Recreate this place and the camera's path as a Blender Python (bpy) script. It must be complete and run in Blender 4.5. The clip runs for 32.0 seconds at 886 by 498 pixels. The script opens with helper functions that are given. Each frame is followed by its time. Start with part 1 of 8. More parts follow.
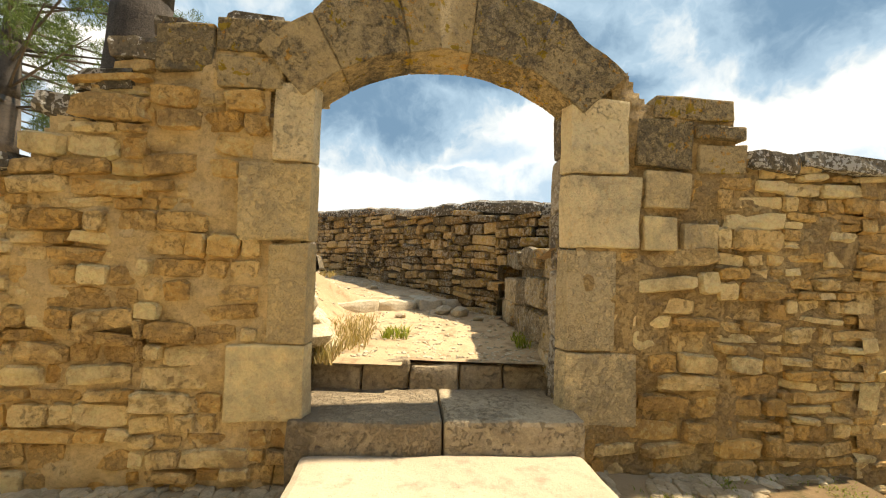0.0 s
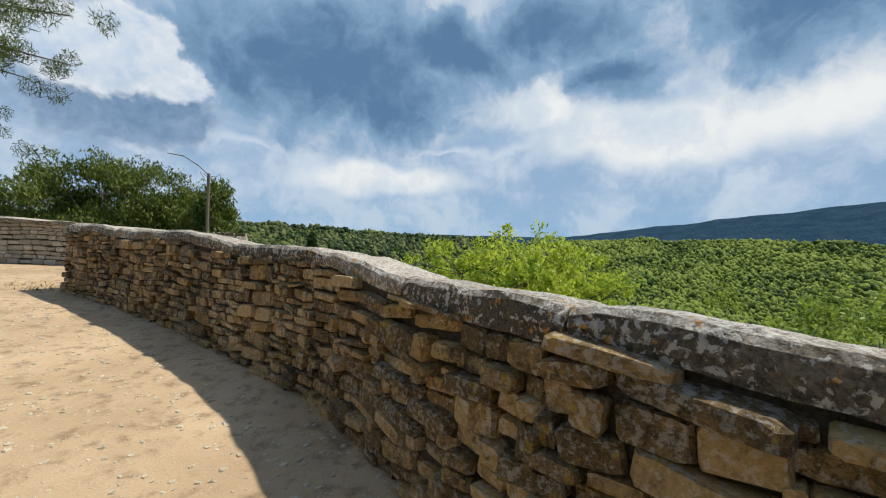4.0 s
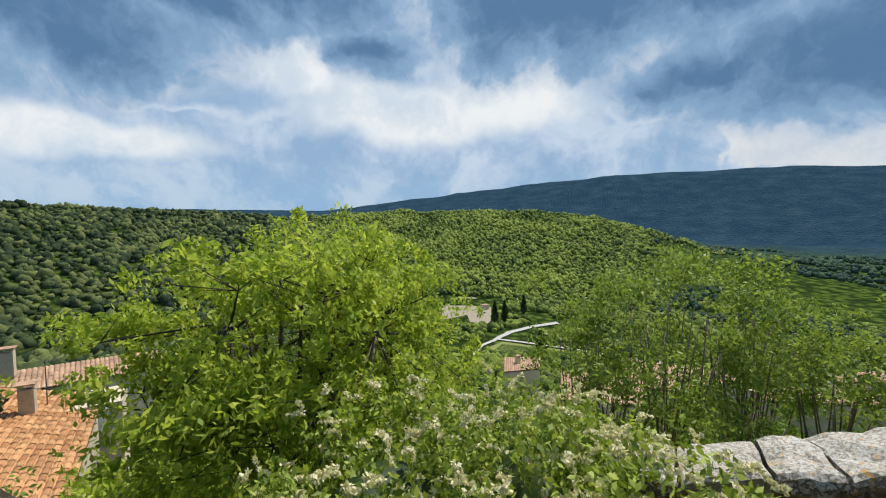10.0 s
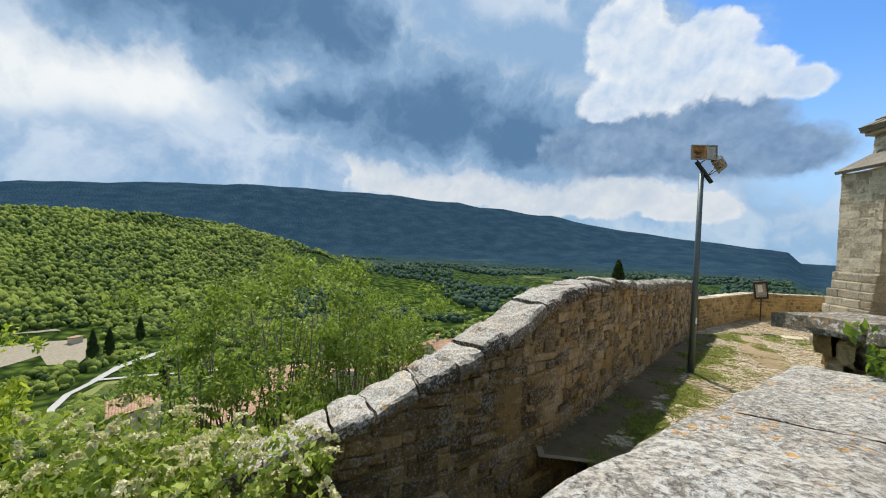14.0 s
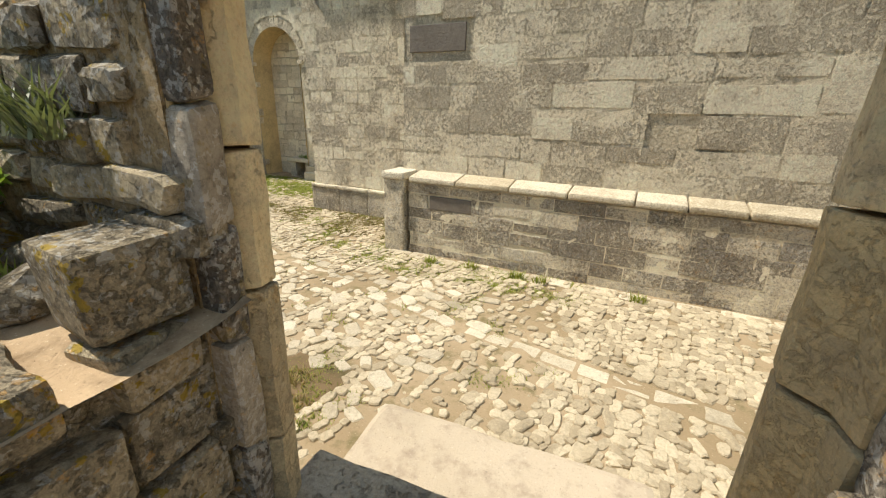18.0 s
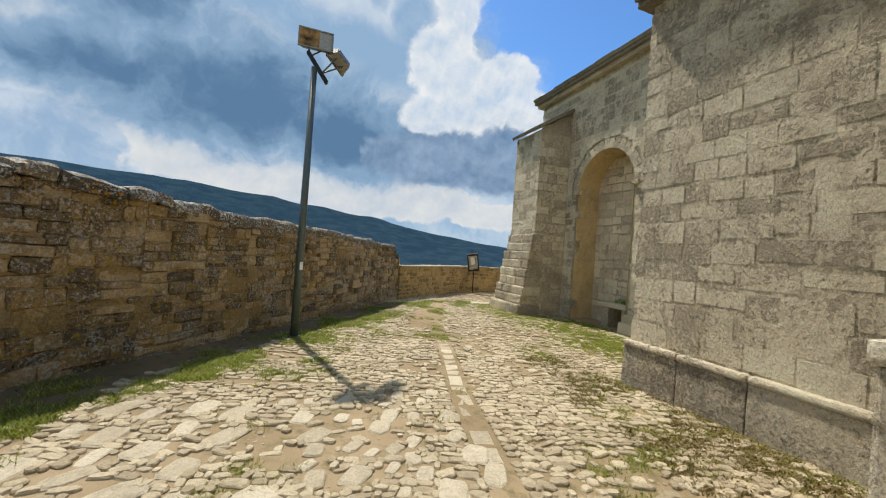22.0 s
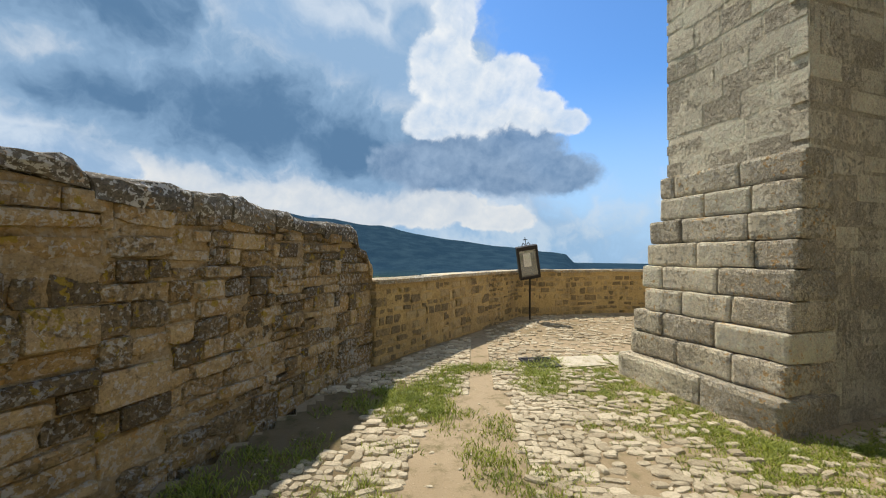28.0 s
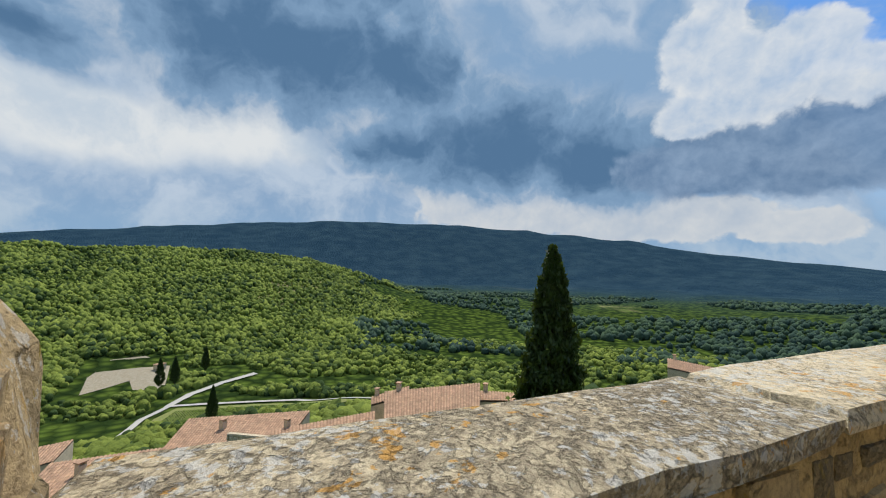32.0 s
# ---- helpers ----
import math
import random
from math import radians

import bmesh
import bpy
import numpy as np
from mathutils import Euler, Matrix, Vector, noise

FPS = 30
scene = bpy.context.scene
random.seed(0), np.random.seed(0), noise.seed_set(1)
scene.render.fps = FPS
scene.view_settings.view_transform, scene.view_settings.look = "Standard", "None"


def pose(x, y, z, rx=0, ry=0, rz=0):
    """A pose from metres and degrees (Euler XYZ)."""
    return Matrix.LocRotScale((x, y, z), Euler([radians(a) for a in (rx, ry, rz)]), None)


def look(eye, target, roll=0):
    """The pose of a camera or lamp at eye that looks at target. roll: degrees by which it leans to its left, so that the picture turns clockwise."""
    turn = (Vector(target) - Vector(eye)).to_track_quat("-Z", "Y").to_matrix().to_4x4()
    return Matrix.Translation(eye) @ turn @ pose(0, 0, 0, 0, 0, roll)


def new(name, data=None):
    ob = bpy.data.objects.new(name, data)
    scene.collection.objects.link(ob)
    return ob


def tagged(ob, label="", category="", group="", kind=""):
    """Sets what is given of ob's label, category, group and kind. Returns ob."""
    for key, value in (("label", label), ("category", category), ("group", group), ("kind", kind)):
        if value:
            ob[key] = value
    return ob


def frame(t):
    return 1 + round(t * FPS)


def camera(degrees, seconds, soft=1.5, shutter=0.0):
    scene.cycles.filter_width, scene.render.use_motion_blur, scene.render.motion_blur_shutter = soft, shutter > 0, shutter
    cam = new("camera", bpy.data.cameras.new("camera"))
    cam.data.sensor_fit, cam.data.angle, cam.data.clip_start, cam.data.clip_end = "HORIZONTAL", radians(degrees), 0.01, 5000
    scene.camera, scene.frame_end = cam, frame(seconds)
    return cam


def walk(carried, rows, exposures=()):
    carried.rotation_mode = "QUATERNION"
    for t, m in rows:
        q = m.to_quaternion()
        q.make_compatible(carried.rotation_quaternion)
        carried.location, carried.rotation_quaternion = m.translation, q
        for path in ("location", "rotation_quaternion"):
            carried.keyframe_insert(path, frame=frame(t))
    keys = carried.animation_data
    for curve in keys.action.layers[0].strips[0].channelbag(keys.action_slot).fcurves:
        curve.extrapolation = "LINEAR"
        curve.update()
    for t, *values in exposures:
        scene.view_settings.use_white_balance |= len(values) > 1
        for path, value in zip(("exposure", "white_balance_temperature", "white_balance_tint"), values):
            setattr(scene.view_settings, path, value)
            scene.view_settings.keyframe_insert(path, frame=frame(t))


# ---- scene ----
# ---- camera ----
cam = camera(96.7, 32.0, 1.1)
PATH = [
    (0.0, 0.000, 0.000, 1.378, 91.36, -1.92, 0.00),
    (0.5, 0.024, 0.645, 1.397, 91.92, -1.76, 0.31),
    (1.0, -0.045, 1.246, 1.472, 92.19, -1.63, 0.13),
    (1.5, -0.033, 1.801, 1.582, 92.03, -2.04, -0.38),
    (2.0, -0.017, 2.227, 1.826, 91.05, -2.29, -1.01),
    (2.5, -0.103, 2.590, 1.977, 90.28, -2.62, -1.21),
    (3.0, -0.102, 2.956, 2.067, 89.27, -1.89, -0.88),
    (3.5, -0.181, 3.319, 2.159, 89.45, -2.39, -1.08),
    (4.0, -0.314, 3.777, 2.339, 89.46, -2.16, -1.32),
    (4.5, -0.308, 4.259, 2.429, 88.85, -0.97, -1.24),
    (6.5, -0.429, 6.118, 2.616, 89.09, -0.83, -3.18),
    (7.0, -0.473, 6.307, 2.638, 87.17, -0.61, -5.26),
    (7.5, -0.491, 6.374, 2.654, 84.69, -0.41, -8.98),
    (8.0, -0.495, 6.325, 2.655, 83.19, -0.22, -14.42),
    (8.5, -0.465, 6.172, 2.723, 83.29, 0.04, -20.65),
    (9.0, -0.420, 6.326, 2.658, 84.39, 0.28, -26.10),
    (9.5, -0.407, 6.283, 2.668, 85.48, 0.01, -30.46),
    (10.0, -0.360, 6.224, 2.669, 86.26, -0.34, -34.16),
    (10.5, -0.307, 6.134, 2.641, 86.98, -0.65, -38.13),
    (11.0, -0.270, 6.015, 2.641, 87.63, -1.15, -42.41),
    (11.5, -0.253, 5.897, 2.653, 87.90, -1.55, -47.37),
    (12.0, -0.223, 5.817, 2.641, 88.06, -1.88, -53.62),
    (12.5, -0.214, 5.800, 2.633, 88.38, -1.88, -61.43),
    (13.0, -0.238, 5.821, 2.627, 88.70, -1.74, -69.27),
    (13.5, -0.295, 5.833, 2.629, 88.88, -1.93, -76.10),
    (14.0, -0.280, 5.741, 2.626, 88.96, -2.40, -83.12),
    (14.5, -0.302, 5.552, 2.635, 88.72, -2.53, -92.74),
    (15.0, -0.360, 5.367, 2.620, 88.28, -2.35, -105.29),
    (15.5, -0.365, 5.143, 2.585, 86.79, -1.98, -119.82),
    (16.0, -0.390, 4.960, 2.520, 84.00, -1.70, -136.50),
    (16.5, -0.410, 4.750, 2.430, 79.00, -1.50, -152.00),
    (17.0, -0.420, 4.500, 2.310, 74.50, -1.30, -160.50),
    (17.5, -0.400, 4.206, 2.199, 71.56, -1.22, -160.06),
    (18.0, -0.384, 3.690, 2.123, 70.82, -1.41, -153.17),
    (18.5, -0.233, 3.140, 2.105, 71.63, -2.07, -143.26),
    (19.0, 0.002, 2.650, 2.019, 73.19, -1.98, -135.06),
    (19.5, 0.218, 2.290, 1.965, 77.30, -1.77, -134.69),
    (20.0, 0.449, 2.002, 1.863, 82.41, -1.31, -133.34),
    (20.5, 0.781, 1.711, 1.682, 85.57, -1.15, -124.98),
    (21.0, 1.189, 1.486, 1.567, 88.13, -1.63, -116.65),
    (21.5, 1.684, 1.293, 1.488, 89.95, -2.86, -111.82),
    (22.0, 2.247, 0.938, 1.474, 90.44, -4.08, -108.82),
    (22.5, 2.826, 0.712, 1.430, 89.89, -4.65, -108.22),
    (23.0, 3.439, 0.605, 1.465, 89.94, -3.21, -111.01),
    (23.5, 4.050, 0.447, 1.380, 90.90, -1.35, -117.03),
    (24.0, 4.632, 0.284, 1.377, 91.96, -1.01, -122.84),
    (24.5, 5.271, 0.122, 1.400, 93.43, -1.59, -124.31),
    (25.0, 5.978, -0.017, 1.384, 94.15, -1.07, -122.03),
    (25.5, 6.674, -0.218, 1.335, 93.47, -0.14, -117.82),
    (26.0, 7.369, -0.420, 1.302, 92.41, 0.02, -113.95),
    (26.5, 8.002, -0.765, 1.276, 91.56, -0.74, -111.29),
    (28.5, 10.822, -1.515, 1.238, 91.21, -0.54, -105.05),
    (29.0, 11.552, -1.726, 1.251, 91.41, -1.01, -102.15),
    (29.5, 12.259, -1.936, 1.252, 91.93, -1.29, -99.60),
    (30.0, 12.955, -2.110, 1.249, 92.46, -1.64, -97.63),
    (30.5, 13.580, -2.288, 1.256, 93.03, -1.44, -94.91),
    (31.0, 14.146, -2.469, 1.273, 92.97, -1.45, -90.31),
    (31.5, 14.730, -2.528, 1.255, 93.23, -0.62, -82.90),
    (32.0, 15.113, -2.578, 1.258, 93.00, -1.18, -72.97),
]
EXPOSURES = [(0.0, 0.80, 8000, 10), (1.0, 0.80, 7400, 10), (1.7, 0.15, 6700, 10), (2.6, 0.0, 6600, 10), (4.5, 0.0, 6300, 10), (15.0, 0.1, 6250, 10), (17.5, 0.4, 6500, 10), (19.0, 0.25, 6500, 10), (20.5, 0.0, 6500, 10), (25.0, 0.1, 6400, 10), (27.0, 0.1, 6400, 10), (30.0, 0.05, 6250, 10), (32.0, -0.2, 6200, 10)]
walk(cam, [(t, pose(x, y, z, rx, ry, rz)) for t, x, y, z, rx, ry, rz in PATH], EXPOSURES)

# ---- world, sun ----
SUN_AZ, SUN_EL = radians(14.5), radians(59)
sun_way = Vector((math.cos(SUN_AZ) * math.cos(SUN_EL), math.sin(SUN_AZ) * math.cos(SUN_EL), math.sin(SUN_EL)))
sun = new("sun", bpy.data.lights.new("sun", "SUN"))
sun.data.energy, sun.data.angle, sun.data.color = 5.0, radians(1.2), (1.0, 0.93, 0.82)
sun.matrix_world = look(sun_way * 50, (0, 0, 0))


class Nodes:
    """A short hand for node trees."""

    def __init__(self, tree):
        self.t = tree
        tree.nodes.clear()

    def n(self, kind, **inputs):
        node = self.t.nodes.new("ShaderNode" + kind)
        for k, v in inputs.items():
            node.inputs[k].default_value = v
        return node

    def link(self, a, b):
        self.t.links.new(a, b)
        return b

    def put(self, sock, v):
        if isinstance(v, bpy.types.NodeSocket):
            self.t.links.new(v, sock)
        elif v is not None:
            sock.default_value = v

    def math(self, op, a, b=0.0, c=None, clamp=False):
        m = self.n("Math")
        m.operation, m.use_clamp = op, clamp
        self.put(m.inputs[0], a), self.put(m.inputs[1], b)
        if c is not None:
            self.put(m.inputs[2], c)
        return m.outputs[0]

    def vec(self, op, a, b=None):
        m = self.n("VectorMath")
        m.operation = op
        self.put(m.inputs[0], a)
        if b is not None:
            self.put(m.inputs[1], b)
        return m.outputs[1] if op in ("DOT_PRODUCT", "DISTANCE", "LENGTH") else m.outputs[0]

    def noise(self, vector, scale, detail=3.0, rough=0.55, distort=0.0, color=False):
        m = self.n("TexNoise")
        self.put(m.inputs["Vector"], vector)
        m.inputs["Scale"].default_value, m.inputs["Detail"].default_value = scale, detail
        m.inputs["Roughness"].default_value, m.inputs["Distortion"].default_value = rough, distort
        return m.outputs["Color" if color else "Fac"]

    def step(self, v, lo, hi, a=0.0, b=1.0):
        m = self.n("MapRange")
        m.interpolation_type = "SMOOTHSTEP"
        self.put(m.inputs[0], v)
        for i, x in enumerate((lo, hi, a, b)):
            m.inputs[i + 1].default_value = x
        return m.outputs[0]

    def mix(self, fac, a, b, mode="MIX"):
        m = self.n("Mix")
        m.data_type, m.blend_type = "RGBA", mode
        self.put(m.inputs[0], fac)
        for s, v in ((m.inputs[6], a), (m.inputs[7], b)):
            self.put(s, (*v, 1.0) if isinstance(v, tuple) and len(v) == 3 else v)
        return m.outputs[2]


def make_world():
    world = bpy.data.worlds.new("sky")
    scene.world = world
    world.use_nodes = True
    k = Nodes(world.node_tree)
    sky = k.n("TexSky")
    sky.sky_type, sky.sun_disc, sky.sun_elevation, sky.sun_rotation = "NISHITA", False, SUN_EL, math.pi / 2 - SUN_AZ
    sky.altitude, sky.air_density, sky.dust_density, sky.ozone_density = 400.0, 1.0, 0.6, 2.0
    way = k.n("TexCoord").outputs["Generated"]
    split = k.n("SeparateXYZ")
    k.link(way, split.inputs[0])
    z = split.outputs[2]

    def billow(vector, scale, detail=3.0):
        v = k.n("TexVoronoi")
        v.feature, v.normalize = "F1", True
        k.put(v.inputs["Vector"], vector)
        v.inputs["Scale"].default_value, v.inputs["Detail"].default_value, v.inputs["Roughness"].default_value = scale, detail, 0.55
        return v.outputs["Distance"]

    def bent(amount, scale, shift, detail=5.0):
        """The way, pushed about by noise, so that outlines come out torn."""
        push = k.vec("SUBTRACT", k.noise(k.vec("ADD", way, shift), scale, detail, 0.55, 0.0, True), (0.5, 0.5, 0.5))
        return k.vec("ADD", way, k.vec("MULTIPLY", push, (amount, amount, amount * 0.7)))

    torn, curled = bent(0.22, 4.5, (3.0, 1.0, 2.0)), bent(0.05, 14.0, (7.0, 4.0, 1.0), 3.0)
    puffs = billow(curled, 11.0, 4.0)
    puffs_lit = billow(k.vec("ADD", curled, (-0.008, 0.012, 0.022)), 11.0, 4.0)
    heaps = billow(torn, 9.0, 4.0)
    crisp, crisp_lit = billow(curled, 36.0, 3.0), billow(k.vec("ADD", curled, (-0.004, 0.006, 0.010)), 36.0, 3.0)
    wisp = k.noise(torn, 6.0, 7.0, 0.6)
    ruffle = k.noise(torn, 15.0, 6.0, 0.6)

    def far_from(masses, where, ragged):
        """How far a direction lies from the nearest cloud mass, 1 at its rim: (azimuth, height, half width, half height) in degrees."""
        out = None
        for az, el, wide, high in masses:
            a, e = radians(az), radians(el)
            c = Vector((math.sin(a) * math.cos(e), math.cos(a) * math.cos(e), math.sin(e)))
            right = Vector((math.cos(a), -math.sin(a), 0))
            over = right.cross(c)
            u = k.math("DIVIDE", k.vec("DOT_PRODUCT", where, tuple(right)), math.sin(radians(wide)))
            v = k.math("DIVIDE", k.vec("DOT_PRODUCT", where, tuple(over)), math.sin(radians(high)))
            r = k.math("SQRT", k.math("ADD", k.math("MULTIPLY", u, u), k.math("MULTIPLY", v, v)))
            r = k.math("ADD", r, k.math("MULTIPLY", k.math("LESS_THAN", k.vec("DOT_PRODUCT", where, tuple(c)), 0.0), 20.0))
            out = r if out is None else k.math("SMOOTH_MIN", out, r, 0.35)
        return k.math("ADD", out, ragged)

    soft = k.math("MULTIPLY", k.math("SUBTRACT", wisp, 0.5), 1.1)
    lumpy = k.math("MULTIPLY", k.math("SUBTRACT", heaps, 0.55), 0.9)
    curly = k.math("ADD", k.math("MULTIPLY", k.math("SUBTRACT", puffs, 0.5), 0.9), k.math("MULTIPLY", k.math("SUBTRACT", crisp, 0.5), 0.7))
    dark, pale = far_from(DARK_CLOUDS, torn, lumpy), far_from(PALE_DECK, torn, lumpy)
    white, base = far_from(WHITE_CLOUDS, curled, curly), far_from(SHADED_BASES, curled, curly)
    bank, hole = far_from(LOW_BANKS, curled, curly), far_from(BLUE_HOLES, torn, soft)
    bright = far_from(BRIGHT_VEIL, torn, soft)
    # thin high veil, whiter where the sun stands behind it
    veil = k.mix(k.step(wisp, 0.36, 0.66), (0.30, 0.44, 0.62), (0.58, 0.67, 0.77))
    veil = k.mix(k.step(bright, 1.15, 0.55), veil, k.mix(k.step(wisp, 0.34, 0.62), (0.62, 0.70, 0.77), (0.86, 0.87, 0.85)))
    veil = k.mix(k.step(z, 0.03, 0.17, 0.85, 0.0), veil, k.mix(k.step(wisp, 0.42, 0.6), (0.30, 0.47, 0.66), (0.48, 0.60, 0.71)))
    air = k.mix(k.step(z, 0.02, 0.42), (0.42, 0.62, 0.84), k.mix(1.0, sky.outputs[0], (0.086, 0.132, 0.172), "MULTIPLY"))
    out = k.mix(k.step(hole, 1.25, 0.8), veil, air)
    relief = k.math("ADD", k.math("MULTIPLY", k.math("SUBTRACT", puffs_lit, puffs), 1.3), k.math("MULTIPLY", k.math("SUBTRACT", crisp_lit, crisp), 0.4))
    glow = k.math("ADD", k.math("ADD", 0.55, relief), k.step(bank, 0.5, 1.0, 0.0, 0.2), clamp=True)
    out = k.mix(k.math("MULTIPLY", k.step(bank, 1.05, 0.8), 0.85), out, k.mix(glow, (0.44, 0.53, 0.64), (0.84, 0.82, 0.77)))
    grain = k.math("MULTIPLY", k.math("SUBTRACT", ruffle, 0.5), 0.9)
    deck = k.mix(k.math("ADD", k.step(pale, 1.0, 0.3), grain, clamp=True), (0.60, 0.68, 0.77), (0.28, 0.43, 0.62))
    out = k.mix(k.step(pale, 1.1, 0.8), out, deck)
    deep = k.math("ADD", k.math("MULTIPLY", k.step(dark, 1.3, -0.35), 0.92), k.math("ADD", k.math("MULTIPLY", grain, 0.8), k.math("MULTIPLY", k.math("SUBTRACT", 0.55, heaps), 0.75)), clamp=True)
    gloom = k.mix(k.step(deep, 0.0, 0.45), (0.56, 0.63, 0.71), k.mix(k.step(deep, 0.3, 1.0), (0.26, 0.40, 0.57), (0.105, 0.205, 0.345)))
    out = k.mix(k.step(dark, 1.32, 0.85), out, gloom)
    out = k.mix(k.math("MULTIPLY", k.step(base, 1.06, 0.62), 0.94), out, k.mix(k.math("ADD", k.math("ADD", 0.30, relief), k.math("ADD", grain, k.step(base, 0.5, 1.0, 0.0, 0.25)), clamp=True), (0.13, 0.225, 0.37), (0.40, 0.52, 0.67)))
    rim = k.step(white, 0.45, 0.98)
    lit = k.math("ADD", k.math("ADD", 0.47, k.math("MULTIPLY", rim, 0.20)), k.math("ADD", k.math("MULTIPLY", relief, 1.3), k.math("MULTIPLY", grain, 0.55)), clamp=True)
    out = k.mix(k.math("MULTIPLY", k.step(white, 1.06, 0.70), 0.92), out, k.mix(lit, (0.42, 0.56, 0.74), (0.93, 0.92, 0.88)))
    back = k.n("Background")
    k.link(out, back.inputs[0])
    back.inputs[1].default_value = SKY_STRENGTH
    k.link(back.outputs[0], k.n("OutputWorld").inputs[0])


SKY_STRENGTH = 1.0
DARK_CLOUDS = [(-17, 22.5, 18, 8), (-9, 18, 11, 4.4), (2, 25.5, 10, 4), (17, 27.5, 8, 3.4), (24, 22, 4.5, 2.6), (50, 27.5, 17, 7.5), (66, 27, 8, 5), (80, 17.8, 16, 6.0), (94, 14.8, 15, 4.6), (66, 17.5, 8, 3.2), (40, 38, 22, 7)]
PALE_DECK = [(92, 25.5, 14, 6), (-24, 14, 9, 2.6), (-36, 13, 7, 3), (2, 15.5, 10, 2.6), (62, 15, 7, 2.2), (78, 31, 10, 6), (103, 30, 4, 5), (31, 23, 6, 2.4)]
WHITE_CLOUDS = [(-41, 19, 5.5, 3.6), (-37, 21.5, 3.4, 2.4), (-33.5, 18, 3.2, 2.0), (106.5, 25.5, 3.6, 3.6), (108.8, 31.5, 2.4, 4.2), (112, 21.5, 5, 3.8), (105.6, 18.9, 3.2, 2.3), (116.6, 23.8, 3, 2.8), (120.6, 20, 3, 2.2), (124.4, 18.2, 2.2, 1.3)]
SHADED_BASES = [(118, 12, 9, 3.0), (108, 13.5, 9, 3.6), (117, 16.5, 6, 3.4), (124, 11, 4, 2), (-38, 14, 8, 3.6)]
LOW_BANKS = [(85, 8.6, 12, 2.4), (72, 11.2, 2.8, 1.8), (100, 7.0, 12, 2.4), (106, 6.8, 2.4, 1.9), (115, 5.4, 4.5, 1.5), (80, 9.8, 5, 2.2)]
BRIGHT_VEIL = [(14, 19.5, 8, 4), (30, 15, 16, 4.2), (44, 17, 11, 5), (0, 29, 4, 3), (-8, 9, 14, 2.6), (72, 22.5, 6, 2)]
BLUE_HOLES = [(-33, 26.5, 7, 3.2), (-46, 28, 9, 4), (152, 30, 27, 27), (132, 20, 13, 14), (126, 34, 11, 10), (165, 50, 30, 30)]


make_world()

# ---- materials ----
def material(name):
    m = bpy.data.materials.new(name)
    m.use_nodes = True
    k = Nodes(m.node_tree)
    b = k.n("BsdfPrincipled")
    k.link(b.outputs[0], k.n("OutputMaterial").inputs[0])
    return m, k, b


def chance(k):
    """A number of its own for each piece, loose or joined."""
    return k.math("FRACT", k.math("ADD", k.n("ObjectInfo").outputs["Random"], k.n("NewGeometry").outputs["Random Per Island"]))


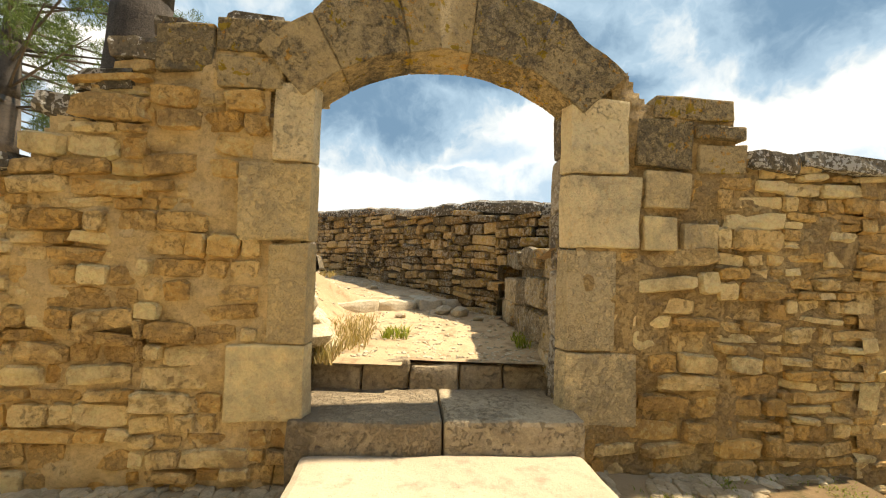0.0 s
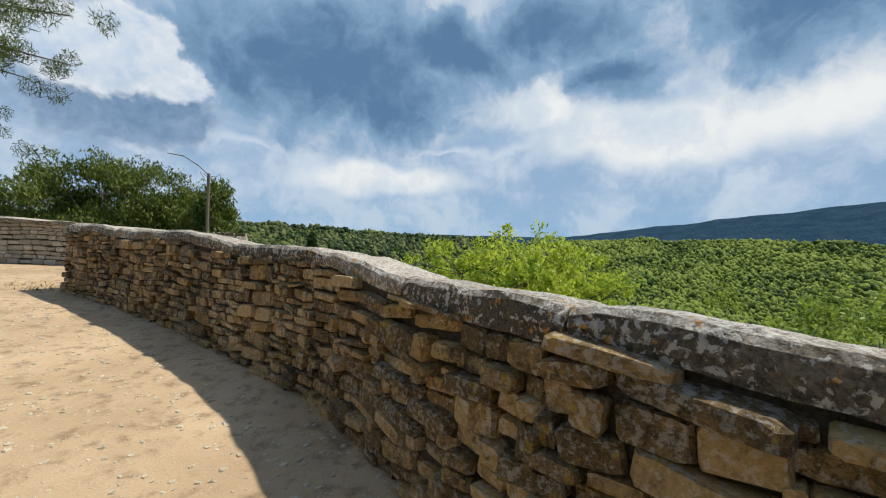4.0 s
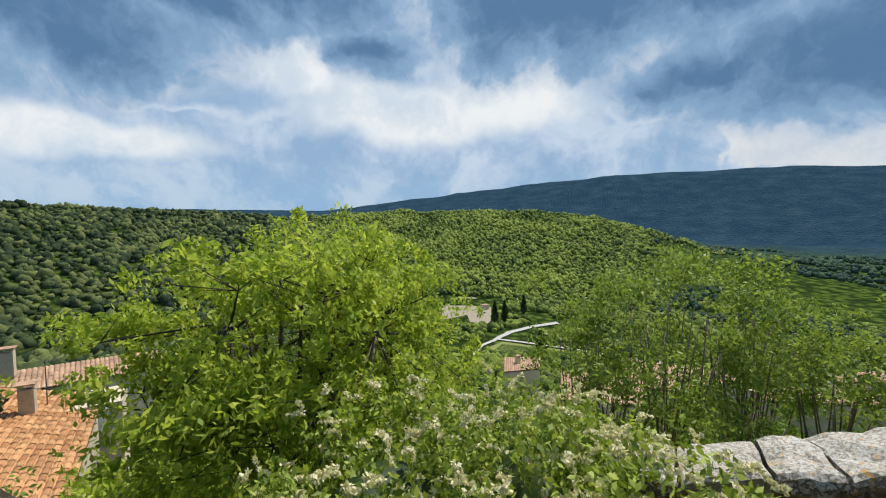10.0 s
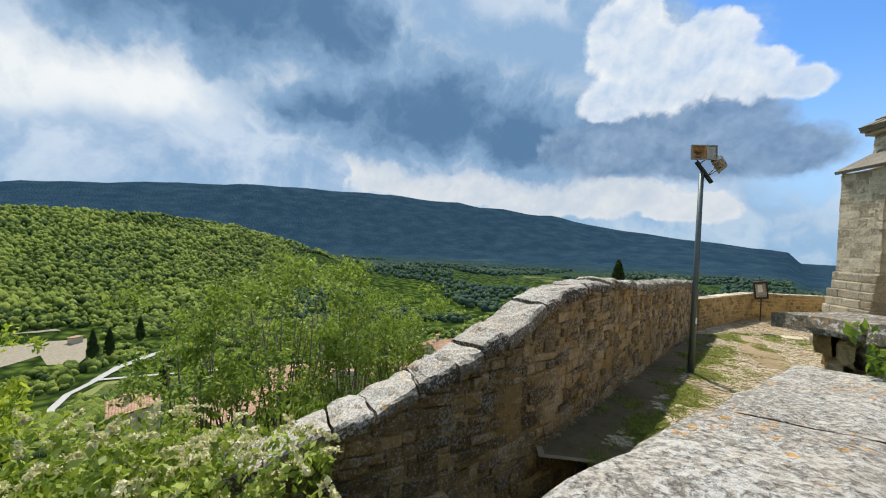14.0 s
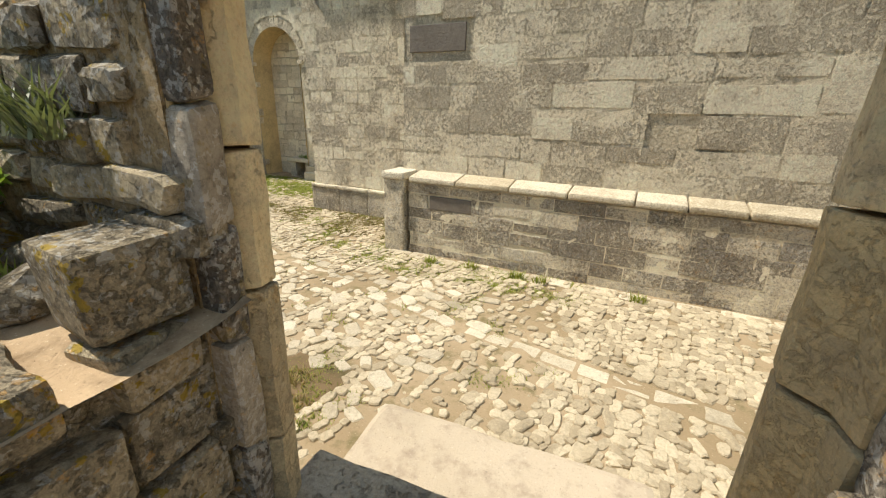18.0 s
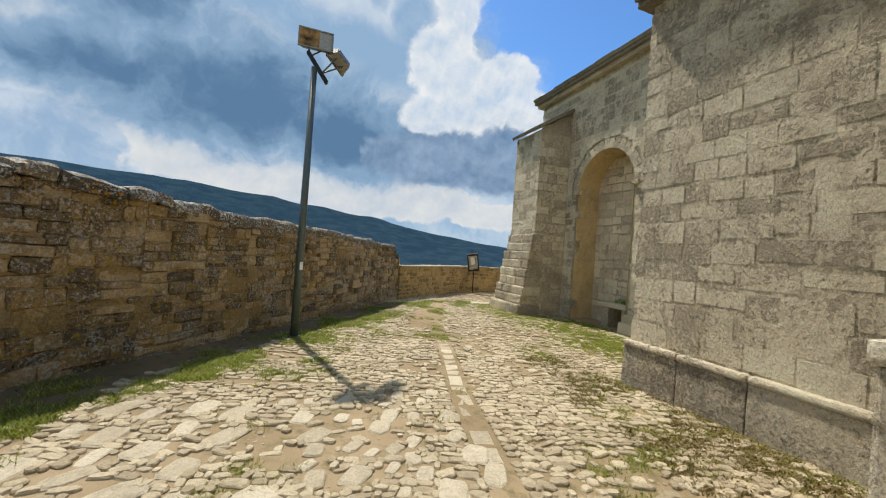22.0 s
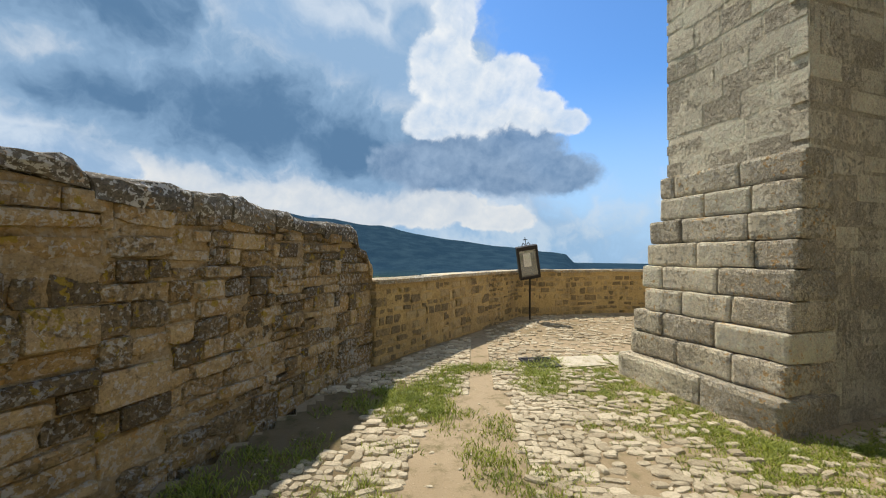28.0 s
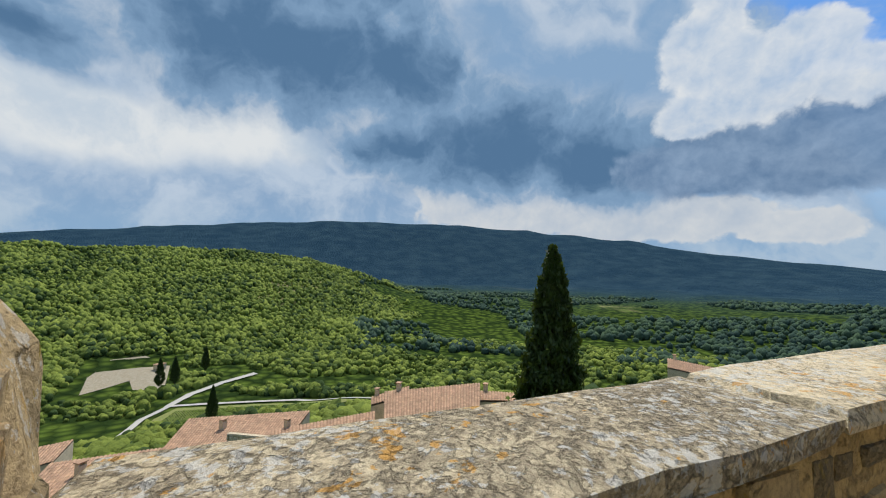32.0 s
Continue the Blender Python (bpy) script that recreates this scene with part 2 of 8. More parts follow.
def stone_mat(name, light, dark, stain=(0.10, 0.09, 0.075), stains=0.5, orange=0.0, pale=0.0, moss=0.0, grit=1.0, size=1.0, rough=0.9, speck=0.28, bump_depth=0.022, vary=0.65, erode=0.0, sunlit_lichen=None, third=None):
    """Weathered stone. vary: how far single stones differ; erode: patches of pitted decay; the lichen colour for upward
    faces also paints them as sunlit; third: a second hue that some stones have.
    """
    m, k, b = material(name)
    geo = k.n("NewGeometry")
    at = geo.outputs["Position"]
    pick = chance(k)
    broad, mid, fine = k.noise(at, 1.1 * size, 4), k.noise(at, 9.0 * size, 8, 0.68), k.noise(at, 42.0 * size, 7, 0.72)
    col = k.mix(k.step(k.math("ADD", k.math("MULTIPLY", k.math("SUBTRACT", pick, 0.5), vary), k.math("ADD", k.math("MULTIPLY", mid, 0.5), 0.325)), 0.2, 0.95), light, dark)
    if third:
        other = k.math("ADD", k.math("FRACT", k.math("MULTIPLY", pick, 5.7)), k.math("SUBTRACT", broad, 0.5))
        col = k.mix(k.math("MULTIPLY", k.step(other, 0.62, 0.74), 0.8), col, third)
    col = k.mix(k.math("MULTIPLY", k.step(fine, 0.47, 0.60), 0.62 * grit), col, tuple(c * 0.55 for c in dark))
    col = k.mix(k.math("MULTIPLY", k.step(fine, 0.52, 0.36), 0.25 * grit), col, tuple(min(0.85, c * 1.35) for c in light))
    col = k.mix(k.math("MULTIPLY", k.step(k.math("ADD", k.math("MULTIPLY", broad, 0.6), k.math("MULTIPLY", mid, 0.5)), 0.50, 0.72), stains), col, stain)
    height = k.math("ADD", k.math("MULTIPLY", fine, 0.55), mid)
    if erode:
        holes = k.noise(k.vec("ADD", at, (4.0, 8.0, 2.0)), 24.0 * size, 7, 0.66, 0.4)
        decay = k.math("ADD", k.math("MULTIPLY", k.math("SUBTRACT", k.noise(at, 1.9, 4, 0.6), 0.5), 0.5), k.math("MULTIPLY", k.math("SUBTRACT", pick, 0.5), 0.20))
        pit = k.step(k.math("ADD", holes, decay), 0.53, 0.62)
        col = k.mix(k.math("MULTIPLY", pit, erode), col, tuple(0.35 * c + 0.65 * d for c, d in zip(dark, stain)))
        col = k.mix(k.math("MULTIPLY", k.step(k.math("ADD", holes, decay), 0.44, 0.34), erode * 0.6), col, tuple(min(0.85, c * 1.22) for c in light))
        height = k.math("SUBTRACT", height, k.math("MULTIPLY", pit, 0.8 * erode))
    if speck:
        pits = k.noise(k.vec("ADD", at, (9.0, 1.0, 4.0)), 85.0 * size, 4, 0.6)
        where = k.math("ADD", k.math("MULTIPLY", k.math("SUBTRACT", k.noise(at, 2.3, 3), 0.5), 0.45), k.math("MULTIPLY", k.math("SUBTRACT", pick, 0.5), 0.12))
        col = k.mix(k.math("MULTIPLY", k.step(k.math("ADD", pits, where), 0.53, 0.60), speck), col, tuple(c * 0.7 for c in stain))
        col = k.mix(k.math("MULTIPLY", k.step(k.math("ADD", pits, where), 0.44, 0.36), speck * 0.5), col, tuple(min(0.85, c * 1.3) for c in light))
    # upward faces painted paler: lichen, and the sun on the tops
    if sunlit_lichen:
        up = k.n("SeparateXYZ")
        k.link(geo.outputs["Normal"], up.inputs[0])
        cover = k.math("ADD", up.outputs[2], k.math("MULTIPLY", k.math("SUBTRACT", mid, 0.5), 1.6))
        col = k.mix(k.math("MULTIPLY", k.step(cover, 0.45, 0.85), 0.8), col, k.mix(k.step(fine, 0.40, 0.60), sunlit_lichen, tuple(c * 0.42 for c in sunlit_lichen)))
    for amount, scale, tint, edge in ((pale, 31.0, (0.62, 0.60, 0.54), 0.53), (moss, 13.0, (0.38, 0.26, 0.035), 0.60), (orange, 19.0, (0.62, 0.30, 0.03), 0.615)):
        if amount:
            spot = k.noise(k.vec("ADD", at, (scale, 3.0, 7.0)), scale * size, 5, 0.6, 0.3)
            gate = k.noise(k.vec("ADD", at, (1.0, scale, 2.0)), 2.2, 3)
            col = k.mix(k.math("MULTIPLY", k.step(k.math("ADD", spot, k.math("MULTIPLY", k.math("SUBTRACT", gate, 0.5), 0.38)), edge + 0.012, edge + 0.05), amount, clamp=True), col, tint)
    k.link(col, b.inputs["Base Color"])
    b.inputs["Roughness"].default_value = rough
    b.inputs["Specular IOR Level"].default_value = 0.25
    bump = k.n("Bump", Strength=1.0, Distance=bump_depth)
    k.link(height, bump.inputs["Height"])
    k.link(bump.outputs[0], b.inputs["Normal"])
    return m


def ground_mat(name, base, second, third, grit=(0.6, 0.55, 0.45)):
    m, k, b = material(name)
    at = k.n("NewGeometry").outputs["Position"]
    a, c, f = k.noise(at, 0.55, 5), k.noise(at, 6.0, 6, 0.65), k.noise(at, 70.0, 5, 0.7)
    col = k.mix(k.step(a, 0.35, 0.65), base, second)
    col = k.mix(k.step(c, 0.48, 0.72), col, third)
    col = k.mix(k.math("MULTIPLY", k.step(f, 0.60, 0.72), 0.7), col, grit)
    col = k.mix(k.math("MULTIPLY", k.step(f, 0.42, 0.30), 0.5), col, tuple(x * 0.45 for x in third))
    k.link(col, b.inputs["Base Color"])
    b.inputs["Roughness"].default_value = 0.95
    b.inputs["Specular IOR Level"].default_value = 0.2
    bump = k.n("Bump", Strength=0.8, Distance=0.02)
    k.link(k.math("ADD", k.math("MULTIPLY", f, 0.35), c), bump.inputs["Height"])
    k.link(bump.outputs[0], b.inputs["Normal"])
    return m


def leaf_mat(name, light, dark, see=0.35, scale=0.6):
    m, k, b = material(name)
    at = k.n("NewGeometry").outputs["Position"]
    pick = chance(k)
    v = k.math("ADD", k.math("MULTIPLY", pick, 0.6), k.math("MULTIPLY", k.noise(at, scale, 3), 0.6))
    col = k.mix(k.step(v, 0.3, 0.85), dark, light)
    k.link(col, b.inputs["Base Color"])
    b.inputs["Roughness"].default_value = 0.55
    b.inputs["Specular IOR Level"].default_value = 0.3
    t = k.n("BsdfTranslucent")
    k.link(k.mix(0.35, col, (0.35, 0.45, 0.02)), t.inputs[0])
    mixed = k.n("MixShader")
    mixed.inputs[0].default_value = see
    k.link(b.outputs[0], mixed.inputs[1]), k.link(t.outputs[0], mixed.inputs[2])
    out = [n for n in k.t.nodes if n.type == "OUTPUT_MATERIAL"][0]
    k.link(mixed.outputs[0], out.inputs[0])
    return m


def plain_mat(name, colour, rough=0.6, metal=0.0, vary=0.15, scale=20.0, bump=0.0):
    m, k, b = material(name)
    at = k.n("NewGeometry").outputs["Position"]
    f = k.noise(at, scale, 5, 0.6)
    k.link(k.mix(k.step(f, 0.3, 0.7), tuple(c * (1 - vary) for c in colour), tuple(min(1, c * (1 + vary)) for c in colour)), b.inputs["Base Color"])
    b.inputs["Metallic"].default_value = metal
    k.link(k.math("ADD", rough - 0.1, k.math("MULTIPLY", f, 0.2)), b.inputs["Roughness"])
    if bump:
        n = k.n("Bump", Strength=0.5, Distance=bump)
        k.link(f, n.inputs["Height"]), k.link(n.outputs[0], b.inputs["Normal"])
    return m


OCHRE = stone_mat("ochre rubble stone", (0.860, 0.665, 0.350), (0.740, 0.465, 0.170), stain=(0.27, 0.18, 0.09), stains=0.7, grit=0.35, speck=0.12, vary=0.8, erode=0.45, third=(0.70, 0.40, 0.11), bump_depth=0.03)
DRESSED = stone_mat("dressed ochre limestone", (0.84, 0.66, 0.36), (0.70, 0.53, 0.27), stain=(0.26, 0.22, 0.165), stains=0.6, orange=0.15, grit=0.25, speck=0.15, erode=0.3)
ARCHSTONE = stone_mat("blackened arch stone", (0.54, 0.41, 0.215), (0.36, 0.275, 0.15), stain=(0.075, 0.066, 0.052), stains=1.0, orange=0.6, moss=1.0, grit=0.5, speck=0.35, vary=0.3, erode=0.55, bump_depth=0.03)
DRESSGREY = stone_mat("greyed dressed limestone", (0.82, 0.655, 0.385), (0.68, 0.535, 0.31), stain=(0.20, 0.175, 0.135), stains=0.55, orange=0.2, grit=0.3, speck=0.2, erode=0.4)
JAMBGREY = stone_mat("dark crusted jamb stone", (0.42, 0.36, 0.27), (0.25, 0.21, 0.16), stain=(0.07, 0.06, 0.05), stains=0.9, orange=0.25, pale=0.5, moss=0.3, grit=0.5, erode=0.7)
WALLMORTAR = stone_mat("brown wall mortar", (0.40, 0.29, 0.15), (0.24, 0.17, 0.085), stain=(0.10, 0.075, 0.045), stains=0.5, grit=0.5, erode=0.6, pale=0.25)
MORTAR = stone_mat("ochre lime mortar", (0.70, 0.52, 0.27), (0.50, 0.34, 0.15), stain=(0.24, 0.16, 0.08), stains=0.6, grit=0.35, speck=0.15, erode=0.5, bump_depth=0.03)
DRY = stone_mat("weathered dry wall stone", (0.47, 0.325, 0.145), (0.20, 0.135, 0.062), stain=(0.075, 0.06, 0.04), stains=0.75, moss=0.6, pale=0.35, grit=0.6, speck=0.2, vary=0.9, erode=0.5, third=(0.40, 0.24, 0.08), bump_depth=0.03)
DRYGAP = stone_mat("dark wall joint", (0.085, 0.065, 0.042), (0.05, 0.038, 0.025), stains=0.3)
# dark sides against sunlit pale tops are put into this colour
COPING = stone_mat("lichened coping stone", (0.28, 0.235, 0.17), (0.16, 0.13, 0.09), stain=(0.07, 0.06, 0.045), stains=0.7, orange=0.8, pale=0.75, speck=0.4, erode=0.4, sunlit_lichen=(0.66, 0.60, 0.50))
COPDARK = stone_mat("dark lichened coping stone", (0.26, 0.22, 0.155), (0.15, 0.125, 0.09), stain=(0.06, 0.055, 0.045), stains=0.6, orange=0.25, pale=0.8)
STREETWALL = stone_mat("street wall stone", (0.52, 0.37, 0.185), (0.24, 0.17, 0.088), stain=(0.095, 0.075, 0.048), stains=0.65, moss=0.9, pale=0.5, orange=0.3, grit=0.5, speck=0.25, vary=0.8, erode=0.5, third=(0.40, 0.25, 0.09), bump_depth=0.03)
LOWCOP = stone_mat("warm worn coping", (0.70, 0.57, 0.37), (0.52, 0.42, 0.27), stain=(0.22, 0.18, 0.12), stains=0.5, orange=0.7, pale=0.7, speck=0.5, erode=0.6)
GREYWALL = stone_mat("pale grey wall stone", (0.58, 0.53, 0.43), (0.40, 0.36, 0.28), stain=(0.16, 0.14, 0.11), stains=0.4)
YELLOWALL = stone_mat("yellow pointed wall stone", (0.52, 0.385, 0.19), (0.31, 0.23, 0.12), stain=(0.12, 0.10, 0.06), stains=0.5, vary=0.9, erode=0.5, grit=0.5, moss=0.4)
YELLOWMORTAR = stone_mat("yellow pointing mortar", (0.60, 0.43, 0.19), (0.44, 0.30, 0.12), stain=(0.20, 0.14, 0.07), stains=0.5, grit=0.4, erode=0.4)
CHURCH = stone_mat("grey beige ashlar", (0.84, 0.72, 0.515), (0.68, 0.575, 0.405), stain=(0.28, 0.235, 0.17), stains=0.35, grit=0.5, speck=0.3, vary=0.18, erode=0.6, bump_depth=0.055)
LICHENASHLAR = stone_mat("lichened grey beige ashlar", (0.84, 0.71, 0.49), (0.66, 0.55, 0.38), stain=(0.24, 0.20, 0.145), stains=0.4, grit=0.5, speck=0.35, vary=0.2, erode=0.6, orange=0.55, pale=0.3, bump_depth=0.055)
CHURCHJOINT = stone_mat("pale ashlar joint", (0.84, 0.72, 0.51), (0.68, 0.575, 0.40), stain=(0.36, 0.30, 0.205), stains=0.5, grit=0.5, speck=0.25, bump_depth=0.04, erode=0.5)
SKIRT = stone_mat("dark plinth stone", (0.74, 0.625, 0.45), (0.57, 0.475, 0.34), stain=(0.17, 0.14, 0.105), stains=0.55, pale=0.25, orange=0.2, speck=0.45, vary=0.2, erode=0.75, bump_depth=0.05)
PANEL = stone_mat("dark weathered panel", (0.23, 0.195, 0.155), (0.17, 0.145, 0.115), stain=(0.10, 0.085, 0.07), stains=0.5, grit=0.4, speck=0.1, vary=0.1)
NICHE = stone_mat("pale warm niche stone", (0.84, 0.71, 0.49), (0.69, 0.57, 0.385), stain=(0.34, 0.28, 0.195), stains=0.35, speck=0.2, grit=0.4, vary=0.25, erode=0.4)
WARMREVEAL = stone_mat("warm plastered reveal", (0.66, 0.51, 0.27), (0.53, 0.395, 0.195), stain=(0.26, 0.20, 0.13), stains=0.5, grit=0.4, erode=0.3)
SLATE = stone_mat("lauze roof stone", (0.34, 0.29, 0.21), (0.22, 0.19, 0.14), stains=0.5, pale=0.2)
COBBLE = stone_mat("pale limestone cobble", (0.59, 0.495, 0.335), (0.40, 0.325, 0.21), stain=(0.25, 0.20, 0.12), stains=0.4, grit=0.4, speck=0.15, vary=0.85)
SLAB = stone_mat("pale limestone slab", (0.64, 0.56, 0.41), (0.50, 0.425, 0.295), stain=(0.28, 0.23, 0.155), stains=0.45, grit=0.5, speck=0.2)
STEPSTONE = stone_mat("worn step stone", (0.52, 0.43, 0.29), (0.36, 0.285, 0.185), stain=(0.16, 0.125, 0.085), stains=0.6, grit=0.35, speck=0.15, erode=0.5)
WHITEROCK = stone_mat("pale loose rock", (0.70, 0.62, 0.47), (0.56, 0.46, 0.30), stain=(0.28, 0.22, 0.14), stains=0.35)
RUIN = stone_mat("mossy ruin stone", (0.54, 0.44, 0.28), (0.32, 0.26, 0.17), stain=(0.085, 0.075, 0.055), stains=0.8, moss=0.9, orange=0.35, pale=0.4, grit=0.5, erode=0.6, bump_depth=0.03)
EARTH = ground_mat("pale trodden earth", (0.54, 0.40, 0.25), (0.43, 0.31, 0.185), (0.25, 0.175, 0.10), (0.78, 0.67, 0.49))
LANDING = ground_mat("dusty pale landing", (0.52, 0.43, 0.31), (0.45, 0.37, 0.26), (0.34, 0.27, 0.19), (0.66, 0.57, 0.44))
DARKSOIL = ground_mat("brown bare soil", (0.20, 0.135, 0.070), (0.145, 0.10, 0.05), (0.08, 0.07, 0.028), (0.38, 0.30, 0.19))
SHADESOIL = ground_mat("dark soil with wall shade", (0.19, 0.135, 0.072), (0.13, 0.098, 0.048), (0.085, 0.075, 0.028), (0.32, 0.255, 0.155))
STREETEARTH = ground_mat("street earth with gravel", (0.37, 0.28, 0.17), (0.27, 0.20, 0.112), (0.17, 0.138, 0.065), (0.60, 0.50, 0.35))
SLOPE = ground_mat("grassy slope", (0.10, 0.13, 0.035), (0.16, 0.15, 0.06), (0.07, 0.09, 0.025), (0.3, 0.28, 0.14))
LEAF_BRIGHT = leaf_mat("bright spring leaves", (0.58, 0.64, 0.09), (0.25, 0.35, 0.035), 0.55)
LEAF_MID = leaf_mat("mid green leaves", (0.30, 0.41, 0.07), (0.10, 0.18, 0.03), 0.45)
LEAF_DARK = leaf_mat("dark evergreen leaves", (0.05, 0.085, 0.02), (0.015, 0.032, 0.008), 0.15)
LEAF_PINE = leaf_mat("pine needles", (0.10, 0.15, 0.04), (0.03, 0.055, 0.015), 0.2)
LEAF_BUSH = leaf_mat("bush leaves", (0.42, 0.50, 0.085), (0.11, 0.17, 0.022), 0.4, 1.6)
LEAF_SLENDER = leaf_mat("slender tree leaves", (0.34, 0.43, 0.08), (0.11, 0.18, 0.03), 0.45)
FLOWER = leaf_mat("cream blossom", (0.88, 0.82, 0.55), (0.74, 0.68, 0.38), 0.35)
GRASS = leaf_mat("grass blades", (0.34, 0.36, 0.055), (0.12, 0.15, 0.024), 0.35, 3.0)
DRYGRASS = leaf_mat("dry grass blades", (0.45, 0.34, 0.15), (0.28, 0.19, 0.07), 0.25, 2.0)
BARK = stone_mat("furrowed bark", (0.17, 0.14, 0.11), (0.08, 0.065, 0.05), stain=(0.03, 0.026, 0.02), stains=0.6, size=1.6)
TWIG = plain_mat("grey twigs", (0.16, 0.13, 0.10), 0.9)
STEEL = plain_mat("green grey painted steel", (0.10, 0.125, 0.12), 0.45, 0.3, 0.1)
IRON = plain_mat("dark wrought iron", (0.035, 0.032, 0.03), 0.55, 0.6, 0.2)
LAMPBODY = plain_mat("grey lamp housing", (0.26, 0.25, 0.22), 0.5, 0.4, 0.15)
DOORWOOD = plain_mat("dark brown oak", (0.080, 0.034, 0.011), 0.6, 0.0, 0.6, 14.0, 0.006)
TILE = stone_mat("orange roof tile", (0.68, 0.37, 0.17), (0.36, 0.15, 0.06), stain=(0.30, 0.22, 0.10), stains=0.35, orange=0.5)
TILEPALE = stone_mat("faded roof tile", (0.60, 0.38, 0.24), (0.44, 0.27, 0.17), stain=(0.24, 0.17, 0.11), stains=0.5)
RENDERWALL = stone_mat("cream rendered wall", (0.66, 0.55, 0.38), (0.58, 0.48, 0.33), stains=0.25, grit=0.3)
WHITEPAINT = plain_mat("white paint", (0.8, 0.8, 0.78), 0.5, 0.0, 0.05)

# ---- building helpers ----
rnd = random.Random(7)


def mesh_of(name, verts, faces, mat, smooth=False):
    me = bpy.data.meshes.new(name)
    me.from_pydata(verts, [], faces)
    me.materials.append(mat)
    if smooth:
        me.polygons.foreach_set("use_smooth", [True] * len(me.polygons))
    return me


def tri_mesh(name, v, f, mat, smooth=False):
    """A mesh from arrays of corners (n, 3) and triangles (m, 3)."""
    v, f = np.asarray(v, np.float32), np.asarray(f, np.int32)
    me = bpy.data.meshes.new(name)
    me.vertices.add(len(v))
    me.vertices.foreach_set("co", v.ravel())
    me.loops.add(f.size)
    me.loops.foreach_set("vertex_index", f.ravel())
    me.polygons.add(len(f))
    me.polygons.foreach_set("loop_start", np.arange(0, f.size, 3, dtype=np.int32))
    me.polygons.foreach_set("use_smooth", np.full(len(f), bool(smooth)))
    me.materials.append(mat)
    me.update(calc_edges=True)
    return me


def thing(name, label, category, group="", kind="", at=(0, 0, 0), turn=0):
    ob = new(name)
    ob.empty_display_size = 0.1
    ob.matrix_world = pose(*at, 0, 0, turn)
    return tagged(ob, label, category, group, kind)


def put_part(name, me, parent, label="", m=None):
    ob = new(name, me)
    ob.parent = parent
    if m is not None:
        ob.matrix_basis = m
    if label:
        ob["label"] = label
    return ob


def part(name, bm, mat, parent, label="", smooth=False):
    me = bpy.data.meshes.new(name)
    bm.to_mesh(me)
    bm.free()
    me.materials.append(mat)
    if smooth:
        me.polygons.foreach_set("use_smooth", [True] * len(me.polygons))
    return put_part(name, me, parent, label)


def box(bm, x0, x1, y0, y1, z0, z1, bevel=0.0, rough=0.0, m=None):
    """A box with worn edges."""
    made = bmesh.ops.create_cube(bm, size=1.0)["verts"]
    for v in made:
        v.co = Vector(((x0 + x1) / 2 + v.co.x * (x1 - x0), (y0 + y1) / 2 + v.co.y * (y1 - y0), (z0 + z1) / 2 + v.co.z * (z1 - z0)))
    if bevel:
        edges = list({e for v in made for e in v.link_edges})
        out = bmesh.ops.bevel(bm, geom=edges, offset=bevel, segments=2, affect="EDGES", profile=0.6)
        made = list({v for f in out["faces"] for v in f.verts} | {v for v in made if v.is_valid})
    if rough:
        for v in made:
            v.co += Vector(noise.noise_vector(v.co * 3.1)) * rough
    if m is not None:
        bmesh.ops.transform(bm, matrix=m, verts=made)
    return made


def tube(bm, p, q, r0, r1, n=10):
    """A tapered round bar from p to q."""
    p, q = Vector(p), Vector(q)
    turn = (q - p).to_track_quat("Z", "Y").to_matrix().to_4x4()
    bmesh.ops.create_cone(bm, cap_ends=True, segments=n, radius1=r0, radius2=r1, depth=(q - p).length, matrix=Matrix.Translation((p + q) / 2) @ turn)


def pillow(seed, sides=9, square=0.6, depth=1.0, crown=0.18, edge=None, flat=False):
    """One stone, a unit wide (x), a unit high (z), its face towards -y at 0, its back at depth: corners and triangles."""
    r = random.Random(seed)
    cut = 0.5 * (1 - square)
    rim = []
    for cx, cz in ((1, -1), (1, 1), (-1, 1), (-1, -1)):
        a, b = cut * r.uniform(0.35, 1.3), cut * r.uniform(0.35, 1.3)
        p, q = (cx * 0.5, cz * (0.5 - b)), (cx * (0.5 - a), cz * 0.5)
        rim += [p, q] if cx * cz > 0 else [q, p]
    if sides > 8:
        k = r.randrange(0, 8, 2)
        (ax, az), (bx, bz) = rim[k - 1], rim[k]
        rim.insert(k, ((ax + bx) / 2 * r.uniform(0.93, 1.03), (az + bz) / 2 * r.uniform(0.93, 1.03)))
    j = 0.09 * (1 - square)
    rim = [(x + r.uniform(-j, j), z + r.uniform(-j, j)) for x, z in rim]
    n = len(rim)
    tx, tz = r.uniform(-0.25, 0.25) * crown, r.uniform(-0.3, 0.3) * crown
    edge = 0.05 + 0.16 * (1 - square) if edge is None else edge
    v = [(x, depth, z) for x, z in rim] + [(x, crown * r.uniform(0.75, 1.3), z) for x, z in rim]
    v += [(x * (1 - edge * r.uniform(0.6, 1.4)), crown * r.uniform(0.05, 0.35) + tx * x + tz * z, z * (1 - edge * 1.3 * r.uniform(0.6, 1.4))) for x, z in rim]
    v += [(r.uniform(-0.15, 0.15), r.uniform(-0.25, 0.3) * crown, r.uniform(-0.15, 0.15))]
    if flat:
        v[2 * n:] = [(x, 0.0, z) for x, _, z in v[2 * n:]]
    f = []
    for i in range(n):
        j = (i + 1) % n
        for k in (0, n):
            f += [(k + j, k + i, k + n + i), (k + j, k + n + i, k + n + j)]
        f.append((2 * n + j, 2 * n + i, 3 * n))
    return np.array(v, float), np.array(f, int)


RUBBLE = [pillow(i, 9, 0.66, crown=0.24) for i in range(18)]
ASHLAR = [pillow(50 + i, 9, 0.95, crown=0.016, edge=0.012, flat=True) for i in range(14)]
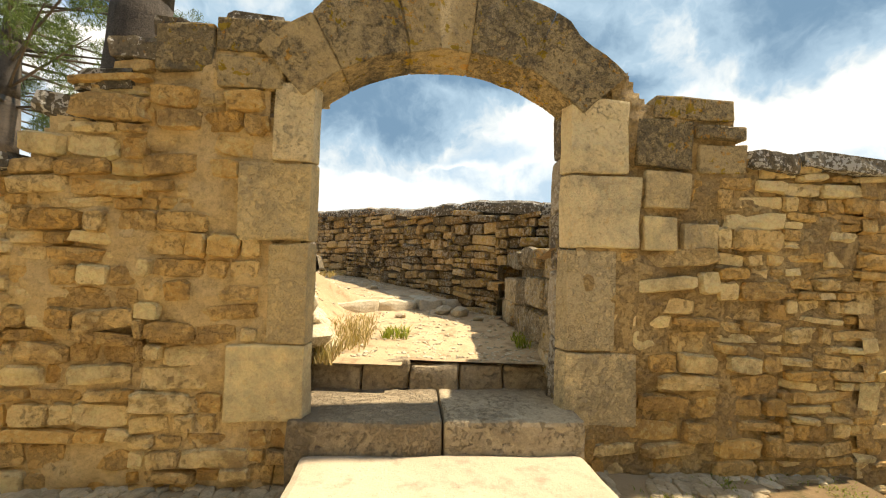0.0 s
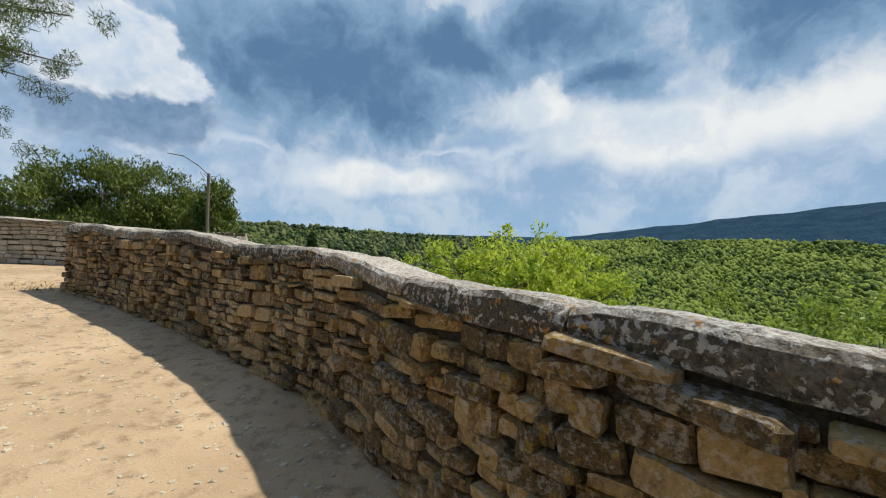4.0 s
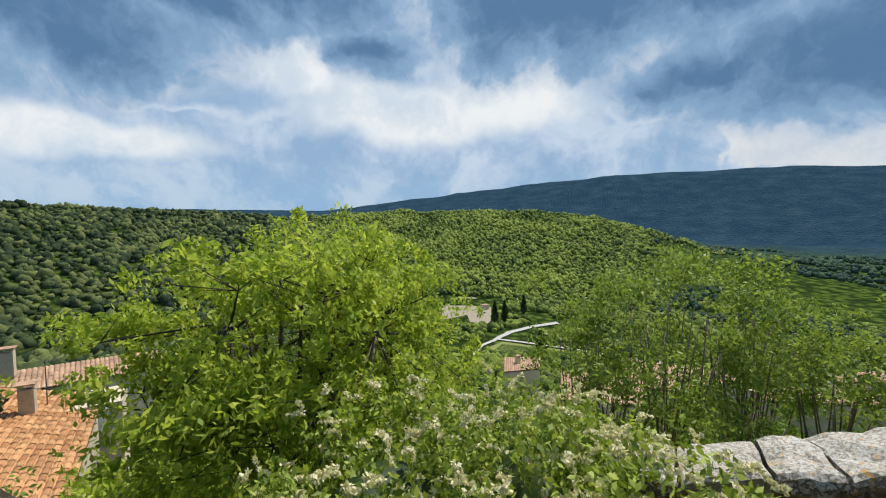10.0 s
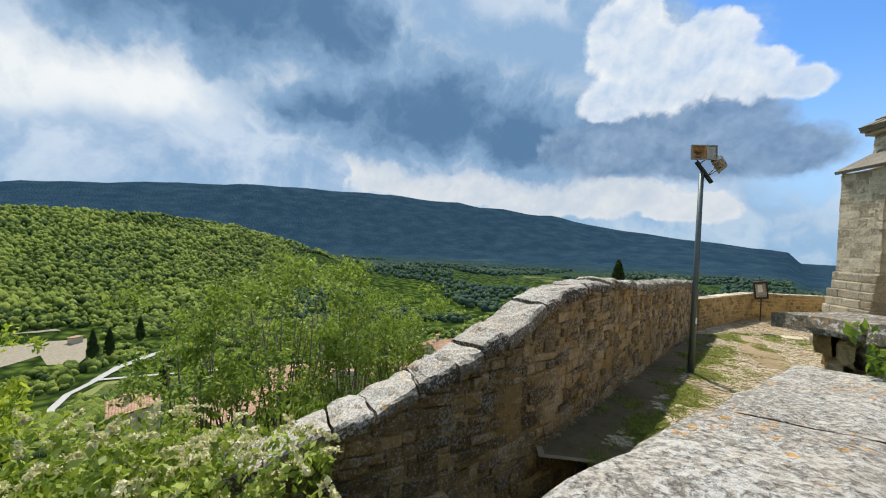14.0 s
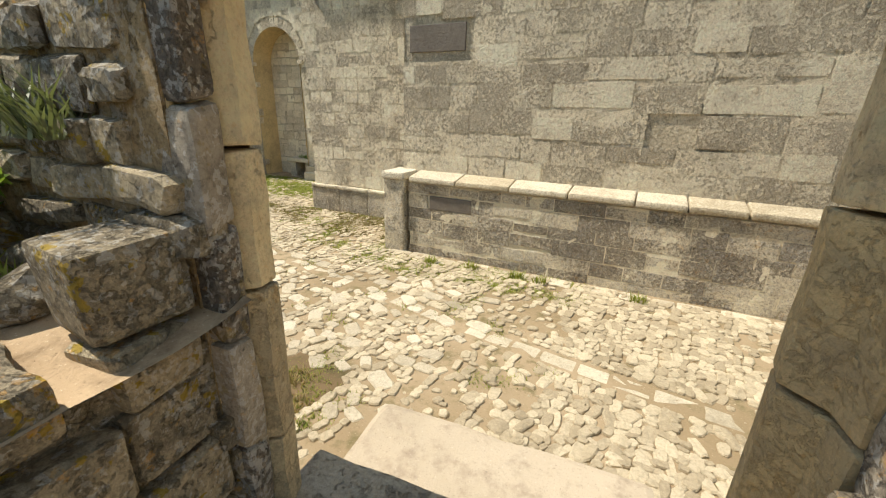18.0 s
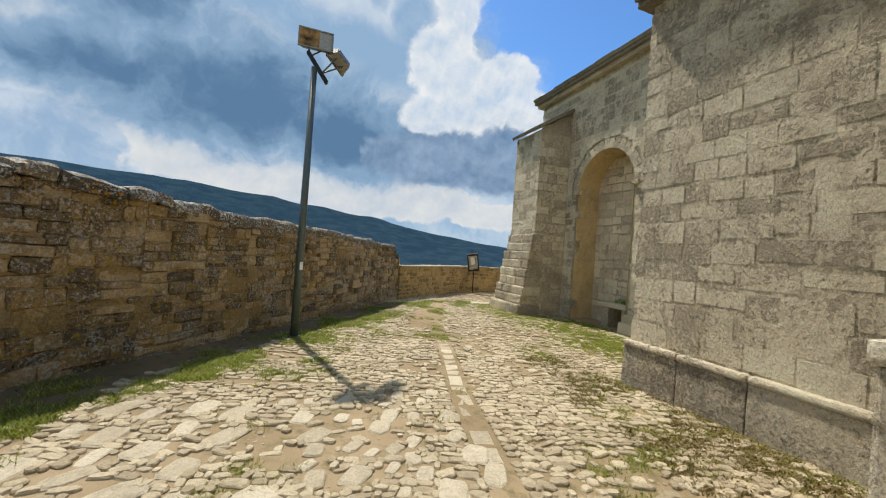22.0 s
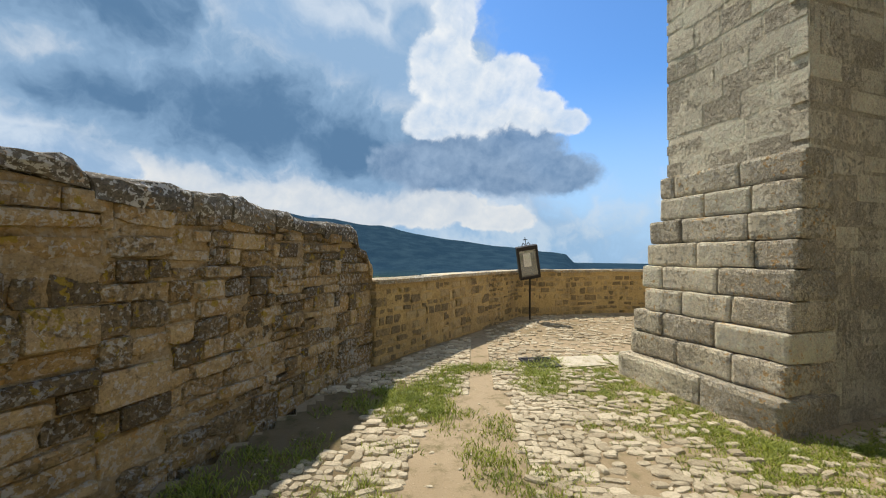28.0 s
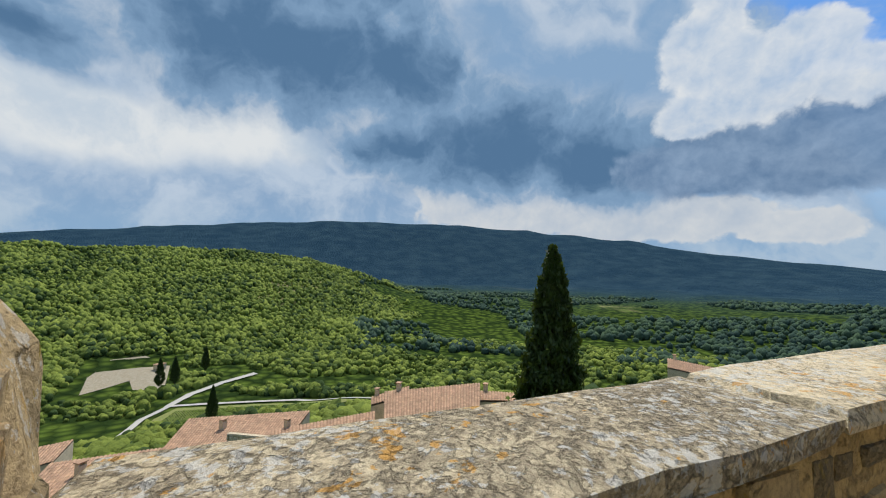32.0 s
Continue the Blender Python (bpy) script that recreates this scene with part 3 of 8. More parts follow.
BLOCKY = [pillow(80 + i, 9, 0.86, crown=0.16) for i in range(12)]


class Stones:
    """Gathers stones for one wall: the first ones asked for as parts stay single, the rest are joined."""

    def __init__(self, shapes, mat, parent, name="stone", most=300):
        self.shapes, self.mat, self.parent, self.name, self.most = shapes, mat, parent, name, most
        self.meshes = [tri_mesh(name, v, f, mat) for v, f in shapes]
        self.v, self.f, self.n, self.count = [], [], 0, 0

    def add(self, m, single=True):
        i = rnd.randrange(len(self.shapes))
        if rnd.random() < 0.5:
            m = m @ Matrix.Rotation(math.pi, 4, "Y")
        if single and self.count < self.most:
            put_part(self.name, self.meshes[i], self.parent, m=self.parent.matrix_world.inverted() @ m)
            self.count += 1
            return
        v, f = self.shapes[i]
        a = np.array(m)
        self.v.append(v @ a[:3, :3].T + a[:3, 3])
        self.f.append(f + self.n)
        self.n += len(v)

    def close(self, name="stonework"):
        if self.v:
            ob = put_part(name, tri_mesh(name, np.concatenate(self.v), np.concatenate(self.f), self.mat), self.parent, m=self.parent.matrix_world.inverted())
            ob["kind"] = "stuff"


class Line:
    """A line on the plan, walked by its length; the left side of its way is its face."""

    def __init__(self, pts):
        self.p = [Vector(q) for q in pts]
        self.s = [0.0]
        for a, b in zip(self.p, self.p[1:]):
            self.s.append(self.s[-1] + (b - a).length)
        self.length = self.s[-1]

    def at(self, s):
        i = max(0, min(len(self.p) - 2, sum(1 for x in self.s[1:-1] if x <= s)))
        d = (self.p[i + 1] - self.p[i]).normalized()
        return self.p[i] + d * (s - self.s[i]), d

    def side(self, off):
        """The line's corners set off to its left."""
        out = []
        for i, p in enumerate(self.p):
            a = (self.p[i] - self.p[i - 1]).normalized() if i else (self.p[1] - self.p[0]).normalized()
            b = (self.p[i + 1] - self.p[i]).normalized() if i + 1 < len(self.p) else a
            n = Vector((-a.y - b.y, a.x + b.x)).normalized()
            out.append(p + n * off / max(0.5, n.dot(Vector((-a.y, a.x)))))
        return out


def steps_of(pts, s):
    """The value at s of a bent line of (s, value) pairs."""
    return float(np.interp(s, [a for a, _ in pts], [b for _, b in pts]))


def core(name, parent, line, near, far, low, high, mat, gap=0.3, label=""):
    """A wall's body between two offsets from a line, its foot and top given by the length walked."""
    n = max(2, int(line.length / gap))
    fine = Line([line.at(line.length * i / n)[0] for i in range(n + 1)])
    a, b = fine.side(near), fine.side(far)
    v, f = [], []
    for i in range(n + 1):
        s = line.length * i / n
        z0, z1 = low(s), high(s)
        v += [(a[i].x, a[i].y, z0), (a[i].x, a[i].y, z1), (b[i].x, b[i].y, z1), (b[i].x, b[i].y, z0)]
    for i in range(n):
        for k in range(4):
            f.append((4 * i + k, 4 * i + (k + 1) % 4, 4 * i + 4 + (k + 1) % 4, 4 * i + 4 + k))
    f += [(0, 3, 2, 1), (4 * n, 4 * n + 1, 4 * n + 2, 4 * n + 3)]
    return put_part(name, mesh_of(name, v, f, mat), parent, label, parent.matrix_world.inverted())


def face_stones(stones, line, off, low, high, course, width, depth=0.14, proud=0.02, single=None, tilt=2.5, joint=0.014, skip=None, flip=False, s0=0.0, s1=None, band=None):
    """Courses of stones on the face that lies off to the left of a line."""
    s1 = line.length if s1 is None else s1
    if band:
        s = s0
        while s < s1:
            e = min(s1, s + rnd.uniform(*band))
            e = s1 if s1 - e < band[0] * 0.5 else e
            k = rnd.uniform(0.75, 1.35)
            face_stones(stones, line, off, low, high, (course[0] * k, course[1] * k), (width[0] * k, width[1] * k), depth, proud, single, tilt, joint, skip, flip, s, e)
            s = e
        return
    zmin, zmax = min(low(s0 + (s1 - s0) * i / 40) for i in range(41)), max(high(s0 + (s1 - s0) * i / 40) for i in range(41))
    z = zmin
    while z < zmax:
        h = rnd.uniform(*course)
        s = s0 - rnd.uniform(0, width[0])
        while s < s1:
            w = min(width[0] + (width[1] - width[0]) * rnd.random() ** 1.5, s1 - max(s, s0) + 0.03)
            a = max(s, s0)
            c = a + w / 2
            s = a + w
            if w < width[0] * 0.45:
                continue
            wave = noise.noise((c * 0.9, z * 1.7, 3.0)) * h * 0.35
            zz = z + wave
            if zz + h * 0.35 < low(c) or zz + h > high(c) + h * 0.3 or (skip and skip(c, zz + h / 2)):
                continue
            hh = min(h, max(0.03, high(c) - zz))
            tall = h if rnd.random() > 0.12 else h * rnd.uniform(0.55, 0.8)
            p, d = line.at(c)
            nrm = Vector((-d.y, d.x))
            q = p + nrm * (off + rnd.uniform(-0.3, 1.0) * proud)
            x = Vector((d.x, d.y, 0)) * (1 if not flip else 1)
            y = Vector((-nrm.x, -nrm.y, 0))
            m = Matrix(((-x.x, y.x, 0, q.x), (-x.y, y.y, 0, q.y), (0, 0, 1, zz + hh / 2), (0, 0, 0, 1)))
            m = m @ pose(0, 0, 0, rnd.uniform(-tilt, tilt), rnd.uniform(-tilt, tilt), rnd.uniform(-tilt, tilt)) @ Matrix.Diagonal((w - joint, depth, min(tall, hh) - joint, 1))
            stones.add(m, single is None or single(c, zz))
        z += h


def mortar_sheet(name, parent, line, off, low, high, mat, amp=0.02, gap=0.06, skip=None, seed=0.0, size=3.0):
    """Uneven mortar smeared between and over the stones of a face."""
    ns = int(line.length / gap)
    z0 = min(low(line.length * i / 40) for i in range(41))
    z1 = max(high(line.length * i / 40) for i in range(41))
    nz = int((z1 - z0) / gap)
    num, v, f = {}, [], []

    def corner(i, j):
        if (i, j) not in num:
            s, z = line.length * i / ns, z0 + (z1 - z0) * j / nz
            p, d = line.at(s)
            o = off + amp * (noise.noise((p.x * size, p.y * size + seed, z * size)) + 0.6 * noise.noise((p.x * size * 3.3, p.y * size * 3.3, z * size * 3.3 + seed)))
            num[i, j] = len(v)
            v.append((p.x - d.y * o, p.y + d.x * o, z))
        return num[i, j]

    for i in range(ns):
        s = line.length * (i + 0.5) / ns
        a, b = low(s), high(s)
        for j in range(nz):
            z = z0 + (z1 - z0) * (j + 0.5) / nz
            if a < z < b - gap * 0.4 and not (skip and skip(s, z)):
                p, q, r, t = corner(i, j), corner(i + 1, j), corner(i + 1, j + 1), corner(i, j + 1)
                f += [(q, p, t), (q, t, r)]
    ob = put_part(name, tri_mesh(name, v, f, mat, True), parent, m=parent.matrix_world.inverted())
    ob["kind"] = "stuff"
    return ob


def capstones(stones, line, near, far, high, length, thick, single=None, over=0.05, tilt=2.0, lift=0.0, s0=0.0, fall=0.0):
    """Flat stones laid along the top of a wall."""
    s = s0
    while s < line.length - 0.1:
        w = min(rnd.uniform(*length), line.length - s)
        c = s + w / 2
        p, d = line.at(c)
        nrm = Vector((-d.y, d.x))
        mid = p + nrm * (near + far) / 2
        t = rnd.uniform(*thick)
        slope = math.atan2(high(min(line.length, s + w)) - high(s), w)
        y = Vector((-nrm.x, -nrm.y, 0))
        m = Matrix(((-d.x, y.x, 0, mid.x), (-d.y, y.y, 0, mid.y), (0, 0, 1, high(c) - t * 0.5 + lift), (0, 0, 0, 1)))
        m = m @ Matrix.Rotation(slope, 4, "Y") @ pose(0, 0, 0, -fall, 0, 0) @ pose(0, 0, 0, rnd.uniform(-tilt, tilt), rnd.uniform(-tilt, tilt) * 0.6, rnd.uniform(-1, 1) * tilt * 0.5)
        deep = abs(near - far) + over * 2
        m = m @ Matrix.Translation((0, -deep / 2 + rnd.uniform(-0.3, 0.3) * over, 0)) @ Matrix.Diagonal((w - 0.012 + (0.01 if slope else 0), deep, t, 1))
        stones.add(m, single is None or single(c, 0))
        s += w


def bent_caps(parent, line, near, far, high, length, thick, mat, s0=0.0, s1=None, fall=0.0, rough=0.014, name="coping_stone", loose=0.012):
    """Coping stones that follow the bends of a wall, each a mesh of its own."""
    s, s1 = s0, line.length if s1 is None else s1
    skew = 0.0
    while s < s1 - 0.12:
        e = min(s1, s + rnd.uniform(*length))
        e = s1 if s1 - e < 0.25 else e
        skew2 = rnd.uniform(-0.07, 0.07)
        t, dz = rnd.uniform(*thick), rnd.uniform(-loose, loose)
        prof = [(0.0, -t), (-0.02, -t * 0.55), (0.0, -0.035), (0.05, -0.004), (0.2, 0.006), (0.4, 0.0), (0.6, 0.004), (0.8, 0.006), (0.95, -0.006), (1.0, -0.04), (1.02, -t * 0.55), (1.0, -t)]
        n = max(5, int((e - s) / 0.11))
        v, f = [], []
        for i in range(n + 1):
            for u, dh in prof:
                a = s + 0.005 + loose * 0.3 + skew * (u - 0.5) + (e - s - 0.010 - loose * 0.6 + (skew2 - skew) * (u - 0.5)) * i / n
                p, d = line.at(a)
                d = (line.at(min(line.length, a + 0.35))[0] - line.at(max(0.0, a - 0.35))[0]).normalized()
                q = p + Vector((-d.y, d.x)) * (near + (far - near) * u)
                z = high(a) + dz + dh - fall * u - (0.016 if i in (0, n) and dh > -0.05 else 0.0)
                w = Vector((q.x, q.y, z))
                v.append(tuple(w + Vector(noise.noise_vector(w * 3.5)) * rough + Vector(noise.noise_vector(w * 12.0)) * rough * 0.55))
        m = len(prof)
        for i in range(n):
            for k in range(m):
                b, c = i * m + k, i * m + (k + 1) % m
                f.append((b, c, c + m, b + m))
        f += [tuple(range(m - 1, -1, -1)), tuple(n * m + k for k in range(m))]
        put_part(name, mesh_of(name, v, f, mat), parent, m=parent.matrix_world.inverted())
        s, skew = e, skew2


def slabby(seed, n=7):
    """A flat unit slab with broken edges and a gently uneven top: its length x, depth y (0 to 1), height z (-0.5 to 0.5)."""
    r = random.Random(seed)
    v, f = [], []
    k = 5
    for j in range(k + 1):
        for i in range(n + 1):
            x, y = i / n - 0.5, j / k
            e = min(i, n - i, j * 1.4, (k - j) * 1.4)
            z = 0.5 - (0.14 if e == 0 else 0.0) + r.uniform(-0.05, 0.05)
            if i in (0, n):
                x += r.uniform(-0.012, 0.006) * (1 if i else -1)
            if j in (0, k):
                y += r.uniform(-0.03, 0.02) * (-1 if j else 1)
            v.append((x, y, z))
    top = len(v)
    ring = [i for i in range(n + 1)] + [(n + 1) * j + n for j in range(1, k + 1)] + [(n + 1) * k + i for i in range(n - 1, -1, -1)] + [(n + 1) * j for j in range(k - 1, 0, -1)]
    for j in range(k):
        for i in range(n):
            a = j * (n + 1) + i
            f += [(a, a + 1, a + n + 2), (a, a + n + 2, a + n + 1)]
    for z, grow in ((0.1, 1.015), (-0.5, 0.97)):
        for i in ring:
            x, y, _ = v[i]
            v.append((x * grow + r.uniform(-0.01, 0.01), (y - 0.5) * grow + 0.5 + r.uniform(-0.02, 0.02), z + r.uniform(-0.06, 0.06)))
    m = len(ring)
    for i in range(m):
        j = (i + 1) % m
        a, b, c, d = ring[i], ring[j], top + i, top + j
        f += [(a, c, d), (a, d, b), (c, c + m, d + m), (c, d + m, d)]
    f += [(top + m, top + m + i + 1, top + m + i) for i in range(1, m - 1)]
    return np.array(v, float), np.array(f, int)


SLABS = [slabby(i) for i in range(8)]

# ---- the lie of the land ----
def street_z(x, y):
    return -0.05 - 0.011 * x + 0.02 * noise.noise((x * 0.5, y * 0.5, 0.0))


STEP_LINE = ((-1.45, 4.55), (0.35, 5.45))


def terrace_z(x, y):
    (ax, ay), (bx, by) = STEP_LINE
    over = ((bx - ax) * (y - ay) - (by - ay) * (x - ax)) / math.hypot(bx - ax, by - ay)
    z = 0.585 + 0.072 * (y - 3.0)
    if over > 0:
        z = 0.85 + min(0.45, 0.045 * over)
    left = max(0.0, -1.05 - x) * max(0.0, min(1.0, (5.6 - y) / 1.2))
    return z + min(0.35, left * 0.9) + 0.018 * noise.noise((x * 1.3, y * 1.3, 0.0)) + 0.006 * noise.noise((x * 7, y * 7, 1.0))


def out_of_wall(x, y):
    return (x - 5.35) * 0.57 + (y - 4.82) * 0.82


HILL_AZ = [(-180, -20), (-60, 20), (-35, 26), (-10, 24), (2, 20), (12, 6), (22, 22), (45, 24), (55, 14), (62, -12), (68, -48), (90, -64), (180, -40)]
RIDGE_AZ = [(-180, 30), (-40, 60), (-5, 70), (18, 85), (30, 165), (45, 255), (58, 310), (75, 305), (88, 255), (98, 200), (109, 108), (118, 60), (126, 10), (140, -40), (180, -30)]


def land_z(x, y):
    u = out_of_wall(x, y)
    r, az = math.hypot(x - 1, y - 3), math.degrees(math.atan2(x - 1, y - 3))
    near = float(np.interp(u, [-40, -3, -1.5, 0.3, 1.5, 8, 20, 60, 150, 260, 340], [-0.8, -0.75, -1.35, -1.5, -2.9, -6.0, -12.5, -30, -62, -86, -90]))
    hill, ridge = steps_of(HILL_AZ, az), steps_of(RIDGE_AZ, az)
    bump = 7 * noise.noise((x * 0.006, y * 0.006, 0)) + 3 * noise.noise((x * 0.02, y * 0.02, 2))
    if u > 3 or u > -5 and r > 22:
        near = min(near, float(np.interp(r, [22, 60, 120, 250, 330], [0, -15, -36, -78, -90])))
    if u < -5:
        wide = float(np.interp(r, [0, 30, 120, 500, 4800], [-0.8, -5, -36, -75, -60]))
        return min(near, wide) if r > 30 else near
    far = float(np.interp(r, [300, 420, 780, 1000, 1500, 2600, 3600, 4800], [-90, -84, hill, hill - 35 if hill > -30 else hill, -50, ridge, ridge - 30, -60]))
    k = min(1.0, max(0.0, (r - 260) / 150))
    k = k * k * (3 - 2 * k)
    return near * (1 - k) + far * k + bump * min(1, max(0, (r - 150) / 500)) * (1.0 if r < 1200 else 1.6)


def make_land():
    rings = [0.0] + list(np.geomspace(4, 4800, 110))
    n = 220
    v, f = [], []
    for r in rings:
        for i in range(n):
            a = 2 * math.pi * i / n
            x, y = 1 + r * math.sin(a), 3 + r * math.cos(a)
            v.append((x, y, land_z(x, y)))
    for j in range(len(rings) - 1):
        for i in range(n):
            a, b = j * n + i, j * n + (i + 1) % n
            f += [(a, b, b + n), (a, b + n, a + n)]
    m, k, b = material("valley ground")
    at = k.n("NewGeometry").outputs["Position"]
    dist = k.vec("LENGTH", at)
    crowns = k.n("TexVoronoi")
    crowns.feature = "F1"
    crowns.inputs["Scale"].default_value = 0.11
    k.link(at, crowns.inputs["Vector"])
    patch, tone = k.noise(at, 0.004, 5, 0.6), k.noise(at, 0.05, 4)
    # crowns drawn on the ground, the shade between them painted dark
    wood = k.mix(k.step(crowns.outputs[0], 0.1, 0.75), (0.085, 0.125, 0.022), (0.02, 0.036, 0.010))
    field = k.mix(k.step(tone, 0.4, 0.6), (0.16, 0.21, 0.05), (0.24, 0.22, 0.10))
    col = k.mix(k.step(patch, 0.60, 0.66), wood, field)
    # haze and cloud shade painted in: far ground turns dark blue
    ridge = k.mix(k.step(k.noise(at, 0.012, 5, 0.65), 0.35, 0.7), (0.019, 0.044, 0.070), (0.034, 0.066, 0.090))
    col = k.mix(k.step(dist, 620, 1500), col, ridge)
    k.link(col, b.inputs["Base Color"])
    b.inputs["Roughness"].default_value = 1.0
    b.inputs["Specular IOR Level"].default_value = 0.0
    bump = k.n("Bump", Strength=1.0, Distance=5.0)
    k.link(k.math("ADD", crowns.outputs[0], k.noise(at, 0.03, 5)), bump.inputs["Height"])
    k.link(bump.outputs[0], b.inputs["Normal"])
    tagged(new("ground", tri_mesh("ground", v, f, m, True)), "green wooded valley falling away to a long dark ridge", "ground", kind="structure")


make_land()


def sheet(name, mat, inside, z, x0, x1, y0, y1, gap, label, category):
    """A ground sheet on a grid, kept where inside(x, y)."""
    nx, ny = int((x1 - x0) / gap) + 1, int((y1 - y0) / gap) + 1
    num, v, f = {}, [], []

    def corner(i, j):
        if (i, j) not in num:
            x, y = x0 + i * gap, y0 + j * gap
            num[i, j] = len(v)
            v.append((x, y, z(x, y)))
        return num[i, j]

    for i in range(nx):
        for j in range(ny):
            if inside(x0 + (i + 0.5) * gap, y0 + (j + 0.5) * gap):
                a, b, c, d = corner(i, j), corner(i + 1, j), corner(i + 1, j + 1), corner(i, j + 1)
                f += [(a, b, c), (a, c, d)]
    return tagged(new(name, tri_mesh(name, v, f, mat, True)), label, category, kind="structure")


# terrace parapet: its face looks on the terrace
PARAPET = Line([(2.15, 3.35), (1.40, 4.12), (0.50, 4.92), (0.02, 5.42), (-0.50, 6.12), (-1.15, 7.0), (-1.75, 7.55), (-3.6, 9.0), (-5.4, 10.2), (-7.1, 11.2)])
PARAPET2 = Line([(-6.3, 16.0), (-11.3, 15.9), (-19.0, 16.2)])
par_top = lambda s: steps_of([(0, 1.97), (1.2, 2.04), (2.3, 2.10), (3.2, 2.16), (4.2, 2.19), (5.0, 2.24), (5.8, 2.28), (8, 2.38), (14, 2.52)], s) - 0.03 * math.sin(s * 2.1)
par_low = lambda s: steps_of([(0, 0.55), (2.5, 0.72), (4, 0.86), (7, 0.98), (14, 1.2)], s)
# wall on the valley side of the street: its face looks on the street
LOWER = Line([(18.95, -6.05), (15.32, -2.05)])
STREET_EDGE = Line([(15.38, -2.00), (13.87, -0.96), (11.49, 0.60), (9.2, 2.17), (7.4, 3.42), (5.35, 4.85), (4.1, 6.15), (3.3, 7.35), (2.9, 8.3)])
edge_top = lambda s: steps_of([(0, 0.92), (0.03, 1.08), (0.15, 1.20), (0.19, 1.30), (0.40, 1.40), (0.43, 1.55), (0.6, 1.58), (1.8, 1.64), (4.4, 1.79), (7.1, 1.85), (9.4, 2.0), (10.9, 2.07), (11.7, 1.98), (12.35, 1.86), (12.9, 1.60), (13.6, 1.30), (14.2, 1.10), (15.0, 0.80), (16.0, 0.45)], s) + 0.012 * math.sin(s * 3.3)
edge_low = lambda s: steps_of([(0, -0.3), (6, -0.3), (9, -0.8), (11, -1.5), (16, -1.6)], s)


def inside_terrace(x, y):
    if y < 3.0 + 0.08 * x or x > 2.2:
        return False
    pts = [(q.x, q.y) for q in PARAPET.p] + [(-8.2, 16.0), (-19.0, 16.2)]
    for (ax, ay), (bx, by) in zip(pts, pts[1:]):
        if bx <= x <= ax:
            return y < ay + (by - ay) * (x - ax) / (bx - ax) + 0.12
    return x < -18 and y < 17.5


terrace = sheet("terrace_floor", EARTH, inside_terrace, terrace_z, -19.0, 2.3, 2.8, 17.6, 0.12, "pale trodden earth with pebbles on the terrace", "ground")


def inside_street(x, y):
    if x > 19.2 or x < -14 or y < -13 or y > 2.8 + 0.08 * x and x < 2.95:
        return False
    if x >= 2.95:
        u = out_of_wall(x, y)
        lim = -0.0 if x < 14 else 0.4
        if u > lim:
            return False
        if x < 4.1 and y > 1.95 or x < 4.9 and y > 2.6:
            return False
        if x > 15.2:
            return (x - 15.32) * 0.74 + (y + 2.05) * 0.672 < 0.1
    return True


street = sheet("street_ground", STREETEARTH, inside_street, street_z, -14.0, 19.2, -13.0, 4.9, 0.15, "sandy street ground between pale cobbles", "ground")


def make_parapet():
    t = thing("parapet_wall", "dry-laid brown stone parapet with lichened coping round the terrace", "wall", kind="structure")
    core("wall_core", t, PARAPET, -0.05, -0.60, lambda s: -1.6, lambda s: par_top(s) - 0.13, DRYGAP)
    st = Stones(RUBBLE, DRY, t, "stone", 300)
    face_stones(st, PARAPET, 0.0, par_low, lambda s: par_top(s) - 0.13, (0.045, 0.135), (0.09, 0.40), 0.14, 0.065, lambda s, z: 0.6 < s < 4.4, 8.0, 0.006, band=(0.35, 0.9))
    st.close("stonework")
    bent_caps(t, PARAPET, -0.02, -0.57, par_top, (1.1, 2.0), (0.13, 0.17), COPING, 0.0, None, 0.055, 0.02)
    t2 = thing("parapet_wall_far", "long grey stone parapet wall at the terrace's far side", "wall", kind="structure")
    core("wall_core", t2, PARAPET2, -0.05, -0.55, lambda s: 0.3, lambda s: 2.26 + 0.05 * s, DRYGAP)
    st = Stones(RUBBLE, GREYWALL, t2, "stone", 120)
    face_stones(st, PARAPET2, 0.0, lambda s: 0.35, lambda s: 2.26 + 0.05 * s, (0.10, 0.18), (0.25, 0.5), 0.14, 0.02, lambda s, z: s < 3)
    face_stones(st, Line([(-6.27, 16.6), (-6.27, 16.0)]), 0.0, lambda s: -0.6, lambda s: 2.26, (0.12, 0.2), (0.25, 0.4), 0.16, 0.02)
    face_stones(st, Line(list(reversed(PARAPET2.side(-0.6)))), 0.0, lambda s: 0.5, lambda s: 2.5, (0.12, 0.2), (0.3, 0.6), 0.14, 0.02, lambda s, z: False)
    st.close()
    cap = Stones(SLABS, COPING, t2, "coping_stone", 60)
    capstones(cap, PARAPET2, 0.04, -0.62, lambda s: 2.36 + 0.05 * s, (0.6, 1.2), (0.12, 0.16))


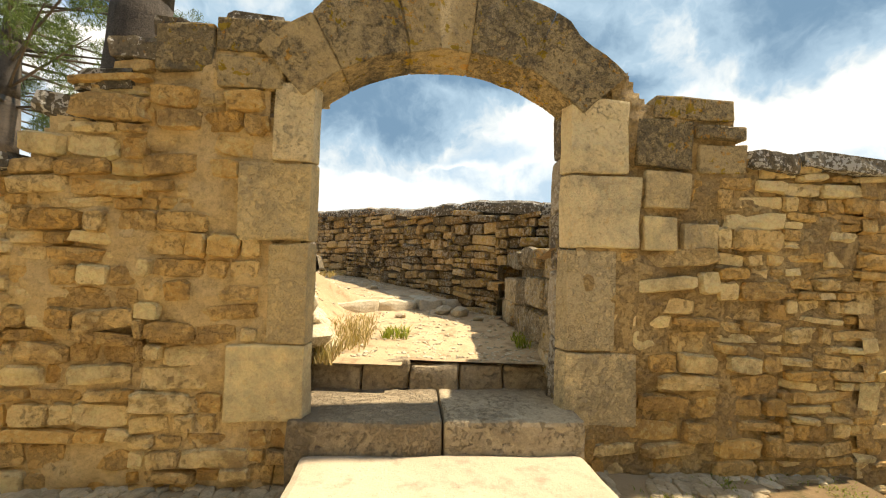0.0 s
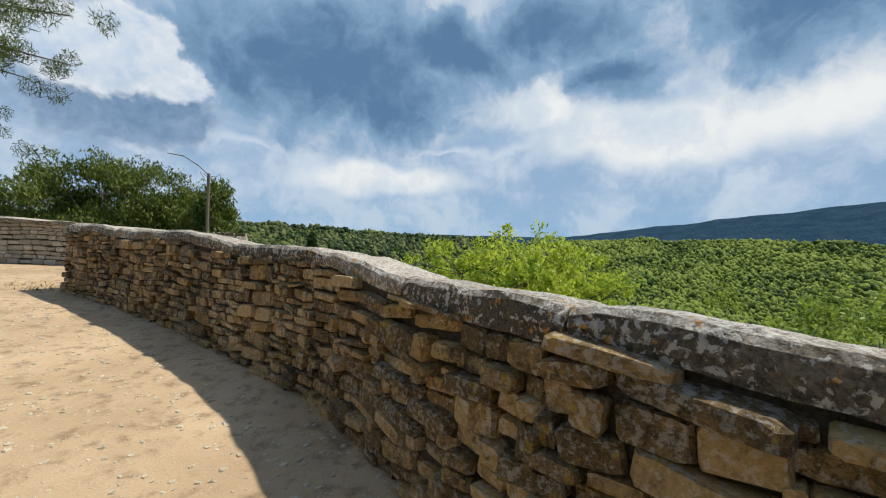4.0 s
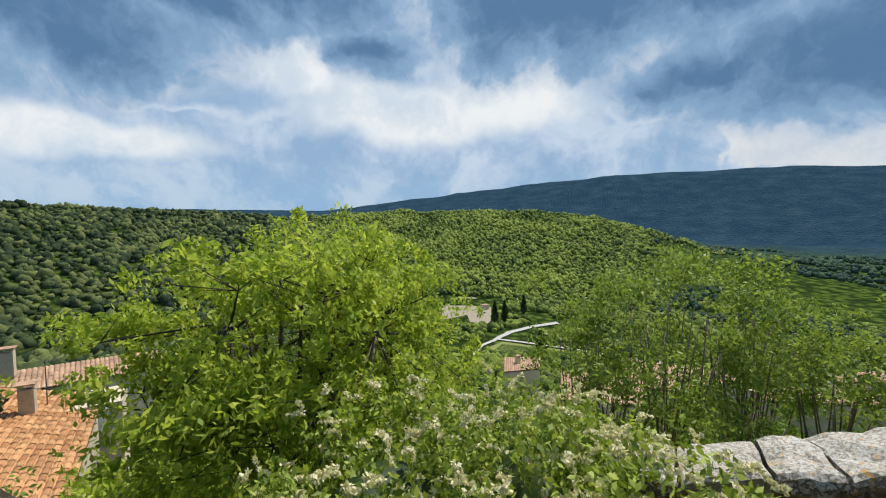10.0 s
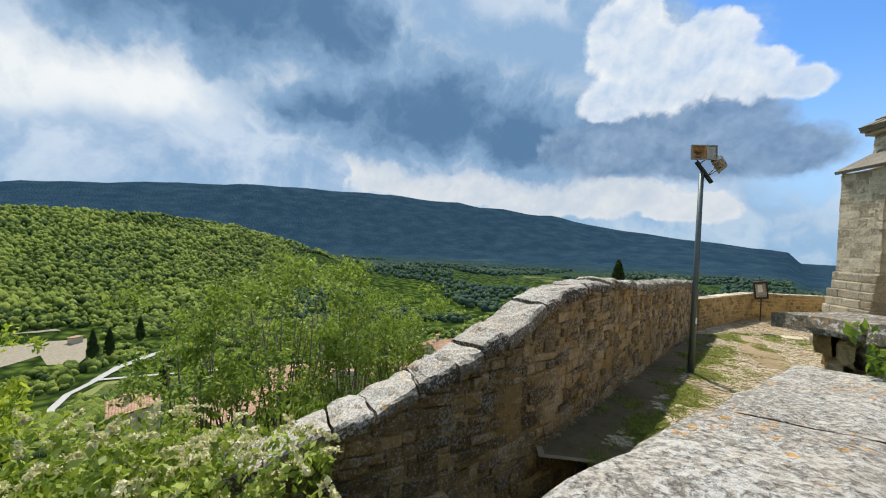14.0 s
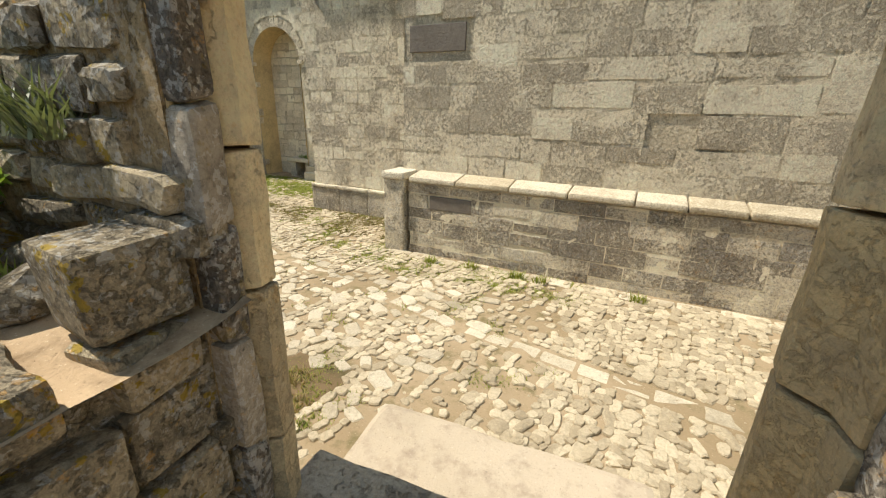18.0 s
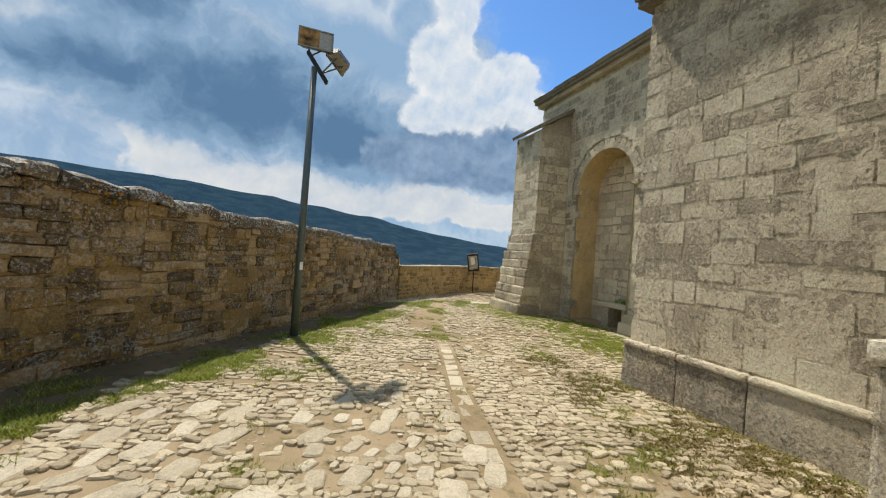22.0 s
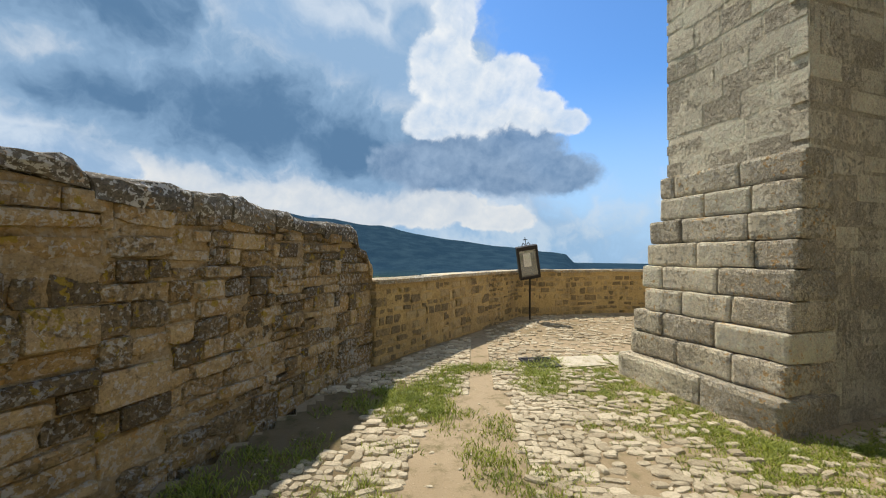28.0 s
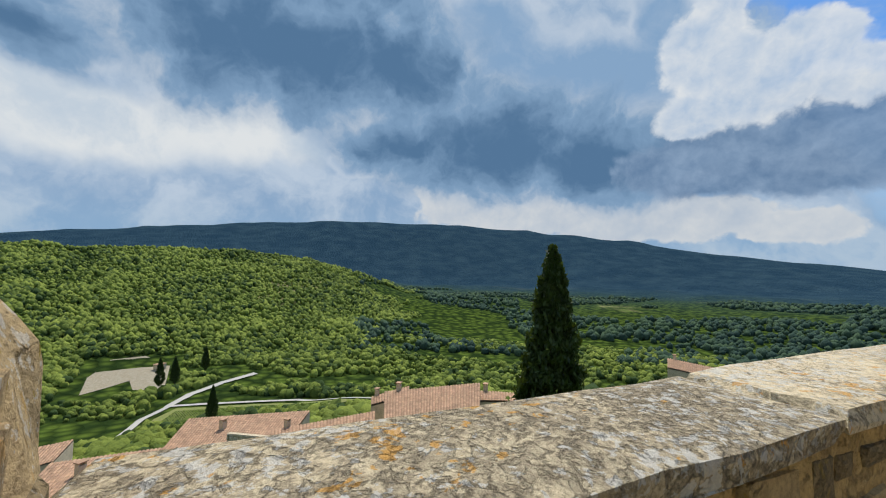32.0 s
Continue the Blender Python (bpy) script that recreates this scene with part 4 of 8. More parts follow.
def make_street_wall():
    t = thing("street_wall", "tall rubble stone wall along the valley side of the street", "wall", kind="structure")
    core("wall_core", t, STREET_EDGE, -0.04, -0.52, lambda s: -4.0, lambda s: edge_top(s) - 0.12, WALLMORTAR)
    st = Stones(RUBBLE[:7] + BLOCKY[:7], STREETWALL, t, "stone", 300)
    face_stones(st, STREET_EDGE, 0.0, edge_low, lambda s: edge_top(s) - 0.11, (0.07, 0.19), (0.12, 0.50), 0.16, 0.034, lambda s, z: s < 9.2, 4.0, 0.006, band=(0.4, 1.0))
    st.close("stonework")
    mortar_sheet("mortar", t, STREET_EDGE, -0.024, edge_low, lambda s: edge_top(s) - 0.10, WALLMORTAR, 0.034, 0.05)
    mortar_sheet("yellow_mortar", t, STREET_EDGE, -0.030, edge_low, lambda s: min(edge_top(s) - 0.2, 1.0), YELLOWMORTAR, 0.065, 0.07, lambda s, z: s < 4.2, 7.0, 1.1)
    bent_caps(t, STREET_EDGE, 0.02, -0.52, edge_top, (0.12, 0.2), (0.12, 0.2), STREETWALL, 0.0, 0.43, 0.0, 0.06, name="stone")
    bent_caps(t, STREET_EDGE, 0.015, -0.54, edge_top, (0.28, 0.7), (0.12, 0.24), COPDARK, 0.43, 8.0, 0.0, 0.045)
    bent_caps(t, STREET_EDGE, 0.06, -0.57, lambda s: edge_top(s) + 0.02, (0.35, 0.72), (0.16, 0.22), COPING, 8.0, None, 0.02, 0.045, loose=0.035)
    t = thing("low_street_wall", "low pointed stone parapet at the end of the street", "wall", kind="structure")
    far_end = Line([(17.0, -14.5), (18.5, -11.3), (19.0, -8.6), (18.95, -6.05)])
    for ln, parts in ((LOWER, 230), (far_end, 70)):
        core("wall_core", t, ln, -0.03, -0.36, lambda s: -4.0, lambda s: 0.86, YELLOWMORTAR)
        st = Stones(BLOCKY, YELLOWALL, t, "stone", parts)
        face_stones(st, ln, 0.0, lambda s: -0.35, lambda s: 0.86, (0.10, 0.18), (0.15, 0.36), 0.14, 0.016, None, 4.0, 0.035, band=(0.6, 1.3))
        st.close("stonework")
        mortar_sheet("pointing", t, ln, -0.006, lambda s: -0.35, lambda s: 0.87, YELLOWMORTAR, 0.022, 0.06)
    cap = Stones(SLABS, LOWCOP, t, "coping_stone", 60)
    capstones(cap, LOWER, 0.045, -0.40, lambda s: 0.92, (1.2, 2.0), (0.06, 0.08), None, -0.01, 0.5)
    capstones(cap, far_end, 0.045, -0.40, lambda s: 0.92, (1.2, 2.0), (0.06, 0.08), None, -0.01, 0.5)


make_parapet()
make_street_wall()


def worn_box(name, parent, x0, x1, y0, y1, z0, z1, mat, label="", bevel=0.02, rough=0.012, cuts=3):
    bm = bmesh.new()
    box(bm, x0, x1, y0, y1, z0, z1, bevel)
    if cuts:
        bmesh.ops.subdivide_edges(bm, edges=[e for e in bm.edges if e.calc_length() > 0.25], cuts=cuts, use_grid_fill=True)
    for v in bm.verts:
        v.co += Vector(noise.noise_vector(v.co * 3.7)) * rough
    return part(name, bm, mat, parent, label)


def poly_slab(name, parent, pts, z0, z1, mat, label="", rough=0.012):
    bm = bmesh.new()
    f = bm.faces.new([bm.verts.new((x, y, z1)) for x, y in pts])
    out = bmesh.ops.extrude_face_region(bm, geom=[f])
    for v in out["geom"]:
        if isinstance(v, bmesh.types.BMVert):
            v.co.z = z0
    bmesh.ops.recalc_face_normals(bm, faces=bm.faces)
    bmesh.ops.bevel(bm, geom=[e for e in bm.edges], offset=0.02, segments=2, affect="EDGES")
    bmesh.ops.subdivide_edges(bm, edges=[e for e in bm.edges if e.calc_length() > 0.2], cuts=2)
    for v in bm.verts:
        v.co += Vector(noise.noise_vector(v.co * 4.0)) * rough
    return part(name, bm, mat, parent, label)


# ---- arch wall: x along the wall, y into it, built flat and then turned ----
ARCH_TURN, ARCH_AT = 4.6, (0.0, 2.46, 0.0)
HALF, SPRING, CROWN, THICK = 0.785, 2.42, 2.68, 0.46


def arch_top(x):
    return steps_of([(-6, 1.85), (-2.75, 1.88), (-2.45, 1.92), (-2.3, 2.2), (-2.0, 2.45), (-1.78, 2.72), (-1.4, 2.80), (-0.97, 2.82), (-0.95, 2.84), (-0.6, 2.98), (-0.2, 3.06), (0.25, 3.04), (0.7, 2.86), (1.0, 2.74), (1.2, 2.62), (1.3, 2.5), (1.32, 2.46), (1.88, 2.46), (1.9, 2.24), (2.0, 2.16), (2.95, 2.12)], x)


def arch_soffit(x):
    r = (HALF ** 2 + (CROWN - SPRING) ** 2) / (2 * (CROWN - SPRING))
    return CROWN - r + math.sqrt(max(0, r * r - x * x))


def make_arch_wall():
    t = thing("arch_wall", "ruined ochre rubble wall with a dressed stone archway", "wall", kind="structure", at=ARCH_AT, turn=ARCH_TURN)
    inv = t.matrix_world
    back = THICK

    def slab_core(x0, x1, low, name="wall_core", deep=THICK):
        n = max(2, int((x1 - x0) / 0.08))
        v, f = [], []
        for i in range(n + 1):
            x = x0 + (x1 - x0) * i / n
            z0, z1 = low(x), arch_top(x) - 0.07
            v += [(x, 0.04, z0), (x, 0.04, z1), (x, deep - 0.04, z1), (x, deep - 0.04, z0)]
        for i in range(n):
            f += [(4 * i + k, 4 * i + (k + 1) % 4, 4 * i + 4 + (k + 1) % 4, 4 * i + 4 + k) for k in range(4)]
        f += [(0, 3, 2, 1), (4 * n, 4 * n + 1, 4 * n + 2, 4 * n + 3)]
        put_part(name, mesh_of(name, v, f, WALLMORTAR), t)

    slab_core(-6.0, -HALF - 0.14, lambda x: -0.5)
    slab_core(HALF + 0.14, 2.95, lambda x: -1.8)
    slab_core(-HALF - 0.05, HALF + 0.05, lambda x: arch_soffit(x) + 0.1, deep=0.30)
    front = Line([tuple((inv @ Vector((x, 0.0, 0)))[:2]) for x in (2.95, -6.0)])
    rear = Line([tuple((inv @ Vector((x, back, 0)))[:2]) for x in (-6.0, 2.95)])
    local = lambda s: 2.95 - s

    def taken(s, z, x=None):
        x = local(s)
        ax = abs(x)
        if ax < HALF + 0.06 or (ax < HALF + 0.40 and z > 2.2) or (ax < 1.45 and z > arch_top(x) - 0.12):
            return True
        for x0, x1, z0, z1 in DRESS:
            if x0 - 0.02 < x < x1 + 0.02 and z0 - 0.04 < z < z1 + 0.04:
                return True
        return ((ax - 0) ** 2 + (z - 1.93) ** 2) ** 0.5 < 1.12 and z > 2.3 and ax < 1.0

    # dressed jamb blocks, side by side with the opening
    DRESS = [(-1.28, -0.775, 0.36, 0.83), (-1.06, -0.775, 0.83, 1.45), (-1.25, -0.775, 1.45, 1.93), (-1.06, -0.775, 1.93, SPRING),
             (0.775, 1.28, 0.36, 0.83), (0.775, 1.14, 0.83, 1.47), (0.775, 1.28, 1.47, 1.94), (0.775, 1.20, 1.94, SPRING),
             (-1.76, -1.42, 2.44, 2.74), (-1.42, -0.98, 2.58, 2.80), (-1.40, -1.0, 2.36, 2.56), (1.30, 1.52, 1.47, 1.70), (1.30, 1.60, 1.74, 1.98), (1.24, 1.62, 2.0, 2.32), (1.64, 1.96, 1.98, 2.18), (1.62, 1.95, 2.20, 2.30), (1.36, 1.88, 2.32, 2.47), (1.55, 1.78, 1.48, 1.66)]
    for i, (x0, x1, z0, z1) in enumerate(DRESS):
        bm = bmesh.new()
        jamb = abs(x0) < 0.8 or abs(x1) < 0.8
        g = 0.006
        box(bm, x0 + g, x1 - g, -0.02 + rnd.uniform(-0.01, 0.01), (0.30 if jamb else 0.32 if z1 > 2.28 and x0 > 1.2 else 0.2), z0 + g, z1 - g, 0.014 if jamb else 0.012, 0.008)
        bmesh.ops.subdivide_edges(bm, edges=[e for e in bm.edges if e.calc_length() > 0.2], cuts=2, use_grid_fill=True)
        for v in bm.verts:
            if jamb and v.co.y > 0.17 and abs(v.co.x) < 0.9:
                v.co.x += math.copysign(0.09, v.co.x)
            elif jamb and v.co.y < 0.17:
                # inner arris worn round, more so on one side
                worn = 0.05 if v.co.x > 0 else 0.04
                v.co.x += math.copysign(worn, v.co.x) * max(0.0, 1 - (abs(v.co.x) - 0.775) / 0.20) * (1 - max(0.0, v.co.y) / 0.18)
            v.co += Vector(noise.noise_vector(v.co * 5.0 + Vector((i, 0, 0)))) * 0.014
        part("jamb_block" if jamb else "dressed_block", bm, DRESSGREY if jamb and (x0 > 0 or z0 > 1.9) else DRESSED if jamb or z0 < 1.9 else ARCHSTONE, t)
    # voussoirs
    r = (HALF ** 2 + (CROWN - SPRING) ** 2) / (2 * (CROWN - SPRING))
    cz = CROWN - r
    a0 = math.asin(HALF / r)
    cuts = [-a0 - 0.10, -0.52, -0.20, 0.10, 0.42, a0 + 0.12]
    for a, b in zip(cuts, cuts[1:]):
        v, f = [], []
        n = 6
        for i in range(n + 1):
            g = a + 0.0006 + (b - a - 0.0012) * i / n
            hi = min(0.47, 0.44 + 0.04 * noise.noise((g * 4, 1, 1)))
            if abs(g) > 0.5:
                hi = 0.40
            for y in (-0.03 + 0.008 * noise.noise((g * 9, 0, 0)), 0.31):
                v += [(math.sin(g) * r, y, cz + math.cos(g) * r), (math.sin(g) * (r + hi), y, cz + math.cos(g) * (r + hi))]
        for i in range(n):
            k = 4 * i
            for p, q in ((0, 1), (1, 3), (3, 2), (2, 0)):
                f.append((k + p, k + q, k + 4 + q, k + 4 + p))
        f += [(0, 2, 3, 1), (4 * n, 4 * n + 1, 4 * n + 3, 4 * n + 2)]
        bm = bmesh.new()
        me = mesh_of("voussoir", v, f, DRESSED)
        bm.from_mesh(me)
        bpy.data.meshes.remove(me)
        bmesh.ops.recalc_face_normals(bm, faces=bm.faces)
        bmesh.ops.bevel(bm, geom=[e for e in bm.edges if e.calc_face_angle(0) > 0.7], offset=0.006, segments=2, affect="EDGES")
        for q in bm.verts:
            q.co += Vector(noise.noise_vector(q.co * 4.0)) * 0.016
        part("voussoir", bm, ARCHSTONE, t)
    st = Stones(RUBBLE, OCHRE, t, "rubble_stone", 300)
    face_stones(st, front, 0.0, lambda s: -0.15, lambda s: arch_top(local(s)) - 0.04, (0.06, 0.155), (0.11, 0.44), 0.13, 0.042, lambda s, z: -2.3 < local(s) < 2.3 and z > 0.0, 8.0, 0.008, taken, band=(0.35, 0.8))
    st.close("rubble")
    mortar_sheet("mortar", t, front, -0.012, lambda s: -0.3, lambda s: arch_top(local(s)) - 0.05, MORTAR, 0.040, 0.035, lambda s, z: abs(local(s)) < HALF + 0.10 or (abs(local(s)) < HALF + 0.3 and z > 2.2))
    st = Stones(RUBBLE + BLOCKY, RUIN, t, "rubble_stone", 150)
    face_stones(st, rear, 0.0, lambda s: 0.4, lambda s: arch_top(s - 6.0) - 0.05, (0.10, 0.20), (0.15, 0.38), 0.15, 0.05, lambda s, z: 4 < s < 8.9, 5.0, 0.012, lambda s, z: abs(s - 6.0) < HALF + 0.2)
    st.close("rubble")
    st = Stones(RUBBLE + BLOCKY, OCHRE, t, "rubble_stone", 80)
    face_stones(st, Line([tuple((inv @ Vector((2.87, y, 0)))[:2]) for y in (0.50, 0.02)]), 0.0, lambda s: -0.6, lambda s: 2.12, (0.10, 0.2), (0.16, 0.34), 0.16, 0.03, None, 5.0, 0.01)
    for x0, x1 in ((0.90, 1.14),):
        face_stones(st, Line([tuple((inv @ Vector((x, 0.40, 0)))[:2]) for x in (x0, x1)]), 0.0, lambda s: 0.3, lambda s: 2.5, (0.10, 0.2), (0.2, 0.27), 0.16, 0.03, None, 5.0, 0.01)
    st.close("rubble")
    # grey rear jambs and the rear ring of the arch
    for sgn in (-1, 1):
        z = 0.36
        for i, h in enumerate((0.50, 0.46, 0.40, 0.38, 0.36)):
            a, b = 0.825 if sgn > 0 else 0.895, 0.99 + 0.05 * ((i + (sgn > 0)) % 2)
            ob = worn_box("rear_jamb_block", t, *sorted((sgn * a, sgn * b)), 0.16 if sgn > 0 else 0.285, (0.40 if sgn > 0 else 0.50) + 0.015 * (i % 2), z + 0.004, z + h - 0.004, JAMBGREY, "", 0.035, 0.022)
            z += h
    rr = r + 0.13
    for a, b in zip(cuts, cuts[1:]):
        v, f = [], []
        for i in range(7):
            g = a + 0.0025 + (b - a - 0.005) * i / 6
            for y in (0.30, 0.475):
                v += [(math.sin(g) * q, y + 0.012 * noise.noise((g * 9, q * 5, y)), cz + math.cos(g) * q) for q in (rr, rr + 0.30)]
        for i in range(6):
            f += [(4 * i + p, 4 * i + q, 4 * i + 4 + q, 4 * i + 4 + p) for p, q in ((0, 1), (1, 3), (3, 2), (2, 0))]
        f += [(0, 2, 3, 1), (24, 25, 27, 26)]
        bm = bmesh.new()
        me = mesh_of("rear_voussoir", v, f, JAMBGREY)
        bm.from_mesh(me)
        bpy.data.meshes.remove(me)
        bmesh.ops.recalc_face_normals(bm, faces=bm.faces)
        bmesh.ops.bevel(bm, geom=[e for e in bm.edges if e.calc_face_angle(0) > 0.7], offset=0.014, segments=2, affect="EDGES")
        for q in bm.verts:
            q.co += Vector(noise.noise_vector(q.co * 4.0)) * 0.016
        part("rear_voussoir", bm, JAMBGREY, t)
    # ragged top stones
    cap = Stones(SLABS, COPDARK, t, "cap_stone", 60)
    for x0, x1 in ((-6.0, -2.5), (1.98, 2.95)):
        ln = Line([tuple((inv @ Vector((x, 0.0, 0)))[:2]) for x in (x1, x0)])
        capstones(cap, ln, 0.03, -back - 0.02, lambda s, x1=x1: arch_top(x1 - s) + 0.0, (0.35, 0.7), (0.10, 0.15), None, 0.02, 4)
    for x in (-2.25, -2.05, -1.85, -1.6, -1.2):
        z = arch_top(x)
        m = inv @ Matrix.Translation((x, 0.0, z - 0.05)) @ pose(0, 0, 0, rnd.uniform(-5, 5), rnd.uniform(-8, 8), rnd.uniform(-6, 6)) @ Matrix.Diagonal((0.34, back, 0.14, 1))
        cap.add(m)
    set_back(t)


def set_back(t):
    """The valley side of the arch stands a hand further back and is built a little larger."""
    bpy.context.view_layer.update()
    inv = t.matrix_world.inverted()

    def shift(p):
        w = min(1.0, max(0.0, (p.x + 0.775) / 1.55))
        w = w * w * (3 - 2 * w) * min(1.0, max(0.0, (THICK - p.y) / (THICK - 0.12)))
        return Vector((p.x + 0.025 * w + 0.15 * max(0.0, p.x - 0.775) * min(1.0, w * 1.5), p.y + 0.17 * w, p.z + 0.10 * w * (p.z - 1.42) * (1.0 if p.z < 2.6 else 0.7)))

    for ob in t.children:
        m = inv @ ob.matrix_world
        if ob.data.users == 1 and (m.translation.length < 0.01 or ob.matrix_world.translation.length < 0.01):
            back = m.inverted()
            for v in ob.data.vertices:
                v.co = back @ shift(m @ v.co)
        elif m.translation.x > -0.775:
            q = t.matrix_world @ (shift(m.translation) - m.translation) - t.matrix_world.translation
            grow = Matrix.Scale(1.10, 4) if m.translation.x > 0.3 and m.translation.y < 0.3 else Matrix()
            ob.matrix_world = Matrix.Translation(q) @ ob.matrix_world @ grow


make_arch_wall()


# ---- church: three walls stepping back, all along x ----
TALL_X, TALL_Y, MID_X, MID_Y, NICHE_Y, WEST = 3.15, -1.95, 6.45, -3.27, -6.35, 14.0


def up_wall(name, parent, a, b, z0, z1, thick, mat, label=""):
    """An upright slab from a to b on the plan; its face lies to the left of that way."""
    return core(name, parent, Line([a, b]), -0.02, -thick, lambda s: z0, lambda s: z1, mat, 50.0, label)


def blocks(parent, a, b, z0, z1, mat, course=(0.24, 0.36), width=(0.32, 0.85), most=300, single=None, skip=None, joint=0.022, proud=0.0015, shapes=None):
    st = Stones(shapes or ASHLAR, mat, parent, "ashlar_block", most)
    face_stones(st, Line([a, b]), 0.0, lambda s: z0, lambda s: z1, course, width, 0.14, min(proud, 0.002), single, 0.05, joint, skip)
    st.close("ashlar")
    mortar_sheet("joints", parent, Line([a, b]), -0.0036, lambda s: z0, lambda s: z1, CHURCHJOINT, 0.0075, 0.045, skip, 3.0, 4.2)


def flat_part(name, parent, pts, y0, y1, mat, label=""):
    """A bent strip through (x, z) points, between two depths."""
    vv = [(x, y0, z) for x, z in pts] + [(x, y1, z) for x, z in pts]
    n = len(pts)
    return put_part(name, mesh_of(name, vv, [(i, i + 1, n + i + 1, n + i) for i in range(n - 1)], mat), parent, label)


def arch_pts(x0, x1, spring, low=-0.4, n=24):
    c, r = (x0 + x1) / 2, abs(x0 - x1) / 2
    return [(x0, low)] + [(c + (x0 - c) * math.cos(math.pi * i / n), spring + r * math.sin(math.pi * i / n)) for i in range(n + 1)] + [(x1, low)]


def roof_slabs(parent, x0, x1, y0, z0, y1, z1, name="roof", rows=14):
    """A roof of lapped stone slabs from the eave (y0, z0) up to (y1, z1)."""
    n = Vector((0, (z1 - z0), -(y1 - y0))).normalized()
    n = n if n.z > 0 else -n
    for i in range(rows):
        a, b = i / rows, (i + 1.15) / rows
        x = x0
        while x < x1:
            w = rnd.uniform(0.5, 1.1)
            t = rnd.uniform(0.05, 0.075)
            e = min(x + w, x1)
            ys, zs = y0 + (y1 - y0) * a, z0 + (z1 - z0) * a
            ye, ze = y0 + (y1 - y0) * b, z0 + (z1 - z0) * b
            q = [Vector((x + 0.005, ys, zs)), Vector((e - 0.005, ys, zs)), Vector((e - 0.005, ye, ze)), Vector((x + 0.005, ye, ze))]
            bm = bmesh.new()
            lo = [bm.verts.new(p + n * rnd.uniform(-0.005, 0.005)) for p in q]
            hi = [bm.verts.new(p + n * (t + (0.03 if k < 2 else -0.02))) for k, p in enumerate(q)]
            bm.faces.new(hi)
            for k in range(4):
                bm.faces.new((lo[k], lo[(k + 1) % 4], hi[(k + 1) % 4], hi[k]))
            bm.faces.new(lo[::-1])
            part("roof_slab", bm, SLATE, parent)
            x = e


def make_church():
    t = thing("church", "old grey-beige ashlar church with arched niches and stone slab roof", "church")
    # tall east block along the street, on its bench-like plinth
    up_wall("wall_core", t, (-9.0, TALL_Y), (TALL_X, TALL_Y), -0.6, 6.4, 1.0, CHURCHJOINT)
    up_wall("wall_core", t, (TALL_X, TALL_Y - 0.2), (TALL_X, -7.0), -0.6, 6.4, 0.6, CHURCHJOINT)
    holes = [(-0.75, -0.45, 1.75, 2.10), (-1.10, -0.82, 1.85, 2.15), (2.10, 3.08, 2.92, 3.34), (0.55, 1.05, 2.95, 3.15), (1.35, 1.75, 2.9, 3.15), (-0.6, 0.1, 2.85, 3.05), (0.85, 1.0, 1.25, 1.45)]

    def hole(s, z):
        x = s - 9.0
        return any(a - 0.1 < x < b + 0.1 and c - 0.12 < z < d + 0.12 for a, b, c, d in holes[:3])

    blocks(t, (-9.0, TALL_Y), (TALL_X, TALL_Y), 1.15, 6.3, CHURCH, (0.26, 0.40), (0.42, 1.05), 300, lambda s, z: s > 5.5 and z < 4.6, hole)
    blocks(t, (TALL_X, TALL_Y), (TALL_X, -3.3), 0.3, 6.3, CHURCH, (0.26, 0.38), (0.3, 0.6), 60)
    worn_box("inscribed_panel", t, 2.14, 3.05, TALL_Y - 0.1, TALL_Y + 0.004, 2.95, 3.31, PANEL, "blank dark weathered stone panel", 0.01, 0.006)
    worn_box("block", t, -0.70, -0.50, TALL_Y - 0.2, TALL_Y - 0.05, 1.75, 2.08, CHURCH, "", 0.03)
    # plinth like a bench
    up_wall("plinth_core", t, (-9.0, -1.62), (2.86, -1.62), -0.6, 1.08, 0.33, CHURCHJOINT)
    blocks(t, (-9.0, -1.62), (2.86, -1.62), -0.15, 1.06, SKIRT, (0.17, 0.24), (0.35, 0.75), 200, lambda s, z: s > 6, lambda s, z: 1.75 < s - 9 < 2.55 and 0.66 < z < 0.92, 0.012, 0.012)
    worn_box("low_panel", t, 1.80, 2.50, -1.70, -1.618, 0.68, 0.89, PANEL, "dark weathered panel", 0.008, 0.004)
    x = 2.86
    while x > -8.5:
        w = rnd.uniform(0.55, 1.0)
        bm = bmesh.new()
        box(bm, x - w + 0.008, x - 0.004, -1.97, -1.58, 1.08, 1.22, 0.03)
        for v in bm.verts:
            if v.co.z > 1.15 and v.co.y > -1.7:
                v.co.z -= 0.05
            v.co += Vector(noise.noise_vector(v.co * 5.0)) * 0.012
        part("plinth_coping", bm, WHITEROCK, t, "pale worn coping")
        x -= w
    worn_box("plinth_end", t, 2.94, 3.32, -2.1, -1.56, -0.4, 1.10, SKIRT, "plinth end pier", 0.03, 0.015)
    worn_box("plinth_cap", t, 2.92, 3.35, -2.1, -1.53, 1.10, 1.22, WHITEROCK, "pale worn cap", 0.035, 0.015)
    # middle block
    up_wall("wall_core", t, (TALL_X, MID_Y), (MID_X, MID_Y), -0.6, 5.0, 0.7, CHURCHJOINT)
    up_wall("wall_core", t, (MID_X, MID_Y - 0.2), (MID_X, -7.0), -0.6, 5.0, 0.6, CHURCHJOINT)
    blocks(t, (TALL_X, MID_Y), (MID_X, MID_Y), 0.47, 4.9, CHURCH, (0.21, 0.30), (0.28, 0.62), 260)
    blocks(t, (MID_X, MID_Y), (MID_X, -6.4), -0.2, 4.9, CHURCH, (0.22, 0.30), (0.28, 0.62), 40)
    x = TALL_X
